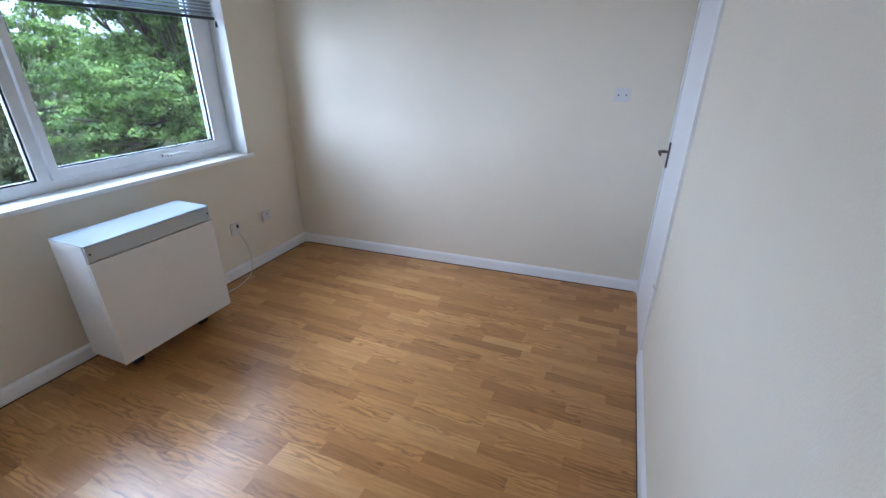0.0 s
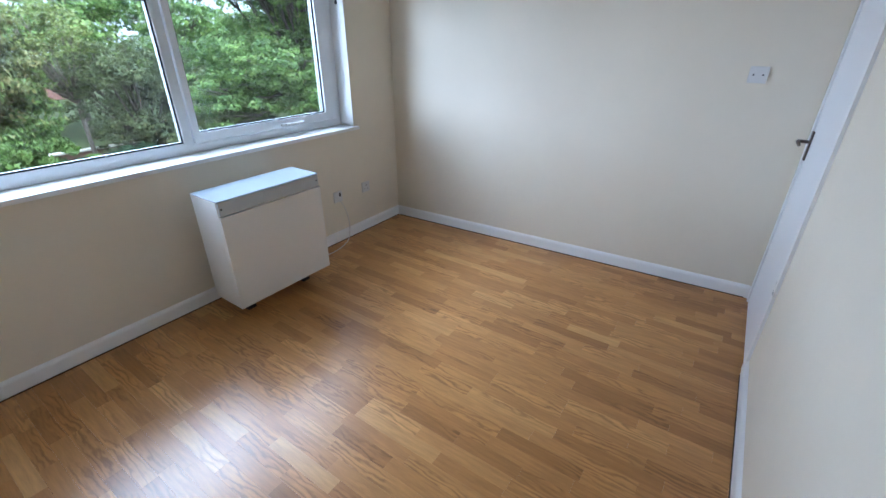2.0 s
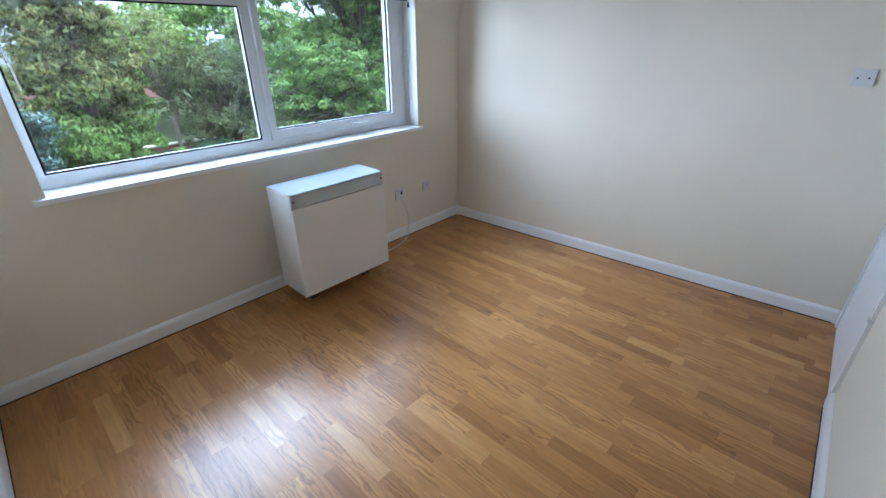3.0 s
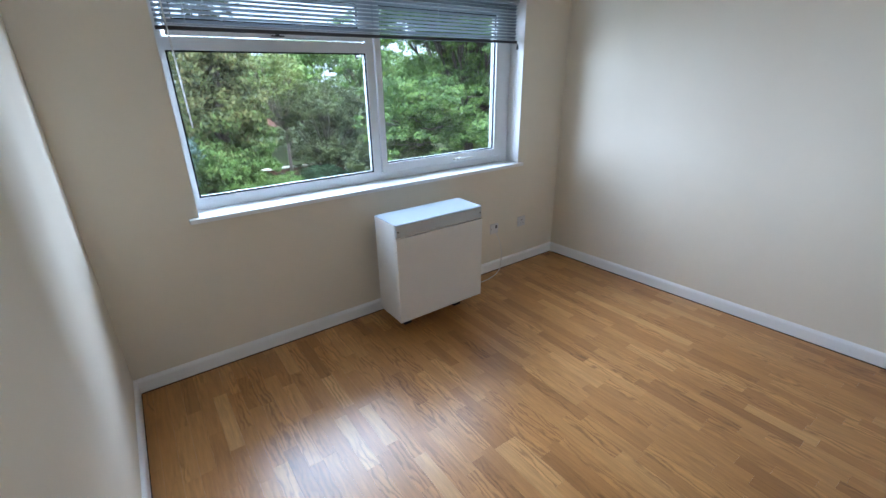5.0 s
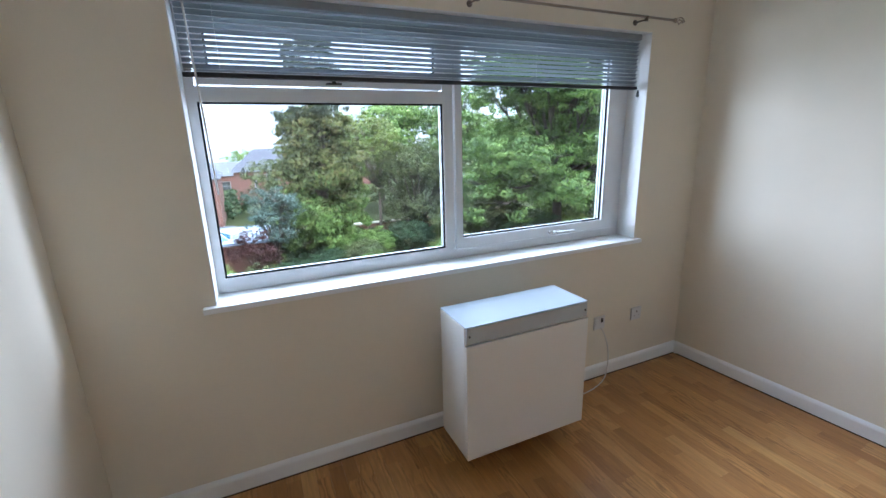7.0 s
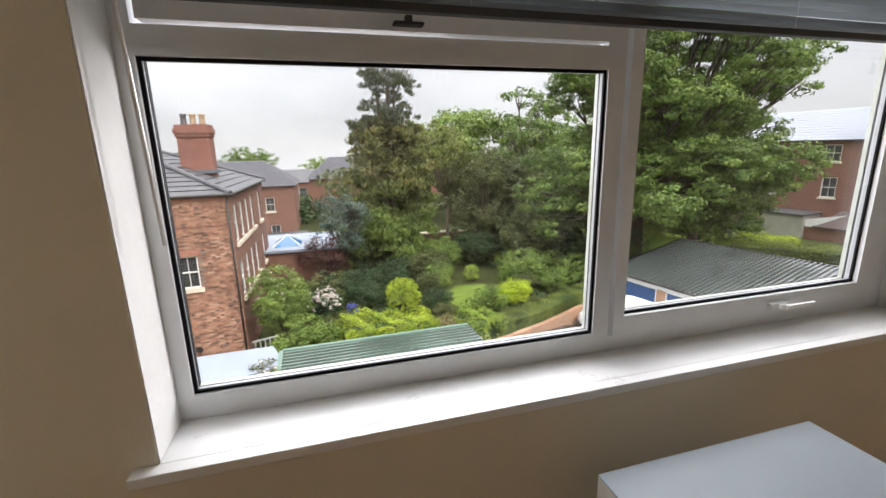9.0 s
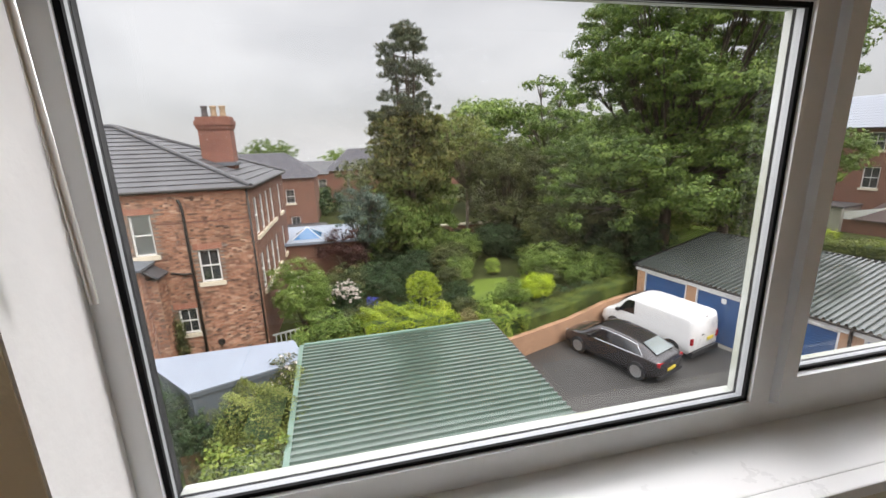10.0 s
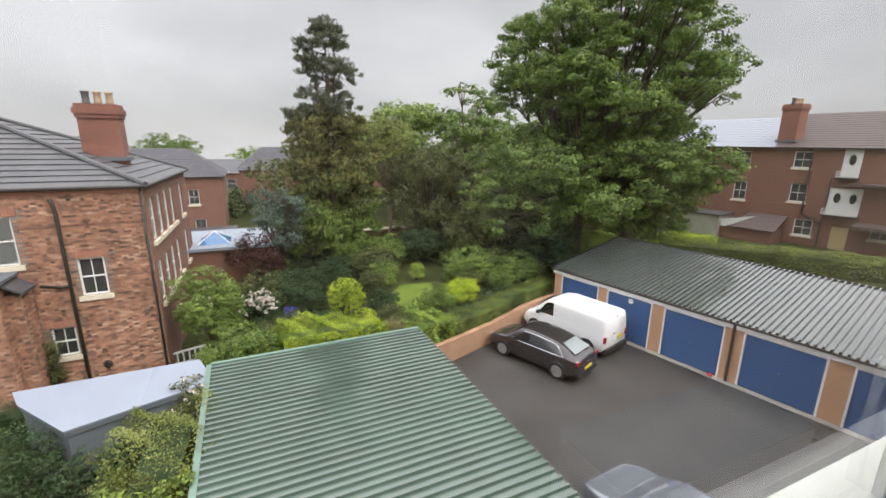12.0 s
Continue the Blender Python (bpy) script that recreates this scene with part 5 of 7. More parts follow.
# house beside the garden
A0, A1, A2 = (-12.0, 16.2), (-2.72, 17.0), (-2.58, 25.6)
GA = math.hypot(A1[0] - A0[0], A1[1] - A0[1])
house = thing("brick_house", "old red brick house with cream sills and hipped tiled roof", "house", (0, 0, 0))
EZ = 0.02
gw = [(GA - 4.06, -2.32, 0.68, 1.52, True), (GA - 2.06, -3.55, 0.72, 1.28, False), (GA - 3.06, -5.55, 0.64, 1.02, False)]
holes = [(u, u + w_, z, z + h_) for u, z, w_, h_, c_ in gw]
wall_part("wall", house, A0, A1, GZ - 0.3, EZ, holes, M["mortar"])
brick_skin(GA, GZ + 0.1, EZ - 0.14, [(a - 0.12, b + 0.12, c - 0.17, c + 0.01) for a, b, c, d in holes] + [(a, b, c, d + 0.01) for a, b, c, d in holes] + [(a - 0.16, b + 0.16, d, d + 0.24) for a, b, c, d in holes], house, A0, A1)
for u, z, w_, h_, c_ in gw:
    sash(house, A0, A1, u, z, w_, h_, curtain=c_, lintel=0.23, bars=(0 if c_ else 1, 1))
bm = bmesh.new()
n = int(GA / 0.16)
for i in range(n):
    box(bm, i * 0.16, i * 0.16 + 0.09, -0.075, -0.001, EZ - 0.13, EZ - 0.06)
box(bm, 0, GA, -0.045, -0.019, EZ - 0.22, EZ - 0.135)
d = part("dentil_course", bm, M["brick_lintel"], house, "dentil course of bricks under the eaves")
place(d, A0, A1)
b = part("string_course", boxes((0, GA - 4.2, -0.034, -0.019, -1.22, -1.14), (GA - 3.24, GA, -0.034, -0.019, -1.22, -1.14)), M["brick_side"], house, "dark stained brick band")
place(b, A0, A1)
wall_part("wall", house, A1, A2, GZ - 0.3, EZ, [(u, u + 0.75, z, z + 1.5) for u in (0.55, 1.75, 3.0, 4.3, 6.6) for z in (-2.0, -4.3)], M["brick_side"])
for u in (0.55, 1.75, 3.0, 4.3, 6.6):
    for z in (-2.0, -4.3):
        sash(house, A1, A2, u, z, 0.75, 1.5, proud=0.03)
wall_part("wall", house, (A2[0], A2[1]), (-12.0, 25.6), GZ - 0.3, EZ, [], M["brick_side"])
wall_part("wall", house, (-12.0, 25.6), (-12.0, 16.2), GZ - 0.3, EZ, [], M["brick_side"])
RT = 2.42
o = 0.14
tiled_slope("roof", house, (-12.5, 16.0, EZ), (A1[0] + o, A1[1] - o, EZ), (-8.35, 20.7, RT), (-12.5, 20.6, RT), 15, M["roof_tile"], label="dark grey concrete tiles in courses")
tiled_slope("roof", house, (A1[0] + o, A1[1] - o, EZ), (A2[0] + o, A2[1] + o, EZ), (-8.35, 20.7, RT), (-8.35, 20.7, RT), 15, M["roof_tile"])
tiled_slope("roof", house, (A2[0] + o, A2[1] + o, EZ), (-12.5, 25.8, EZ), (-12.5, 20.6, RT), (-8.35, 20.7, RT), 15, M["roof_tile"])
bm = bmesh.new()
tube(bm, [(-12.5, 20.6, RT + 0.04), (-8.35, 20.7, RT + 0.04), (A1[0] + o, A1[1] - o, EZ + 0.04)], 0.10, 8)
tube(bm, [(-8.35, 20.7, RT + 0.04), (A2[0] + o, A2[1] + o, EZ + 0.04)], 0.10, 8)
part("ridge_tile", bm, M["roof_tile"], house, "half-round ridge and hip tiles")
bm = bmesh.new()
tube(bm, [(A0[0], A0[1] - 0.18, EZ - 0.02), (A1[0] + 0.18, A1[1] - 0.18, EZ - 0.02), (A2[0] + 0.18, A2[1], EZ - 0.02)], 0.055, 8)
part("gutter", bm, M["iron"], house, "black iron gutter")


def at_gable(u, out=0.08):
    """A plan point u metres along the gable wall, out in front of it."""
    dx, dy = (A1[0] - A0[0]) / GA, (A1[1] - A0[1]) / GA
    return (A0[0] + dx * u + dy * out, A0[1] + dy * u - dx * out)


bm = bmesh.new()
px, py = at_gable(GA - 2.30, 0.10)
tube(bm, [(px - 0.1, py, -0.32), (px - 0.02, py, -0.5), (px, py, -0.8), (px, py, GZ)], 0.055, 8)
tube(bm, [(px, py, -3.1), (px - 0.2, py, -3.15), (px - 0.75, py, -3.05)], 0.045, 6)
part("soil_pipe", bm, M["iron"], house, "rusty iron soil pipe", smooth=True)
bm = bmesh.new()
px, py = at_gable(GA - 0.06, 0.09)
tube(bm, [(px, py, EZ - 0.05), (px, py, GZ)], 0.04, 8)
part("downpipe", bm, M["iron"], house, "black rainwater pipe at the corner", smooth=True)
bm = bmesh.new()
px, py = at_gable(GA - 1.75, 0.03)
disc_stack(bm, [(0.13, 0), (0.13, 0.05), (0.08, 0.06), (0.08, 0.02)], 14, pose(px, py, -6.08, 90))
part("vent_ring", bm, M["iron"], house, "round rusty wall vent")


def chimney(name, label, x, y, z0, z1, wx, wy, pots, mat_="chimney"):
    root = thing(name, label, "chimney", (x, y, z0))
    h = z1 - z0
    part("stack", boxes((-wx / 2, wx / 2, -wy / 2, wy / 2, -0.8, h - 0.5)), M[mat_], root)
    part("cap", boxes((-wx / 2 - 0.05, wx / 2 + 0.05, -wy / 2 - 0.05, wy / 2 + 0.05, h - 0.499, h - 0.36), (-wx / 2 - 0.09, wx / 2 + 0.09, -wy / 2 - 0.09, wy / 2 + 0.09, h - 0.359, h - 0.16), (-wx / 2 - 0.03, wx / 2 + 0.03, -wy / 2 - 0.03, wy / 2 + 0.03, h - 0.159, h)), M[mat_], root, "corbelled brick cap")
    for i in range(pots):
        bm = bmesh.new()
        px = (i - (pots - 1) / 2) * 0.36
        disc_stack(bm, [(0.14, 0.001), (0.125, 0.1), (0.115, 0.36), (0.145, 0.4), (0.14, 0.46), (0.10, 0.46), (0.09, 0.1)], 12, Matrix.Translation((px, 0, h)))
        part("pot", bm, M["clay_dark"] if i == 0 else M["clay"], root, "sooty clay pot" if i == 0 else "buff clay pot", smooth=True)
    bm = boxes((-wx / 2 - 0.1, wx / 2 + 0.1, -wy / 2 - 0.12, wy / 2 + 0.1, -0.25, -0.1))
    part("flashing", bm, M["lead"], root, "grey lead flashing")
    return root


chimney("chimney_stack", "red brick chimney with corbelled cap and clay pots", -4.35, 20.4, 0.95, 2.75, 1.25, 0.8, 3)
chimney("chimney_low", "stout red brick chimney rising at the eaves of the house", -9.75, 16.75, 0.15, 1.6, 0.7, 0.7, 0)
part("roof_vent", boxes((-8.1, -7.85, 18.7, 18.95, 1.30, 1.42)), M["white_paint"], house, "small grey roof vent")

# annexe in front of the gable
B0, B1, B2 = (-8.45, 15.4), (-6.3, 15.5), (-6.3, 16.65)
ann = thing("brick_annexe", "small single-storey brick annexe with a grey lead roof", "outbuilding", (0, 0, 0))
bw = math.hypot(B1[0] - B0[0], B1[1] - B0[1])
ah = [(bw - 1.30, bw - 0.83, -5.45, -4.12)]
wall_part("wall", ann, B0, B1, GZ - 0.2, -2.55, ah, M["mortar"], t=0.25)
brick_skin(bw, GZ + 0.1, -2.59, [(a, b, c, d) for a, b, c, d in ah] + [(ah[0][0] - .1, ah[0][1] + .1, -5.61, -5.45), (ah[0][0] - .16, ah[0][1] + .16, -4.12, -3.92)], ann, B0, B1)
sash(ann, B0, B1, ah[0][0], -5.45, 0.47, 1.33, bars=(0, 0), lintel=0.19)
b = part("vent_block", boxes((bw - 1.24, bw - 1.02, -0.035, -0.019, -3.74, -3.42)), M["stone"], ann, "small stone vent block")
place(b, B0, B1)
wall_part("wall", ann, B1, B2, GZ - 0.2, -2.55, [], M["mortar"], t=0.25)
brick_skin(1.15, GZ + 0.1, -2.59, [], ann, B1, B2)
wall_part("wall", ann, (B0[0], 16.5), B0, GZ - 0.2, -2.55, [], M["brick_side"], t=0.25)
bm = bmesh.new()
cx, cy = -7.4, 16.0
e = [(-8.62, 15.25), (-6.16, 15.35), (-6.16, 16.6), (-8.62, 16.35)]
lo = [bm.verts.new((*v, -2.58)) for v in e]
mid = [bm.verts.new((*v, -2.50)) for v in e]
inn = [bm.verts.new((cx + (v[0] - cx) * 0.45, cy + (v[1] - cy) * 0.40, -2.34)) for v in e]
top = [bm.verts.new((cx + (v[0] - cx) * 0.40, cy + (v[1] - cy) * 0.36, -2.18)) for v in e]
apex = bm.verts.new((cx, cy, -1.96))
for ra, rb in ((lo, mid), (mid, inn), (inn, top)):
    for i in range(4):
        bm.faces.new((ra[i], ra[(i + 1) % 4], rb[(i + 1) % 4], rb[i]))
for i in range(4):
    bm.faces.new((top[i], top[(i + 1) % 4], apex))
bm.faces.new(lo[::-1])
part("roof", bm, M["lead"], ann, "grey lead roof with a raised lantern")
porch = part("side_lean_to", boxes((-6.299, -5.95, 15.9, 16.62, GZ, -3.05)), M["mortar"], ann)
brick_skin(0.35, GZ + 0.1, -3.07, [], ann, (-6.299, 15.9), (-5.95, 15.9))
brick_skin(0.7, GZ + 0.1, -3.07, [], ann, (-5.95, 15.9), (-5.95, 16.6))
bm = bmesh.new()
vs = [bm.verts.new(v) for v in ((-6.28, 15.7, -2.62), (-5.8, 15.7, -2.92), (-5.8, 16.6, -2.92), (-6.28, 16.6, -2.62), (-6.28, 15.7, -2.7), (-5.8, 15.7, -3.0), (-5.8, 16.6, -3.0), (-6.28, 16.6, -2.7))]
for f in ((0, 1, 2, 3), (7, 6, 5, 4), (0, 4, 5, 1), (1, 5, 6, 2), (2, 6, 7, 3), (3, 7, 4, 0)):
    bm.faces.new([vs[i] for i in f])
part("side_roof", bm, M["roof_tile"], ann, "small dark slate lean-to roof")

# shed with the pale felt roof
shed = thing("garden_shed", "low garden shed with a pale blue-grey felt roof", "shed", (0, 0, 0))
bm = bmesh.new()
S = [(-3.35, 10.06), (-0.6, 11.05), (-1.1, 12.42), (-5.0, 12.3), (-4.65, 11.6)]
prism(bm, S, -4.44, -4.40)
part("roof", bm, M["felt"], shed, "pale blue-grey felt roof")
bm = bmesh.new()
c0 = Vector((-2.9, 11.4))
prism(bm, [tuple(c0 + (Vector(s) - c0) * 0.985) for s in S], -4.56, -4.4405)
part("fascia", bm, M["fascia"], shed, "dark grey fascia")
bm = bmesh.new()
prism(bm, [tuple(c0 + (Vector(s) - c0) * 0.94) for s in S], GZ, -4.5605)
part("walls", bm, M["fascia"], shed)

# flat-roofed extension with its lantern, and far garden walls
ext = thing("flat_extension", "brick extension with flat felt roof and blue roof lantern", "outbuilding", (0, 0, 0))
part("walls", boxes((-3.0, 1.6, 24.3, 29.2, GZ, -4.05)), M["brick_far"], ext)
part("roof", boxes((-3.15, 1.7, 24.15, 29.3, -4.049, -3.9)), M["felt"], ext, "pale felt flat roof")
bm = bmesh.new()
if True:
    b0 = [bm.verts.new(v) for v in ((-2.3, 25.0, -3.899), (-0.75, 25.0, -3.899), (-0.75, 26.8, -3.899), (-2.3, 26.8, -3.899))]
    t0 = [bm.verts.new(v) for v in ((-1.55, 25.7, -3.35), (-1.5, 25.7, -3.35), (-1.5, 26.1, -3.35), (-1.55, 26.1, -3.35))]
    for i in range(4):
        bm.faces.new((b0[i], b0[(i + 1) % 4], t0[(i + 1) % 4], t0[i]))
    bm.faces.new(t0)
part("roof_lantern", bm, M["skylight_blue"], ext, "blue glass roof lantern")
bm = bmesh.new()
for x, y in ((-2.3, 25.0), (-0.75, 25.0), (-0.75, 26.8), (-2.3, 26.8)):
    tube(bm, [(x, y, -3.88), (-1.525, 25.9, -3.33)], 0.03, 5)
part("lantern_bar", bm, M["white_paint"], ext, "white lantern glazing bars")
gw_ = thing("garden_wall_far", "old red garden wall with a pale coping behind the trees", "wall", (0, 0, 0))
part("masonry", boxes((0.5, 14, 30.0, 30.3, GZ, -4.75)), M["brick_far"], gw_)
part("coping", boxes((0.4, 14.1, 29.9, 30.4, -4.749, -4.65)), M["stone"], gw_, "pale coping")


def far_house(name, label, x0, x1, y0, y1, ez, rz_, mats, wins, ridge="x", base=-10.0, hip=0.0):
    """A plain brick house seen far off: x0..x1, y0..y1, eaves ez, ridge rz_; wins on its south face (u, z, w, h)."""
    root = thing(name, label, "house", (0, 0, 0))
    wall_part("wall", root, (x0, y0), (x1, y0), base, ez, [(u, u + w_, z, z + h_) for u, z, w_, h_ in wins], M[mats[0]])
    for a, b in (((x1, y0), (x1, y1)), ((x1, y1), (x0, y1)), ((x0, y1), (x0, y0))):
        wall_part("wall", root, a, b, base, ez, [], M[mats[0]])
    for u, z, w_, h_ in wins:
        sash(root, (x0, y0), (x1, y0), u, z, w_, h_)
    ym = (y0 + y1) / 2
    o = 0.25
    tiled_slope("roof", root, (x0 - o, y0 - o, ez), (x1 + o, y0 - o, ez), (x1 + o - hip, ym, rz_), (x0 - o + hip, ym, rz_), 10, M[mats[1]], 0.02)
    tiled_slope("roof", root, (x1 + o, y1 + o, ez), (x0 - o, y1 + o, ez), (x0 - o + hip, ym, rz_), (x1 + o - hip, ym, rz_), 4, M[mats[1]], 0.02)
    if hip:
        for xa, xb in ((x1 + o, x1 + o - hip), (x0 - o, x0 - o + hip)):
            tiled_slope("roof", root, (xa, y0 - o, ez), (xa, y1 + o, ez), (xb, ym, rz_), (xb, ym, rz_), 6, M[mats[1]], 0.02)
    else:
        bm = bmesh.new()
        for x in (x0, x1):
            v = [bm.verts.new(c) for c in ((x, y0, ez), (x, y1, ez), (x, ym, rz_ - 0.05))]
            bm.faces.new(v)
        part("gable", bm, M[mats[0]], root)
    return root


far_house("terrace_house", "red brick house with a blue-grey slate roof beyond the garden", -13.5, -1.9, 42.0, 50.0, -1.55, 0.75, ("brick_side", "slate"), [(8.95, -3.9, 0.8, 1.3), (9.2, -6.9, 0.85, 1.7), (5.9, -3.7, 0.7, 1.4)], hip=3.0)
part("rear_roof", boxes((-5.6, -1.0, 37.0, 41.9, -6.1, -5.9)), M["roof_tile"], thing("rear_lean_to", "low dark lean-to behind the terrace house", "outbuilding", (0, 0, 0)))
bpy.data.objects["rear_lean_to"].children[0].name = "roof"
part("walls", boxes((-5.5, -1.1, 37.1, 41.9, -10, -6.101)), M["brick_side"], bpy.data.objects["rear_lean_to"])
far_house("brick_villa", "orange-red brick villa with a dark slate roof in the distance", -0.9, 9.5, 58.0, 67.0, -2.0, 0.75, ("brick_far", "slate"), [(3.8, -3.95, 1.1, 1.7), (2.3, -4.2, 0.25, 2.0)], hip=3.0)
far_house("distant_house", "small distant house with a dark roof", -7.5, -0.5, 80.0, 88.0, -3.8, -1.6, ("brick_far", "roof_tile"), [(4.0, -6.3, 1.4, 1.6)], hip=0.0)
far_house("distant_house", "small distant house with a dark roof", 9.5, 24.0, 74.0, 82.0, -2.0, 0.8, ("brick_far", "slate"), [(6.0, -5.0, 1.2, 1.6)], hip=2.0)

# terrace at the back of the far gardens
P0, P1 = (37.2, 38.0), (46.5, -8.5)     # its face, seen from the court, runs from the far end to the near end
PL = math.hypot(P1[0] - P0[0], P1[1] - P0[1])


def uu(u):
    """Distance along the face from P0 for a place u metres beyond the reference corner."""
    return PL - (math.hypot(P1[0] - 41.5, P1[1] - 16.5) + u)


row = thing("rear_terrace", "three-storey red brick terrace with slate and brown tiled roofs", "house", (0, 0, 0))
wins = [(7.10, -0.15, 1.05, 1.30), (2.95, -0.05, 1.15, 1.25), (7.05, -3.0, 1.0, 1.6), (2.85, -2.75, 1.1, 1.45), (2.05, -5.4, 1.2, 1.3), (-2.4, -5.0, 1.1, 1.1), (12.3, -5.5, 1.15, 1.85), (16.5, -0.1, 1.0, 1.3), (-6.5, -0.1, 1.1, 1.3), (-6.5, -3.0, 1.1, 1.5), (11.2, -3.0, 0.9, 1.5)]
drs = [(0.05, -0.62, 1.05, 2.05), (-0.42, -3.45, 1.9, 2.0), (-0.12, -6.5, 1.0, 2.1)]
row_holes = [(uu(u + w_), uu(u), z, z + h_) for u, z, w_, h_ in wins + drs]
wall_part("wall", row, P0, P1, -8.5, 1.55, row_holes, M["brick_far"])
for u, z, w_, h_ in wins:
    sash(row, P0, P1, uu(u + w_), z, w_, h_, proud=0.03)


wall_part("wall", row, (P0[0] + 9.2, P0[1] + 1.85), P0, -8.5, 1.55, [], M["brick_far"], label="")


def row_part(name, bm, mat_, label=""):
    ob = part(name, bm, mat_, row, label)
    return place(ob, P0, P1)


for i, (u, z, w_, h_) in enumerate(drs):
    a = uu(u + w_)
    if i < 2:
        ob = row_part("door", boxes((a, a + w_, 0.05, 0.1, z, z + h_)), M["white_paint"], "white uPVC door with an oval pane")
        bm = bmesh.new()
        for c in ([0.5] if i == 0 else [0.27, 0.75]):
            disc_stack(bm, [(0.2, 0), (0.2, 0.012)], 16, Matrix.Translation((a + w_ * c, 0.04, z + h_ * 0.62)) @ Matrix.Rotation(radians(90), 4, "X") @ Matrix.Diagonal((1, 1.9, 1, 1)))
        g = part("door_pane", bm, M["car_glass"], ob, "dark oval door pane")
        box_ = boxes((a - 0.1, a + w_ + 0.1, -0.75, -0.001, z - 0.12, z - 0.02))
        row_part("balcony_floor", box_, M["iron"], "dark balcony floor")
        bm = bmesh.new()
        for x in np.linspace(a - 0.05, a + w_ + 0.05, 9 if i == 0 else 15):
            box(bm, x - 0.015, x + 0.015, -0.74, -0.71, z - 0.02, z + 0.42)
        for zz in (0.05, 0.23, 0.42):
            box(bm, a - 0.1, a + w_ + 0.1, -0.755, -0.70, z + zz, z + zz + 0.05)
        row_part("balcony_rail", bm, M["white_paint"], "white balcony rail")
    else:
        row_part("door", boxes((a, a + w_, 0.05, 0.1, z, z + h_)), M["door_tan"], "tan painted back door")
bm = bmesh.new()
tube(bm, [(uu(2.96), -0.1, 1.4), (uu(2.9), -0.1, -3.6), (uu(1.6), -0.1, -4.3), (uu(1.55), -0.1, -7)], 0.07, 6)
tube(bm, [(uu(1.4), -0.5, -0.7), (uu(1.5), -0.6, -6.5)], 0.06, 6)
row_part("downpipe", bm, M["iron"], "dark rainwater pipe")
bm = boxes((uu(0.2), uu(-5.5), -1.3, -0.01, -1.15, -1.0), (uu(-0.6), uu(-5.5), -2.4, -0.01, -4.05, -3.85))
row_part("stair_landing", bm, M["tile_brown"], "brown landing of the outside stair")
# roofs
bm_o = 0.3
dv = Vector((P1[0] - P0[0], P1[1] - P0[1], 0)).normalized()
nv = Vector((-dv.y, dv.x, 0))
def rp(u, back, z):
    v = Vector((P0[0], P0[1], 0)) + dv * uu(u) + nv * back
    return (v.x, v.y, z)
tiled_slope("roof", row, rp(21.5, -0.3, 1.52), rp(5.45, -0.3, 1.52), rp(5.45, 4.6, 4.1), rp(21.5, 4.6, 4.1), 12, M["slate_pale"], 0.015, "wet pale slate roof")
tiled_slope("roof", row, rp(5.449, -0.3, 1.52), rp(-24, -0.3, 1.52), rp(-24, 4.6, 4.35), rp(5.449, 4.6, 4.35), 16, M["tile_brown"], 0.03, "brown plain tile roof")
tiled_slope("roof", row, rp(-24, 9.5, 1.52), rp(21.5, 9.5, 1.52), rp(21.5, 4.6, 4.1), rp(-24, 4.6, 4.1), 3, M["tile_brown"], 0.01)
row_part("gutter", boxes((0, PL, -0.32, -0.2, 1.42, 1.52)), M["iron"], "dark gutter")
cp = rp(4.9, 0.9, 0)
ch = chimney("terrace_chimney", "broad red brick chimney between the slate and tiled roofs", cp[0], cp[1], 2.2, 4.9, 1.1, 1.3, 4)
# yard buildings behind the terrace
yard = thing("yard_store", "concrete and brick yard store with a dark tiled lean-to roof", "outbuilding", (0, 0, 0))
place(yard, P0, P1)
part("concrete_wall", boxes((uu(10.6), uu(7.7), -2.8, -0.02, -8, -4.35)), M["concrete"], yard, "grey board-marked concrete wall")
part("concrete_roof", boxes((uu(10.7), uu(7.6), -2.9, -0.02, -4.349, -4.2)), M["roof_tile"], yard, "dark flat roof")
part("brick_wall", boxes((uu(7.69), uu(3.9), -2.4, -0.02, -8, -5.15)), M["brick_far"], yard, "")
bm = bmesh.new()
vs = [bm.verts.new(v) for v in ((uu(7.69), -2.45, -5.149), (uu(7.2), -2.45, -5.149), (uu(5.2), -2.45, -4.0), (uu(7.69), -2.45, -4.6), (uu(7.69), -2.35, -5.149), (uu(7.2), -2.35, -5.149), (uu(5.2), -2.35, -4.0), (uu(7.69), -2.35, -4.6))]
for f in ((0, 1, 2, 3), (7, 6, 5, 4), (0, 4, 5, 1), (1, 5, 6, 2), (2, 6, 7, 3), (3, 7, 4, 0)):
    bm.faces.new([vs[i] for i in f])
part("white_board", bm, M["white_paint"], yard, "white painted boarding")
bm = bmesh.new()
vs = [bm.verts.new(v) for v in ((uu(7.1), -2.6, -5.14), (uu(3.7), -2.6, -5.14), (uu(3.7), -0.02, -4.1), (uu(6.4), -0.02, -4.1), (uu(7.1), -2.6, -5.04), (uu(3.7), -2.6, -5.04), (uu(3.7), -0.02, -4.0), (uu(6.4), -0.02, -4.0))]
for f in ((3, 2, 1, 0), (4, 5, 6, 7), (0, 1, 5, 4), (1, 2, 6, 5), (2, 3, 7, 6), (3, 0, 4, 7)):
    bm.faces.new([vs[i] for i in f])
part("lean_to_roof", bm, M["tile_brown"], yard, "dark brown tiled lean-to roof")


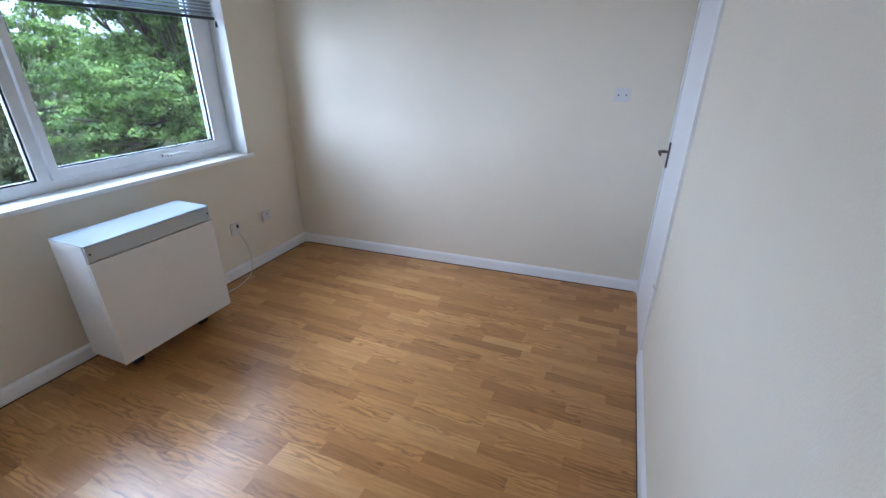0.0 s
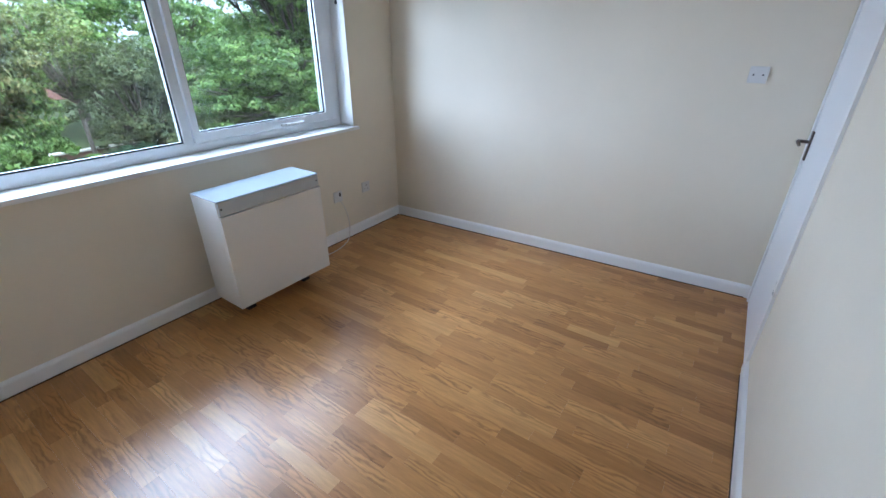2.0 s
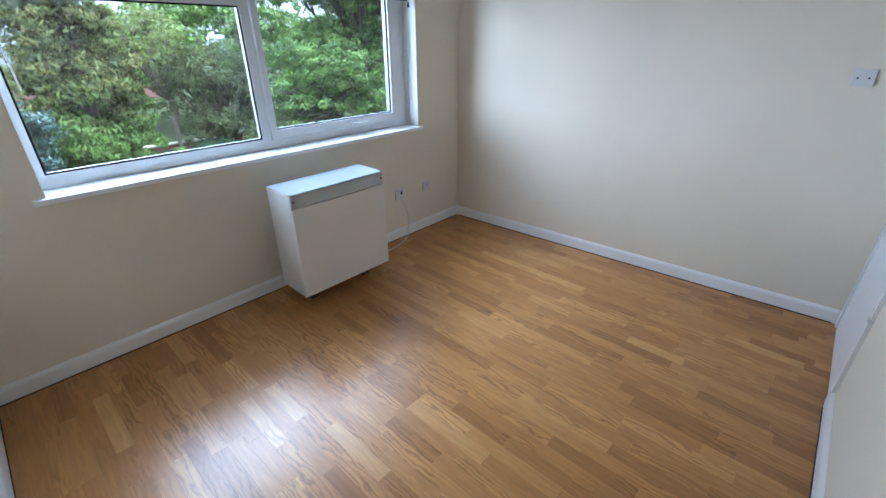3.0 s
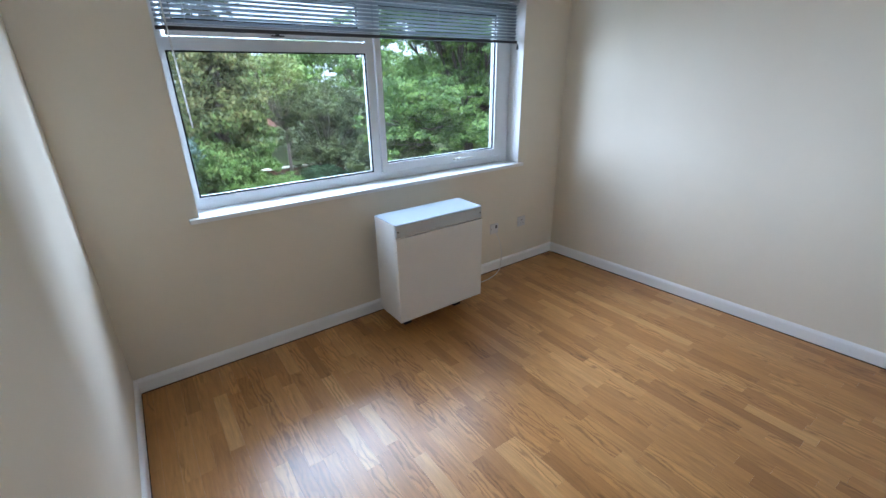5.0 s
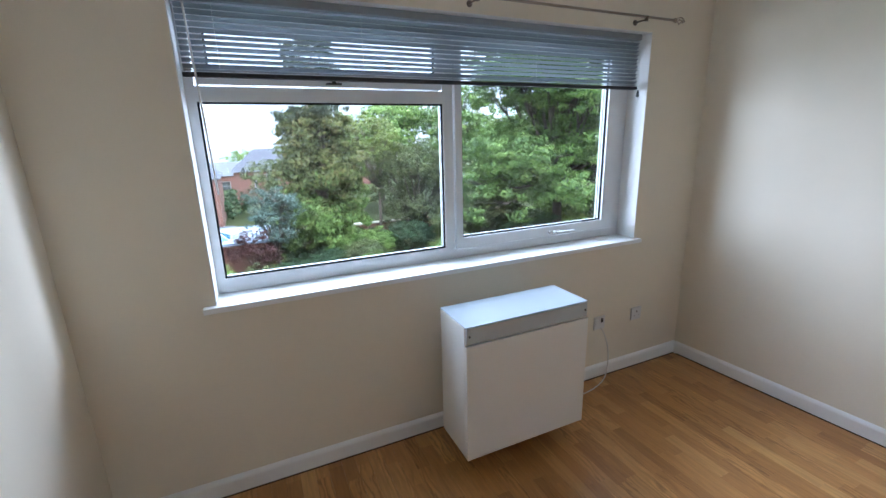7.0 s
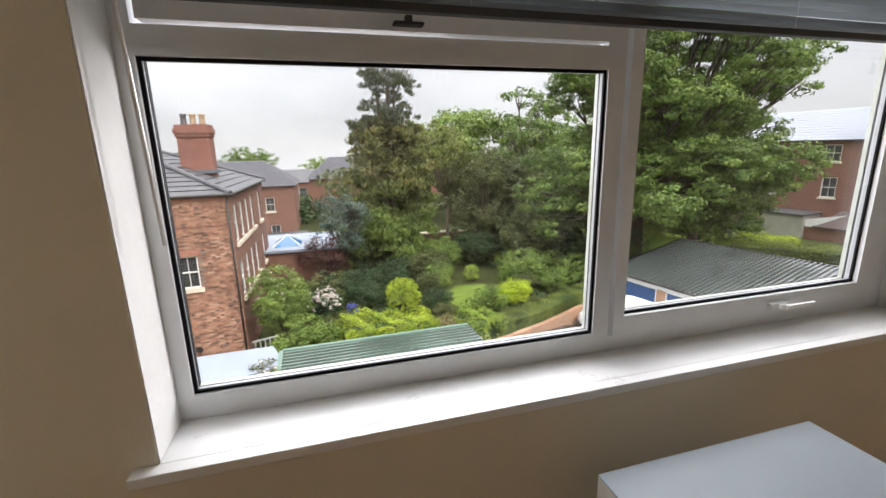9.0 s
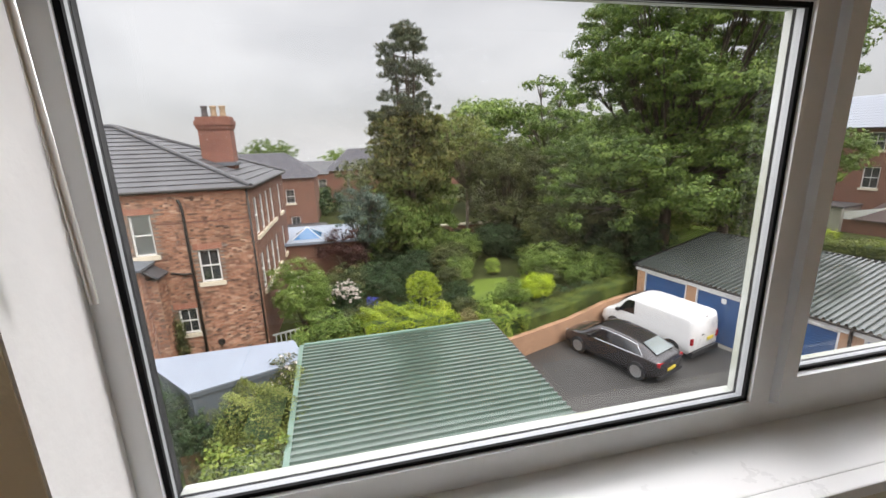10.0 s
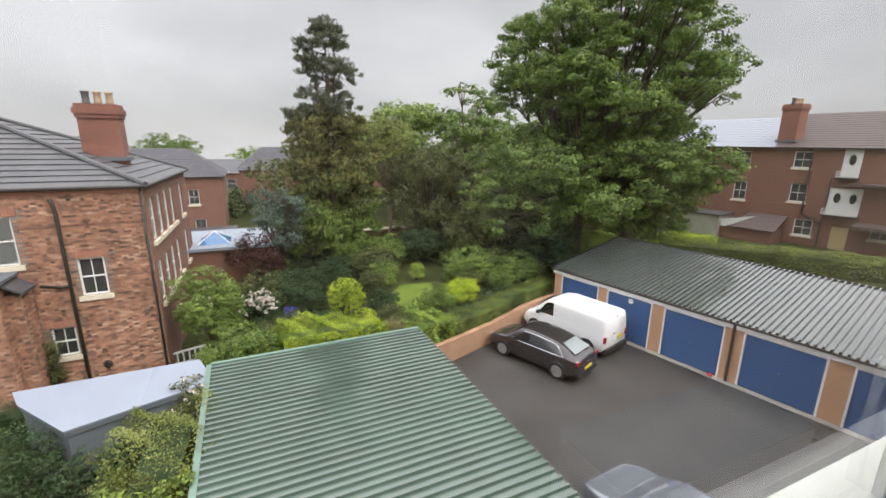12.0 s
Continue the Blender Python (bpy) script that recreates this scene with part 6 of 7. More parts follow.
# ---- vehicles ----
def loft(stations, half):
    """Body skin from cross-sections: stations (x, [(half width, z), ...]) from sill to roof centre; mirrored."""
    bm = bmesh.new()
    rings = []
    for x, sec in stations:
        r = [bm.verts.new((x, -w_, z)) for w_, z in sec] + [bm.verts.new((x, w_, z)) for w_, z in reversed(sec)]
        rings.append(r)
    for r, s in zip(rings, rings[1:]):
        for k in range(len(r) - 1):
            bm.faces.new((r[k], s[k], s[k + 1], r[k + 1]))
    bm.faces.new(rings[0])
    bm.faces.new(rings[-1][::-1])
    return bm


def lerp_tab(tab, x):
    xs = [t[0] for t in tab]
    return [float(np.interp(x, xs, [t[i] for t in tab])) for i in range(1, len(tab[0]))]


def car(name, label, at, rz, paint, table, length, wheels, wheel_r, windows, lamps, cat="car", rear_glass=None, screen=None, van=False, size=1.0):
    """table rows: x, sill half-width, belt half-width, roof half-width, sill z, belt z, roof z."""
    root = thing(name, label, cat, at, rz)
    root.scale = (size, size, size)
    st = []
    for x in np.linspace(table[0][0], table[-1][0], 45):
        sw, bw_, rw, sz, bz, rz_ = lerp_tab(table, x)
        sec = [(sw * 0.90, sz), (sw, sz + 0.08), (sw * 1.005, (sz + bz) / 2), (bw_, bz - 0.05), (bw_ * 0.985, bz)]
        for k in (0.25, 0.5, 0.75):
            sec.append((bw_ * 0.985 + (rw - bw_ * 0.985) * k + 0.02 * math.sin(k * 3.1), bz + (rz_ - bz) * k * 0.97))
        sec += [(rw, rz_ - (rz_ - bz) * 0.05), (rw * 0.86, rz_ - 0.008), (rw * 0.4, rz_ + 0.012), (0.001, rz_ + 0.016)]
        st.append((float(x), sec))
    part("body", loft(st, True), paint, root, smooth=True)
    def side(x, k, s, off=0.006):
        sw, bw_, rw, sz, bz, rz_ = lerp_tab(table, x)
        w_ = bw_ * 0.985 + (rw - bw_ * 0.985) * k + 0.02 * math.sin(k * 3.1)
        return Vector((x, s * (w_ + off), bz + (rz_ - bz) * k * 0.97 + off * 0.3))
    for s in (-1, 1):
        for x0, x1, x2, x3, lo, hi in windows:      # bottom front, bottom rear, top rear, top front
            bm = bmesh.new()
            n = 6
            bot = [bm.verts.new(side(x0 + (x1 - x0) * i / n, lo, s)) for i in range(n + 1)]
            mid = [bm.verts.new(side(((x0 + (x1 - x0) * i / n) + (x3 + (x2 - x3) * i / n)) / 2, (lo + hi) / 2, s)) for i in range(n + 1)]
            top_ = [bm.verts.new(side(x3 + (x2 - x3) * i / n, hi, s)) for i in range(n + 1)]
            for a, b in ((bot, mid), (mid, top_)):
                for i in range(n):
                    f = (a[i], a[i + 1], b[i + 1], b[i])
                    bm.faces.new(f if s < 0 else f[::-1])
            part("side_window", bm, M["car_glass"], root, "dark tinted side window", smooth=True)
        if not van:
            x0, x3 = windows[0][0], windows[0][3]
            x1, x2 = windows[-1][1], windows[-1][2]
            lo, hi = windows[0][4] - 0.05, windows[0][5] + 0.06
            pts = [side(x0, lo, s, 0.01)] + [side(x0 + (x1 - x0) * i / 8, lo, s, 0.01) for i in range(1, 9)] + [side(x2 + (x3 - x2) * i / 8, hi, s, 0.01) for i in range(9)] + [side(x0, lo, s, 0.01)]
            bm = bmesh.new()
            tube(bm, pts, 0.013, 5)
            part("window_trim", bm, M["chrome"], root, "bright chrome window trim")
        # mirror
        mx = windows[0][0] - 0.12
        c = side(mx, 0.12, s, 0.10)
        bm = bmesh.new()
        box(bm, c.x - 0.07, c.x + 0.06, c.y - 0.08, c.y + 0.08, c.z - 0.04, c.z + 0.10, bevel=0.02)
        part("mirror", bm, paint if not van else M["black"], root, "door mirror")
        for wx in wheels:
            y = s * (lerp_tab(table, wx)[0] - 0.085)
            wm = pose(wx, y, wheel_r, 90 if s < 0 else -90)
            bm = bmesh.new()
            disc_stack(bm, [(wheel_r * 0.7, -0.10), (wheel_r * 0.97, -0.095), (wheel_r, -0.05), (wheel_r, 0.06), (wheel_r * 0.96, 0.10), (wheel_r * 0.72, 0.105)], 28, wm)
            ty = part("tyre", bm, M["tyre"], root, "black tyre", smooth=True)
            bm = bmesh.new()
            disc_stack(bm, [(wheel_r * 0.70, 0.104), (wheel_r * 0.72, 0.112), (wheel_r * 0.66, 0.112), (wheel_r * 0.64, 0.1055)], 28, wm)
            for k in range(10):
                box(bm, -0.016, 0.016, wheel_r * 0.1, wheel_r * 0.68, 0.1056, 0.118, m=wm @ Matrix.Rotation(2 * math.pi * k / 10, 4, "Z"))
            disc_stack(bm, [(wheel_r * 0.16, 0.1056), (wheel_r * 0.14, 0.121)], 14, wm)
            part("rim", bm, M["alloy"] if not van else M["heater_grille"], ty, "silver spoked rim")
            bm = bmesh.new()
            ac = Vector((wx, s * (lerp_tab(table, wx)[0] * 1.005 + 0.002), wheel_r))
            pts = [(ac.x + math.cos(t) * (wheel_r + 0.045), ac.y, ac.z + math.sin(t) * (wheel_r + 0.045)) for t in np.linspace(-0.25, math.pi + 0.25, 15)]
            tube(bm, pts, 0.022, 6)
            part("wheel_arch", bm, M["black"] if van else paint, root, "wheel arch lip")
            # flat black disc on the flank paints the shaded wheel well
            bm = bmesh.new()
            disc_stack(bm, [(wheel_r + 0.04, 0.0), (wheel_r + 0.04, 0.004)], 26, pose(wx, s * (lerp_tab(table, wx)[0] * 1.005 - 0.001), wheel_r, 90 if s < 0 else -90))
            part("arch_shadow_liner", bm, M["black"], root, "black disc for the shade inside the wheel arch")
    for nm, b, mat_, lab in lamps:
        part(nm, boxes(b, bevel=0.008), mat_, root, lab)
    if screen:
        bm = bmesh.new()
        bm.faces.new([bm.verts.new(v) for v in screen])
        part("windscreen", bm, M["car_glass"], root, "dark glossy windscreen")
    if rear_glass:
        bm = bmesh.new()
        bm.faces.new([bm.verts.new(v) for v in rear_glass])
        part("rear_window", bm, M["car_glass_pale"], root, "hazy rear window")
    return root


# x forwards is the nose; the tail is at x = 0
hatch = [(-0.02, 0.70, 0.72, 0.50, 0.45, 0.86, 0.90), (0.12, 0.82, 0.82, 0.58, 0.32, 0.93, 1.02), (0.35, 0.88, 0.87, 0.62, 0.24, 0.96, 1.10), (0.6, 0.89, 0.88, 0.62, 0.23, 0.955, 1.24), (0.9, 0.90, 0.89, 0.62, 0.22, 0.95, 1.34), (1.3, 0.905, 0.90, 0.63, 0.20, 0.94, 1.425), (1.7, 0.905, 0.90, 0.64, 0.20, 0.94, 1.47), (2.3, 0.905, 0.90, 0.64, 0.20, 0.93, 1.49),
         (2.75, 0.90, 0.895, 0.63, 0.20, 0.92, 1.43), (3.0, 0.90, 0.89, 0.65, 0.20, 0.91, 1.31), (3.3, 0.90, 0.885, 0.70, 0.20, 0.90, 1.09), (3.5, 0.90, 0.88, 0.74, 0.20, 0.89, 0.96), (3.9, 0.88, 0.86, 0.74, 0.22, 0.82, 0.86), (4.25, 0.80, 0.76, 0.6, 0.26, 0.72, 0.75), (4.42, 0.62, 0.58, 0.4, 0.34, 0.60, 0.63)]
ca = math.degrees(math.atan2(13.9 - 11.35, 9.85 - 12.05 + 0.0))
car("hatchback", "dark bronze-grey hatchback with chrome window trim, parked by the white van", (11.40, 10.72, GZ + 0.02), 110.8, M["car_grey"], hatch, 4.42, (0.82, 3.48), 0.335,
    [(3.02, 2.05, 2.08, 2.55, 0.12, 0.80), (2.0, 1.05, 1.20, 2.0, 0.12, 0.80), (1.0, 0.62, 0.98, 1.14, 0.14, 0.70)],
    [("tail_lamp", (0.0, 0.16, -0.80, -0.46, 0.78, 0.92), M["red_lens"], "red tail lamp"), ("tail_lamp", (0.0, 0.16, 0.46, 0.80, 0.78, 0.92), M["red_lens"], "red tail lamp"),
     ("number_plate", (-0.045, -0.015, -0.26, 0.26, 0.50, 0.61), M["yellow_plate"], "yellow rear number plate"), ("rear_bumper", (-0.04, 0.1, -0.74, 0.74, 0.28, 0.42), M["black"], "black lower bumper"),
     ("head_lamp", (4.1, 4.3, -0.70, -0.50, 0.62, 0.72), M["clear_lens"], "clear head lamp"), ("head_lamp", (4.1, 4.3, 0.50, 0.70, 0.62, 0.72), M["clear_lens"], "clear head lamp"),
     ("badge", (-0.028, -0.02, -0.05, 0.05, 0.80, 0.88), M["chrome"], "small chrome badge")],
    rear_glass=[(0.27, -0.55, 1.125), (0.27, 0.55, 1.125), (0.86, 0.49, 1.378), (0.86, -0.49, 1.378)], size=0.94, screen=[(2.84, -0.52, 1.44), (2.84, 0.52, 1.44), (3.4, 0.62, 1.07), (3.4, -0.62, 1.07)])
vant = [(0.0, 0.84, 0.84, 0.70, 0.36, 1.0, 1.62), (0.05, 0.875, 0.875, 0.76, 0.30, 1.02, 1.76), (0.3, 0.885, 0.885, 0.78, 0.28, 1.02, 1.82), (2.4, 0.885, 0.885, 0.78, 0.26, 1.02, 1.86), (2.8, 0.885, 0.88, 0.76, 0.26, 1.02, 1.80), (3.15, 0.885, 0.87, 0.72, 0.26, 1.02, 1.52), (3.55, 0.87, 0.85, 0.70, 0.26, 1.0, 1.12), (3.95, 0.84, 0.80, 0.62, 0.28, 0.88, 0.94), (4.2, 0.72, 0.66, 0.45, 0.34, 0.68, 0.72)]
car("panel_van", "small white panel van parked in front of the blue garage doors", (13.75, 11.75, GZ + 0.02), 106.0, M["van_white"], vant, 4.2, (0.75, 3.4), 0.32,
    [(3.35, 2.45, 2.5, 2.95, 0.12, 0.82)],
    [("tail_lamp", (-0.03, 0.05, -0.86, -0.74, 0.72, 0.98), M["red_lens"], "red tail lamp"), ("tail_lamp", (-0.03, 0.05, 0.74, 0.86, 0.72, 0.98), M["red_lens"], "red tail lamp"),
     ("number_plate", (-0.04, -0.01, -0.55, -0.15, 0.70, 0.84), M["yellow_plate"], "yellow rear number plate"), ("rear_bumper", (-0.10, 0.12, -0.84, 0.84, 0.26, 0.46), M["black"], "grey plastic rear bumper"),
     ("door_handle", (-0.03, 0.0, 0.08, 0.2, 0.98, 1.02), M["black"], "black door handle"), ("slide_rail", (0.4, 1.9, -0.896, -0.882, 1.04, 1.06), M["black"], "dark slide-door rail"), ("door_handle", (2.3, 2.42, -0.90, -0.88, 0.98, 1.01), M["black"], "black door handle"),
     ("high_stop_lamp", (-0.0, 0.05, -0.05, 0.05, 1.70, 1.73), M["black"], "dark high-level lamp")], cat="van", van=True, screen=[(2.9, -0.66, 1.79), (2.9, 0.66, 1.79), (3.5, 0.68, 1.215), (3.5, -0.68, 1.215)])
car("parked_car", "silver blue-grey car parked below beside the near garages", (8.3, 2.0, GZ + 0.02), 95.0, M["car_blue"], hatch, 4.42, (0.82, 3.48), 0.335,
    [(3.02, 2.05, 2.08, 2.55, 0.12, 0.80), (2.0, 1.05, 1.20, 2.0, 0.12, 0.80), (1.0, 0.62, 0.98, 1.14, 0.14, 0.70)],
    [("tail_lamp", (0.0, 0.16, -0.80, -0.46, 0.78, 0.92), M["red_lens"], "red tail lamp"), ("tail_lamp", (0.0, 0.16, 0.46, 0.80, 0.78, 0.92), M["red_lens"], "red tail lamp")])

# ---- planting ----
F = 24.8
fir = thing("conifer", "tall ragged conifer with several bare upper stems, browning lower sprays", "tree", (4.98, 27.0, TZ))
bm = bmesh.new()
for i in range(5):
    a = i * 1.26
    tube(bm, [(0.12 * math.cos(a), 0.12 * math.sin(a), -0.2), (0.25 * math.cos(a), 0.25 * math.sin(a), 3.0), (0.5 * math.cos(a), 0.3 * math.sin(a), 9.5), (0.7 * math.cos(a), 0.4 * math.sin(a), 13.6 - 0.3 * i)], [0.22, 0.16, 0.085, 0.03], 7)
for i in range(70):
    z = 8.3 + 5.4 * i / 70
    a = i * 2.4
    L = 1.15 - 0.5 * (z - 8) / 7
    tube(bm, [(0.4 * math.cos(a * 1.3), 0.2 * math.sin(a), z), (L * math.cos(a), L * math.sin(a), z + 0.1), (1.5 * L * math.cos(a), 1.5 * L * math.sin(a), z - 0.25)], [0.025, 0.015, 0.005], 4)
part("trunk", bm, M["bark"], fir, "several slender upright stems")
blobs = []
for i in range(165):
    t = rng.random() ** 1.1
    z = 1.7 + t * 8.0
    rad = np.interp(z, [1.5, 3, 5.5, 8, 10], [2.1, 2.6, 2.35, 1.85, 1.5])
    a = rng.uniform(0, 2 * math.pi)
    r = rad * rng.uniform(0.55, 1.0)
    blobs.append((r * math.cos(a), r * math.sin(a), z, 0.85, 0.85, 0.38))
p, n = clump_points(blobs, 1.5, 34, 0.36, inner=0.1)
p[:, 2] -= 0.30 * np.hypot(p[:, 0], p[:, 1])
cut = p[:, 2] + rng.uniform(-1.6, 1.6, len(p)) < 4.6
leaf_mesh("crown", p[cut], n[cut], 0.30, 0.11, M["leaf_fir_green"], fir, droop=0.5, label="fresh green lower sprays")
leaf_mesh("crown", p[~cut], n[~cut], 0.30, 0.11, M["leaf_fir"], fir, droop=0.5, label="olive and browning sprays")
blobs = []
for i in range(74):
    z = 9.0 + rng.random() * 5.1
    rad = np.interp(z, [9, 12, 13.6, 14.4], [2.0, 1.6, 1.0, 0.35])
    a = rng.uniform(0, 2 * math.pi)
    r = rad * rng.uniform(0.6, 1.1)
    blobs.append((r * math.cos(a), r * math.sin(a), z, 0.5, 0.5, 0.22))
blobs += [(0.1, 0, 14.3, 0.5, 0.45, 0.4), (-0.35, 0, 14.0, 0.5, 0.45, 0.35)]
p, n = clump_points(blobs, 0.85, 24, 0.25, inner=0.3)
leaf_mesh("thin_crown", p, n, 0.26, 0.07, M["leaf_fir_dark"], fir, droop=0.55, label="thin sparse sprays at the top")


def crown(n, cx, cy, cz, rx, ry, rz, size, seed, low=-0.5):
    """Uneven lobes spread over an egg-shaped crown."""
    r = np.random.default_rng(seed)
    out = []
    for i in range(n):
        while True:
            d = r.normal(size=3)
            d /= np.linalg.norm(d)
            if d[2] > low:
                break
        k = r.uniform(0.55, 0.92)
        s = size * r.uniform(0.7, 1.3)
        out.append((cx + d[0] * rx * k, cy + d[1] * ry * k, cz + d[2] * rz * k, s, s, s * 0.6))
    return out


tree("sycamore", "large spreading sycamore behind the garages, in full dark green leaf", (20.6, 22.3, TZ), 0.40, 5.0, crown(46, 0.3, 0, 5.6, 8.6, 7.6, 2.9, 1.75, 3, -0.7) + crown(84, 1.6, 0, 12.0, 7.4, 7.0, 6.6, 1.6, 4, -0.9) + [(-6.5, -2.5, 3.6, 1.9, 1.9, 1.2), (-7.4, -1.0, 4.9, 1.8, 1.8, 1.1), (4.0, -3.0, 3.5, 2.0, 2.0, 1.3), (2.6, -2.4, 2.9, 1.5, 1.5, 1.0)], M["leaf_sycamore"], leaf=0.165, clump=0.46, per=72, dens=1.05)
tree("maple", "broad dark tree with low hanging boughs over the garage roof", (26.6, 23.6, TZ), 0.36, 4.0, crown(24, -1.0, 0, 6.2, 5.2, 5.2, 5.0, 1.8, 5, -0.8) + [(-5.2, -3.4, 3.6, 1.7, 1.7, 1.1), (-4.2, -4.4, 2.9, 1.5, 1.5, 1.0)], M["leaf_sycamore"], leaf=0.27, clump=0.6, per=30, dens=0.9)
tree("lime_tree", "tall thin-crowned tree at the back of the garden", (21.0, 40.0, TZ), 0.3, 6.0, crown(16, 0, 0, 8.6, 4.6, 4.5, 6.2, 1.7, 8), M["leaf_sycamore"], leaf=0.3, clump=0.55, per=22, dens=0.8)
tree("ash_tree", "pale green tree beyond the conifer", (13.5, 42.0, TZ), 0.28, 4.0, crown(20, 0, 0, 6.3, 6.6, 5.0, 4.6, 2.0, 9), M["leaf_light"], leaf=0.3, clump=0.6, per=24, dens=0.8)
tree("birch_tree", "light olive-green tree with thin pale stems", (9.6, 29.5, TZ), 0.14, 4.5, crown(17, -0.3, 0, 6.2, 2.3, 2.2, 3.6, 1.2, 11), M["leaf_birch"], leaf=0.18, clump=0.36, per=26, dens=1.6, bark="bark_pale")
tree("yew_mass", "rounded olive-green evergreen beside the conifer", (12.6, 28.8, TZ), 0.25, 1.6, crown(24, 0, 0, 3.7, 3.5, 3.2, 3.7, 1.4, 13, -0.8), M["leaf_olive"], leaf=0.16, clump=0.38, per=30, dens=1.7)
tree("holly_tree", "small blue-grey tree in front of the conifer", (1.75, 24.3, TZ), 0.12, 1.8, crown(20, 0, 0, 3.5, 1.35, 1.3, 1.9, 0.7, 15, -0.8), M["leaf_grey"], leaf=0.13, clump=0.28, per=28, dens=2.4)
tree("laurel", "large glossy green shrub behind the court wall", (14.5, 22.3, TZ), 0.12, 1.0, crown(26, 0, 0, 2.2, 3.6, 2.6, 2.2, 1.1, 17, -0.6), M["leaf_olive"], leaf=0.15, clump=0.3, per=28, dens=2.2)
tree("laurel_dark", "dark dense evergreen shrub by the end garage", (16.6, 20.6, TZ), 0.12, 1.0, crown(16, 0, 0, 1.8, 2.3, 2.0, 1.8, 0.95, 19, -0.6), M["leaf_dark"], leaf=0.13, clump=0.3, per=28, dens=2.2)
tree("purple_shrub", "dark purple-leaved shrub beside the brick extension", (0.5, 23.6, TZ), 0.08, 0.8, crown(12, 0, 0, 1.5, 1.5, 1.1, 1.4, 0.7, 21, -0.6), M["leaf_red"], leaf=0.11, clump=0.25, per=26, dens=2.8)
for i, (x, y, h, rr, mt) in enumerate([(-30, 110, 9, 6, "leaf_olive"), (-18, 130, 10, 7, "leaf_sycamore"), (-62, 120, 13, 8, "leaf_light"), (-7, 72, 5.0, 3.5, "leaf_olive"), (2, 96, 7, 5, "leaf_light"), (40, 62, 12, 6, "leaf_sycamore"), (31, 58, 12.5, 5, "leaf_light"), (30, 33, 6, 4, "leaf_light"), (24, 34, 3.8, 2.6, "leaf_olive"), (48, 52, 12, 6, "leaf_sycamore"), (16, 50, 10, 5, "leaf_sycamore"), (6, 46, 8.5, 4.5, "leaf_olive"), (24, 48, 11, 5, "leaf_olive"), (33, 43, 10, 4.5, "leaf_sycamore"), (11, 60, 12, 6, "leaf_light"), (21, 30.5, 5.0, 3.0, "leaf_dark"), (16.5, 32, 6.0, 3.4, "leaf_olive"), (-1.6, 50, 4.2, 2.4, "leaf_dark"), (-47, 62, 8.6, 3.4, "leaf_olive")]):
    tree("distant_tree", "distant garden tree in full leaf", (x, y, -8 if y > 45 else TZ), 0.25, h * 0.4, crown(12, 0, 0, h * 0.68, rr, rr, h * 0.45, rr * 0.42, 30 + i), M[mt], leaf=0.34, clump=0.6, per=18, dens=0.5, limbs=False)

hedge("court_hedge", "clipped mixed hedge above the orange court wall", [(7.3, 14.5), (9.8, 15.35), (12.2, 16.6), (14.6, 17.5)], 0.9, TZ - 0.15, TZ + 0.72, M["leaf_box"], wave=0.08, leaf=0.045, per_m2=800)
hedge("mixed_hedge", "cream and green variegated end of the hedge above the court", [(5.9, 14.25), (7.4, 14.6)], 1.1, TZ - 0.35, TZ + 1.0, M["leaf_varieg"], wave=0.22, leaf=0.06, per_m2=600)
hedge("golden_hedge", "bright yellow-green hedge behind the near garages", [(1.1, 14.4), (4.6, 14.7)], 1.7, TZ, TZ + 1.3, M["leaf_lime"], wave=0.22, leaf=0.07, per_m2=620)
hedge("side_hedge", "tall bright laurel hedge along the near garage wall", [(-1.5, 3.6), (-1.5, 7.6)], 1.6, GZ, GZ + 2.5, M["leaf_hedge"], wave=0.24, leaf=0.10, per_m2=420)
hedge("spiraea_hedge", "loose olive-yellow shrub bank along the near garage wall", [(-1.5, 7.7), (-1.4, 10.4)], 1.6, GZ, GZ + 2.65, M["leaf_birch"], wave=0.32, leaf=0.055, per_m2=800)
hedge("far_hedge", "long green hedge in front of the terrace yards", [(26.8, 20.6), (31.7, 15.7), (34.3, 11.4), (37.5, 4.0)], 1.5, TZ, TZ + 1.25, M["leaf_box"], wave=0.16, leaf=0.12, per_m2=190)
hedge("yard_hedge", "yellow-green border hedge by the terrace", [(31.0, 30.0), (33.0, 21.0)], 1.6, TZ, TZ + 0.75, M["leaf_lime"], wave=0.2, leaf=0.12, per_m2=150)

for x, y, r, k in ((5.9, 20.6, 0.75, "leaf_olive"), (6.9, 22.2, 0.85, "leaf_light"), (2.6, 19.3, 0.8, "leaf_dark"), (5.7, 17.9, 0.7, "leaf_dark"), (3.0, 16.3, 0.6, "leaf_dark"), (5.6, 16.4, 0.6, "leaf_olive"),
                   (4.3, 21.2, 0.9, "leaf_dark"), (1.2, 20.6, 0.95, "leaf_dark"), (10.7, 18.9, 0.7, "leaf_olive"), (12.4, 18.6, 0.8, "leaf_light")):
    bush("border_shrub", {"leaf_olive": "loose olive-green border shrub", "leaf_light": "pale green leafy border shrub", "leaf_dark": "dark green border shrub", "leaf_hedge": "yellow-green border shrub"}[k] + " in the near bed", (x, y, TZ), (r, r * 0.9, r * 0.85), M[k], leaf=0.075, clump=0.17)

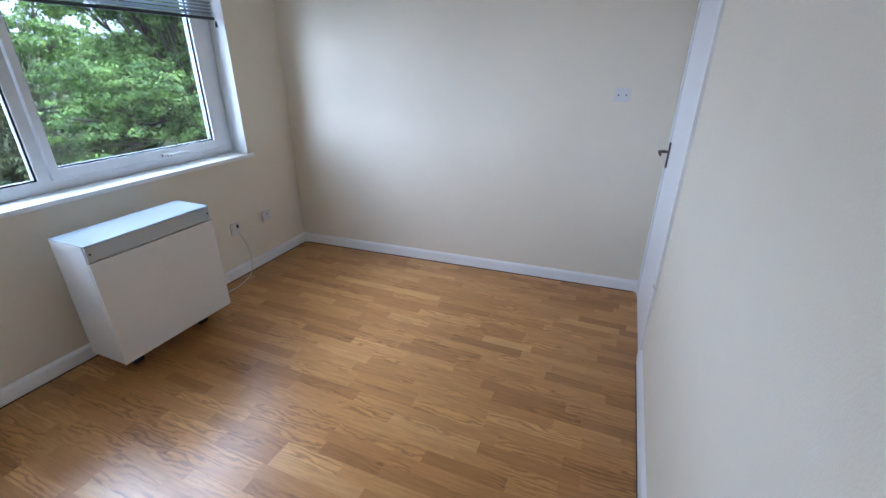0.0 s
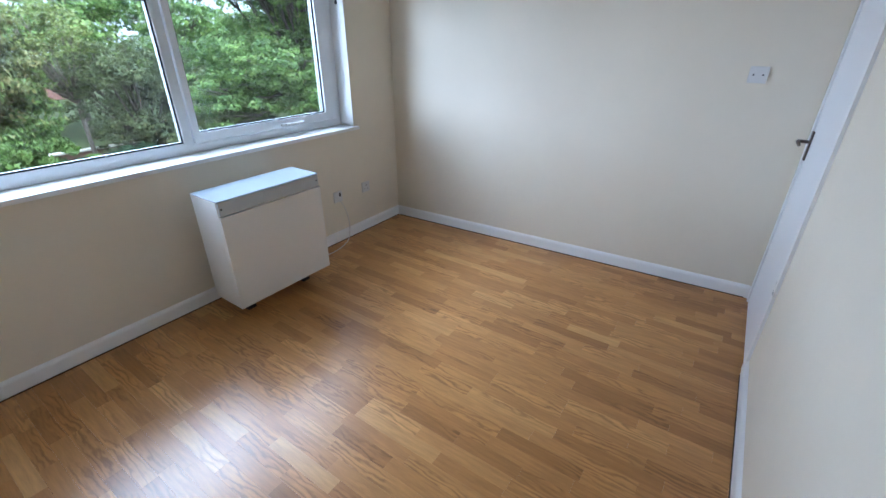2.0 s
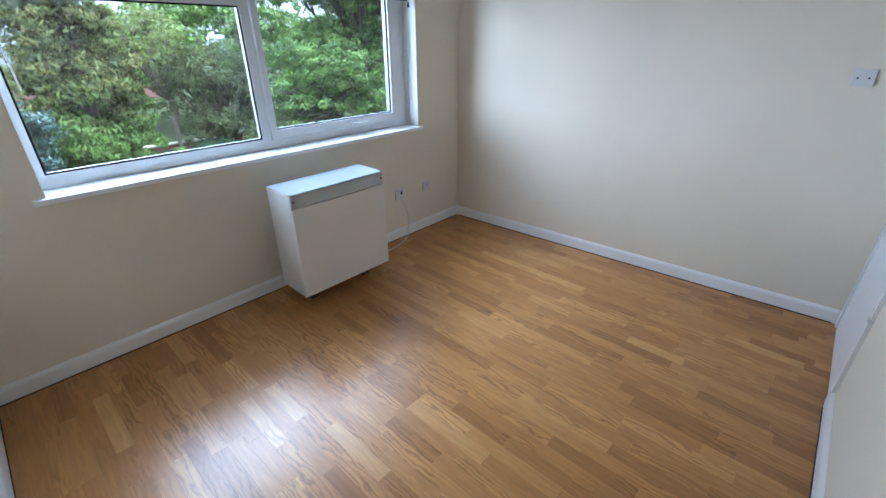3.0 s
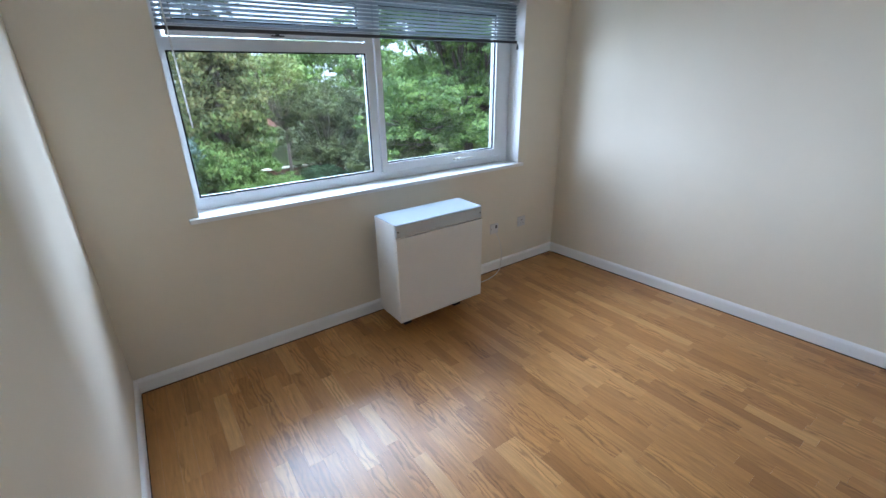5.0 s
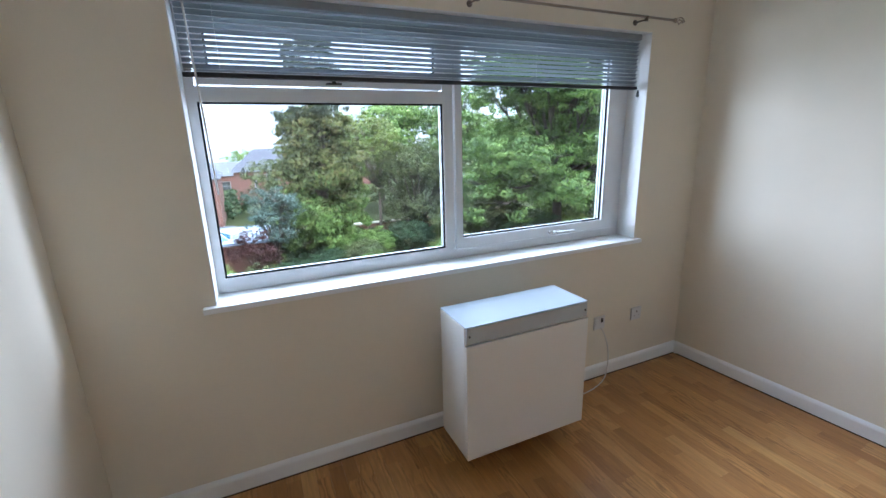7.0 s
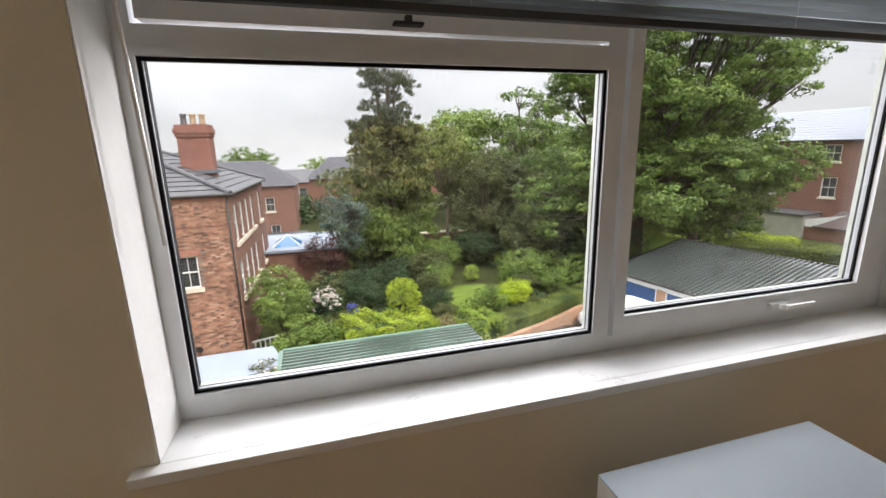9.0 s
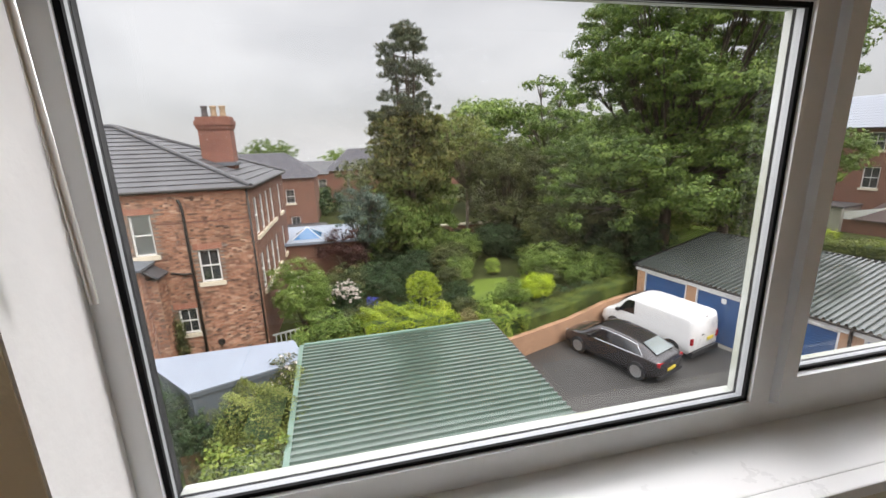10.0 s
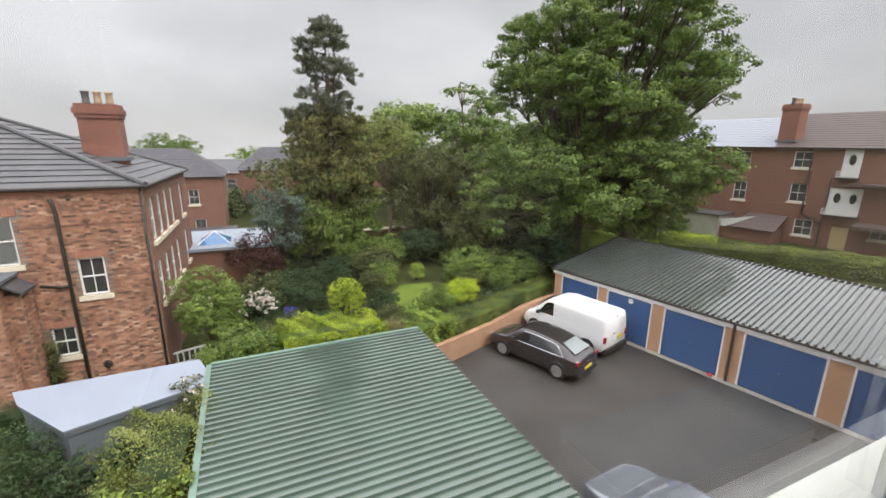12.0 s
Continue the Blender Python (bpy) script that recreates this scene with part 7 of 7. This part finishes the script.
bush("golden_bush", "bright golden rounded shrub above the court wall", (9.55, 17.7, TZ), (0.95, 0.85, 0.62), M["leaf_gold"], leaf=0.07)
bush("topiary_ball", "clipped variegated ball shrub", (4.1, 18.4, TZ), (0.85, 0.85, 0.85), M["leaf_lime"], leaf=0.06, blobs=[(0, 0, 0.80, 0.80, 0.80, 0.84)], clump=0.08)
bush("seed_head_shrub", "low shrub of pinkish-brown spent flower heads", (5.35, 15.0, TZ), (0.6, 0.45, 0.5), M["leaf_spent"], leaf=0.06)
bush("topiary_ball", "small clipped golden-green ball shrub in the lawn border", (8.85, 21.9, TZ), (0.48, 0.48, 0.48), M["leaf_varieg"], leaf=0.06, blobs=[(0, 0, 0.48, 0.44, 0.44, 0.46)], clump=0.1)
bush("rose_bush", "large leafy rambler with small white flowers against the brick house", (-1.3, 17.6, TZ), (1.25, 1.3, 1.55), M["leaf_light"], leaf=0.075, flowers=(M["petal_white"], 40, 0.06, "small white flowers"))
bush("rhododendron", "shrub covered in pale pink-white blooms", (0.5, 18.0, TZ), (0.85, 0.8, 0.85), M["leaf_dark"], leaf=0.08, flowers=(M["petal_white"], 120, 0.11, "pale pink-white blooms"))
bush("delphiniums", "patch of blue flower spikes among green leaves", (1.65, 17.4, TZ), (0.35, 0.35, 0.52), M["leaf_olive"], leaf=0.06, flowers=(M["petal_blue"], 50, 0.06, "blue flower spikes"))
bush("fern_shrub", "fresh green arching shrub behind the near garages", (-0.2, 14.3, TZ), (1.35, 1.0, 0.95), M["leaf_light"], leaf=0.085)
bush("border_shrub", "low mixed green border shrub", (1.0, 16.3, TZ), (1.2, 0.8, 0.55), M["leaf_olive"], leaf=0.07)
bush("border_shrub", "dark leafy border shrub", (2.4, 21.5, TZ), (1.5, 1.0, 0.75), M["leaf_dark"], leaf=0.09)
bush("border_shrub", "dark leafy border shrub", (4.6, 23.6, TZ), (1.6, 1.0, 0.7), M["leaf_dark"], leaf=0.09)
bush("border_shrub", "mid-green border shrub by the lawn", (6.6, 23.0, TZ), (1.4, 1.2, 0.95), M["leaf_olive"], leaf=0.09)
bush("border_shrub", "mid-green border shrub by the lawn", (7.9, 24.8, TZ), (1.3, 1.1, 1.15), M["leaf_light"], leaf=0.09)
bush("border_shrub", "grey-green loose shrub by the golden one", (7.9, 16.8, TZ), (0.95, 0.7, 0.75), M["leaf_light"], leaf=0.07)
bush("border_shrub", "leafy shrub in the lawn border", (11.5, 20.5, TZ), (1.6, 1.4, 1.05), M["leaf_light"], leaf=0.1)
bush("border_shrub", "dark shrub under the spreading tree", (10.6, 25.5, TZ), (1.8, 1.4, 1.1), M["leaf_dark"], leaf=0.1)
bush("border_shrub", "green shrub on the far lawn's edge", (18.9, 25.5, TZ), (1.4, 1.2, 1.2), M["leaf_light"], leaf=0.11)
more = np.random.default_rng(23)
for i in range(60):
    x, y = more.uniform(-0.8, 20.5), more.uniform(19.0, 33.0)
    if (7.2 < x < 11.2 and y < 24.5) or (x > 14.2 and y < 19.5):
        continue
    k = ("leaf_olive", "leaf_light", "leaf_dark", "leaf_hedge")[i % 4]
    lab = ("olive-green border shrub", "pale green border shrub", "dark green border shrub", "yellow-green border shrub")[i % 4]
    s = more.uniform(0.6, 1.25)
    bush("border_shrub", lab + " among the garden trees", (x, y, TZ), (s, s * 0.9, s * more.uniform(0.55, 0.9)), M[k], leaf=0.11, clump=0.24, per=20, stems=False)
for i in range(16):
    x, y, s = more.uniform(19.5, 35), more.uniform(23.5, 35), more.uniform(0.8, 1.5)
    k = ("leaf_olive", "leaf_birch", "leaf_dark")[i % 3]
    bush("border_shrub", ("olive-green", "yellow-olive", "dark green")[i % 3] + " shrub on the lawn behind the garages", (x, y, TZ), (s, s, s * 0.8), M[k], leaf=0.13, clump=0.28, per=18, stems=False)
k = 26000
pts = np.stack([more.uniform(-1.1, 23, k), more.uniform(13.6, 36, k), np.full(k, TZ)], axis=1)
keep = ~(((pts[:, 0] > 6.2) & (pts[:, 0] < 10.6) & (pts[:, 1] > 17.9) & (pts[:, 1] < 25)) | ((pts[:, 0] > 13.5) & (pts[:, 1] < 18.3)) | ((pts[:, 0] > 5) & (pts[:, 1] < 13.9 + (pts[:, 0] - 5) * 0.42)) | ((pts[:, 0] > 15.5) & (pts[:, 1] > 22.5) & (pts[:, 1] < 37)))
pts = pts[keep]
pts[:, 2] += 0.05 + np.abs(np.sin(pts[:, 0] * 1.9) * np.cos(pts[:, 1] * 1.6)) * 0.35 + more.uniform(0, 0.15, len(pts))
cover = thing("ground_cover", "low mixed leafy planting between the garden shrubs", "plants", (0, 0, 0))
leaf_mesh("foliage", pts, np.tile([0, 0, 0.8], (len(pts), 1)) + unit(len(pts)) * 0.8, 0.15, 0.09, M["leaf_dark"], cover, kind="stuff")
cover["kind"] = "stuff"
bush("camellia", "dark glossy rounded shrub beside the small lawn", (-4.2, 10.15, GZ), (0.95, 0.8, 1.42), M["leaf_dark"], leaf=0.06)
hedge("annexe_hedge", "low dark hedge with small white flowers along the annexe", [(-8.4, 14.3), (-5.2, 14.4)], 0.9, GZ, GZ + 1.15, M["leaf_dark"], wave=0.15, leaf=0.07)
bush("laurel_low", "bright green shrub at the annexe wall", (-8.2, 13.4, GZ), (1.1, 0.7, 0.75), M["leaf_light"], leaf=0.07)
bush("fern_low", "feathery green plants beside the lawn", (-6.5, 12.2, GZ), (1.35, 0.9, 0.95), M["leaf_light"], leaf=0.08)
bush("begonias", "low leafy plants with red flowers by the lawn", (-6.1, 10.8, GZ), (0.85, 0.6, 0.42), M["leaf_light"], leaf=0.12, flowers=(M["petal_red"], 40, 0.12, "red flower heads"))
bush("climber", "green climber on the brick house beside the lean-to", (-5.72, 16.45, GZ), (0.16, 0.2, 1.25), M["leaf_olive"], leaf=0.07)
bush("white_rambler", "loose rambler with white flowers by the shed roof", (-1.2, 11.0, GZ), (0.75, 0.8, 1.45), M["leaf_olive"], leaf=0.07, flowers=(M["petal_white"], 24, 0.09, "white blooms"))
bush("border_shrub", "fresh green shrub below the shed", (-2.75, 9.75, GZ), (1.15, 0.5, 1.15), M["leaf_dark"], leaf=0.07)

fence = thing("low_fence", "weathered brown timber fence panel in front of the shed", "fence", (-3.6, 9.55, GZ), 12)
for i in range(9):
    part("board", boxes((i * 0.15, i * 0.15 + 0.14, 0, 0.02 + 0.006 * (i % 2), 0, 1.15)), M["brown_fence"], fence)
bench = thing("garden_bench", "silvered timber garden bench by the brick house", "bench", (-1.75, 15.6, GZ + 0.5), 20)
part("seat", boxes(*[(-0.5, 0.5, y, y + 0.07, 0.40, 0.43) for y in (-0.2, -0.1, 0.0, 0.1)]), M["bench"], bench)
part("backrest", boxes((-0.5, 0.5, 0.2, 0.24, 0.85, 0.92), (-0.5, 0.5, 0.2, 0.24, 0.45, 0.50), *[(x, x + 0.05, 0.205, 0.235, 0.5001, 0.8499) for x in (-0.42, -0.24, -0.06, 0.12, 0.3)]), M["bench"], bench)
for x in (-0.5, 0.44):
    for y in (-0.22, 0.18):
        part("leg", boxes((x, x + 0.06, y, y + 0.06, -0.55, 0.3999)), M["bench"], bench)
ball = thing("red_lid", "small red plastic lid dropped at a garage door", "litter", (15.87, 9.05, GZ + 0.04))
bm = bmesh.new()
disc_stack(bm, [(0.09, 0), (0.1, 0.05), (0.06, 0.09)], 12)
part("lid", bm, M["red_thing"], ball, smooth=True)
n = 60
pts = np.stack([rng.uniform(7, 15.2, n), rng.uniform(6, 14.5, n), np.full(n, GZ + 0.03)], axis=1)
lit = thing("fallen_leaves", "scattered pale fallen leaves on the tarmac", "leaves", (0, 0, 0))
leaf_mesh("litter", pts, np.tile([0, 0, 1.0], (n, 1)) + unit(n) * 0.2, 0.07, 0.05, M["leaf_fallen"], lit, kind="stuff")
lit["kind"] = "stuff"

# ---- oak strips of the floor ----
SW = 0.0645
rows_ = int(math.ceil((RXS + 0.02) / SW))
lens = (0.29, 0.36, 0.43)
meshes = {}
for L in lens:
    bm = boxes((0.0002, SW - 0.0002, 0.0002, L - 0.0002, -0.0075, 0.0))
    me = bpy.data.meshes.new("oak_strip")
    bm.to_mesh(me)
    bm.free()
    me.materials.append(M["oak"])
    meshes[L] = me
rs = random.Random(4)
cells = []
for i in range(rows_):
    y = 0.02 + rs.uniform(0, 0.3)
    while y > RY - 0.10:
        L = rs.choice(lens)
        cells.append((i * SW, y - L, L))
        y -= L
near = sorted(cells, key=lambda c: abs(c[0] - 1.5) + abs(c[1] + 1.3))
for x, y, L in near[:300]:
    s = new("oak_strip", meshes[L])
    s.parent = floor
    s.location = (x, y, 0)
bm = bmesh.new()
for x, y, L in near[300:]:
    box(bm, x + 0.0002, x + SW - 0.0002, y + 0.0002, y + L - 0.0002, -0.0075, 0.0)
tagged(part("oak_strip_rest", bm, M["oak"], floor), kind="stuff")
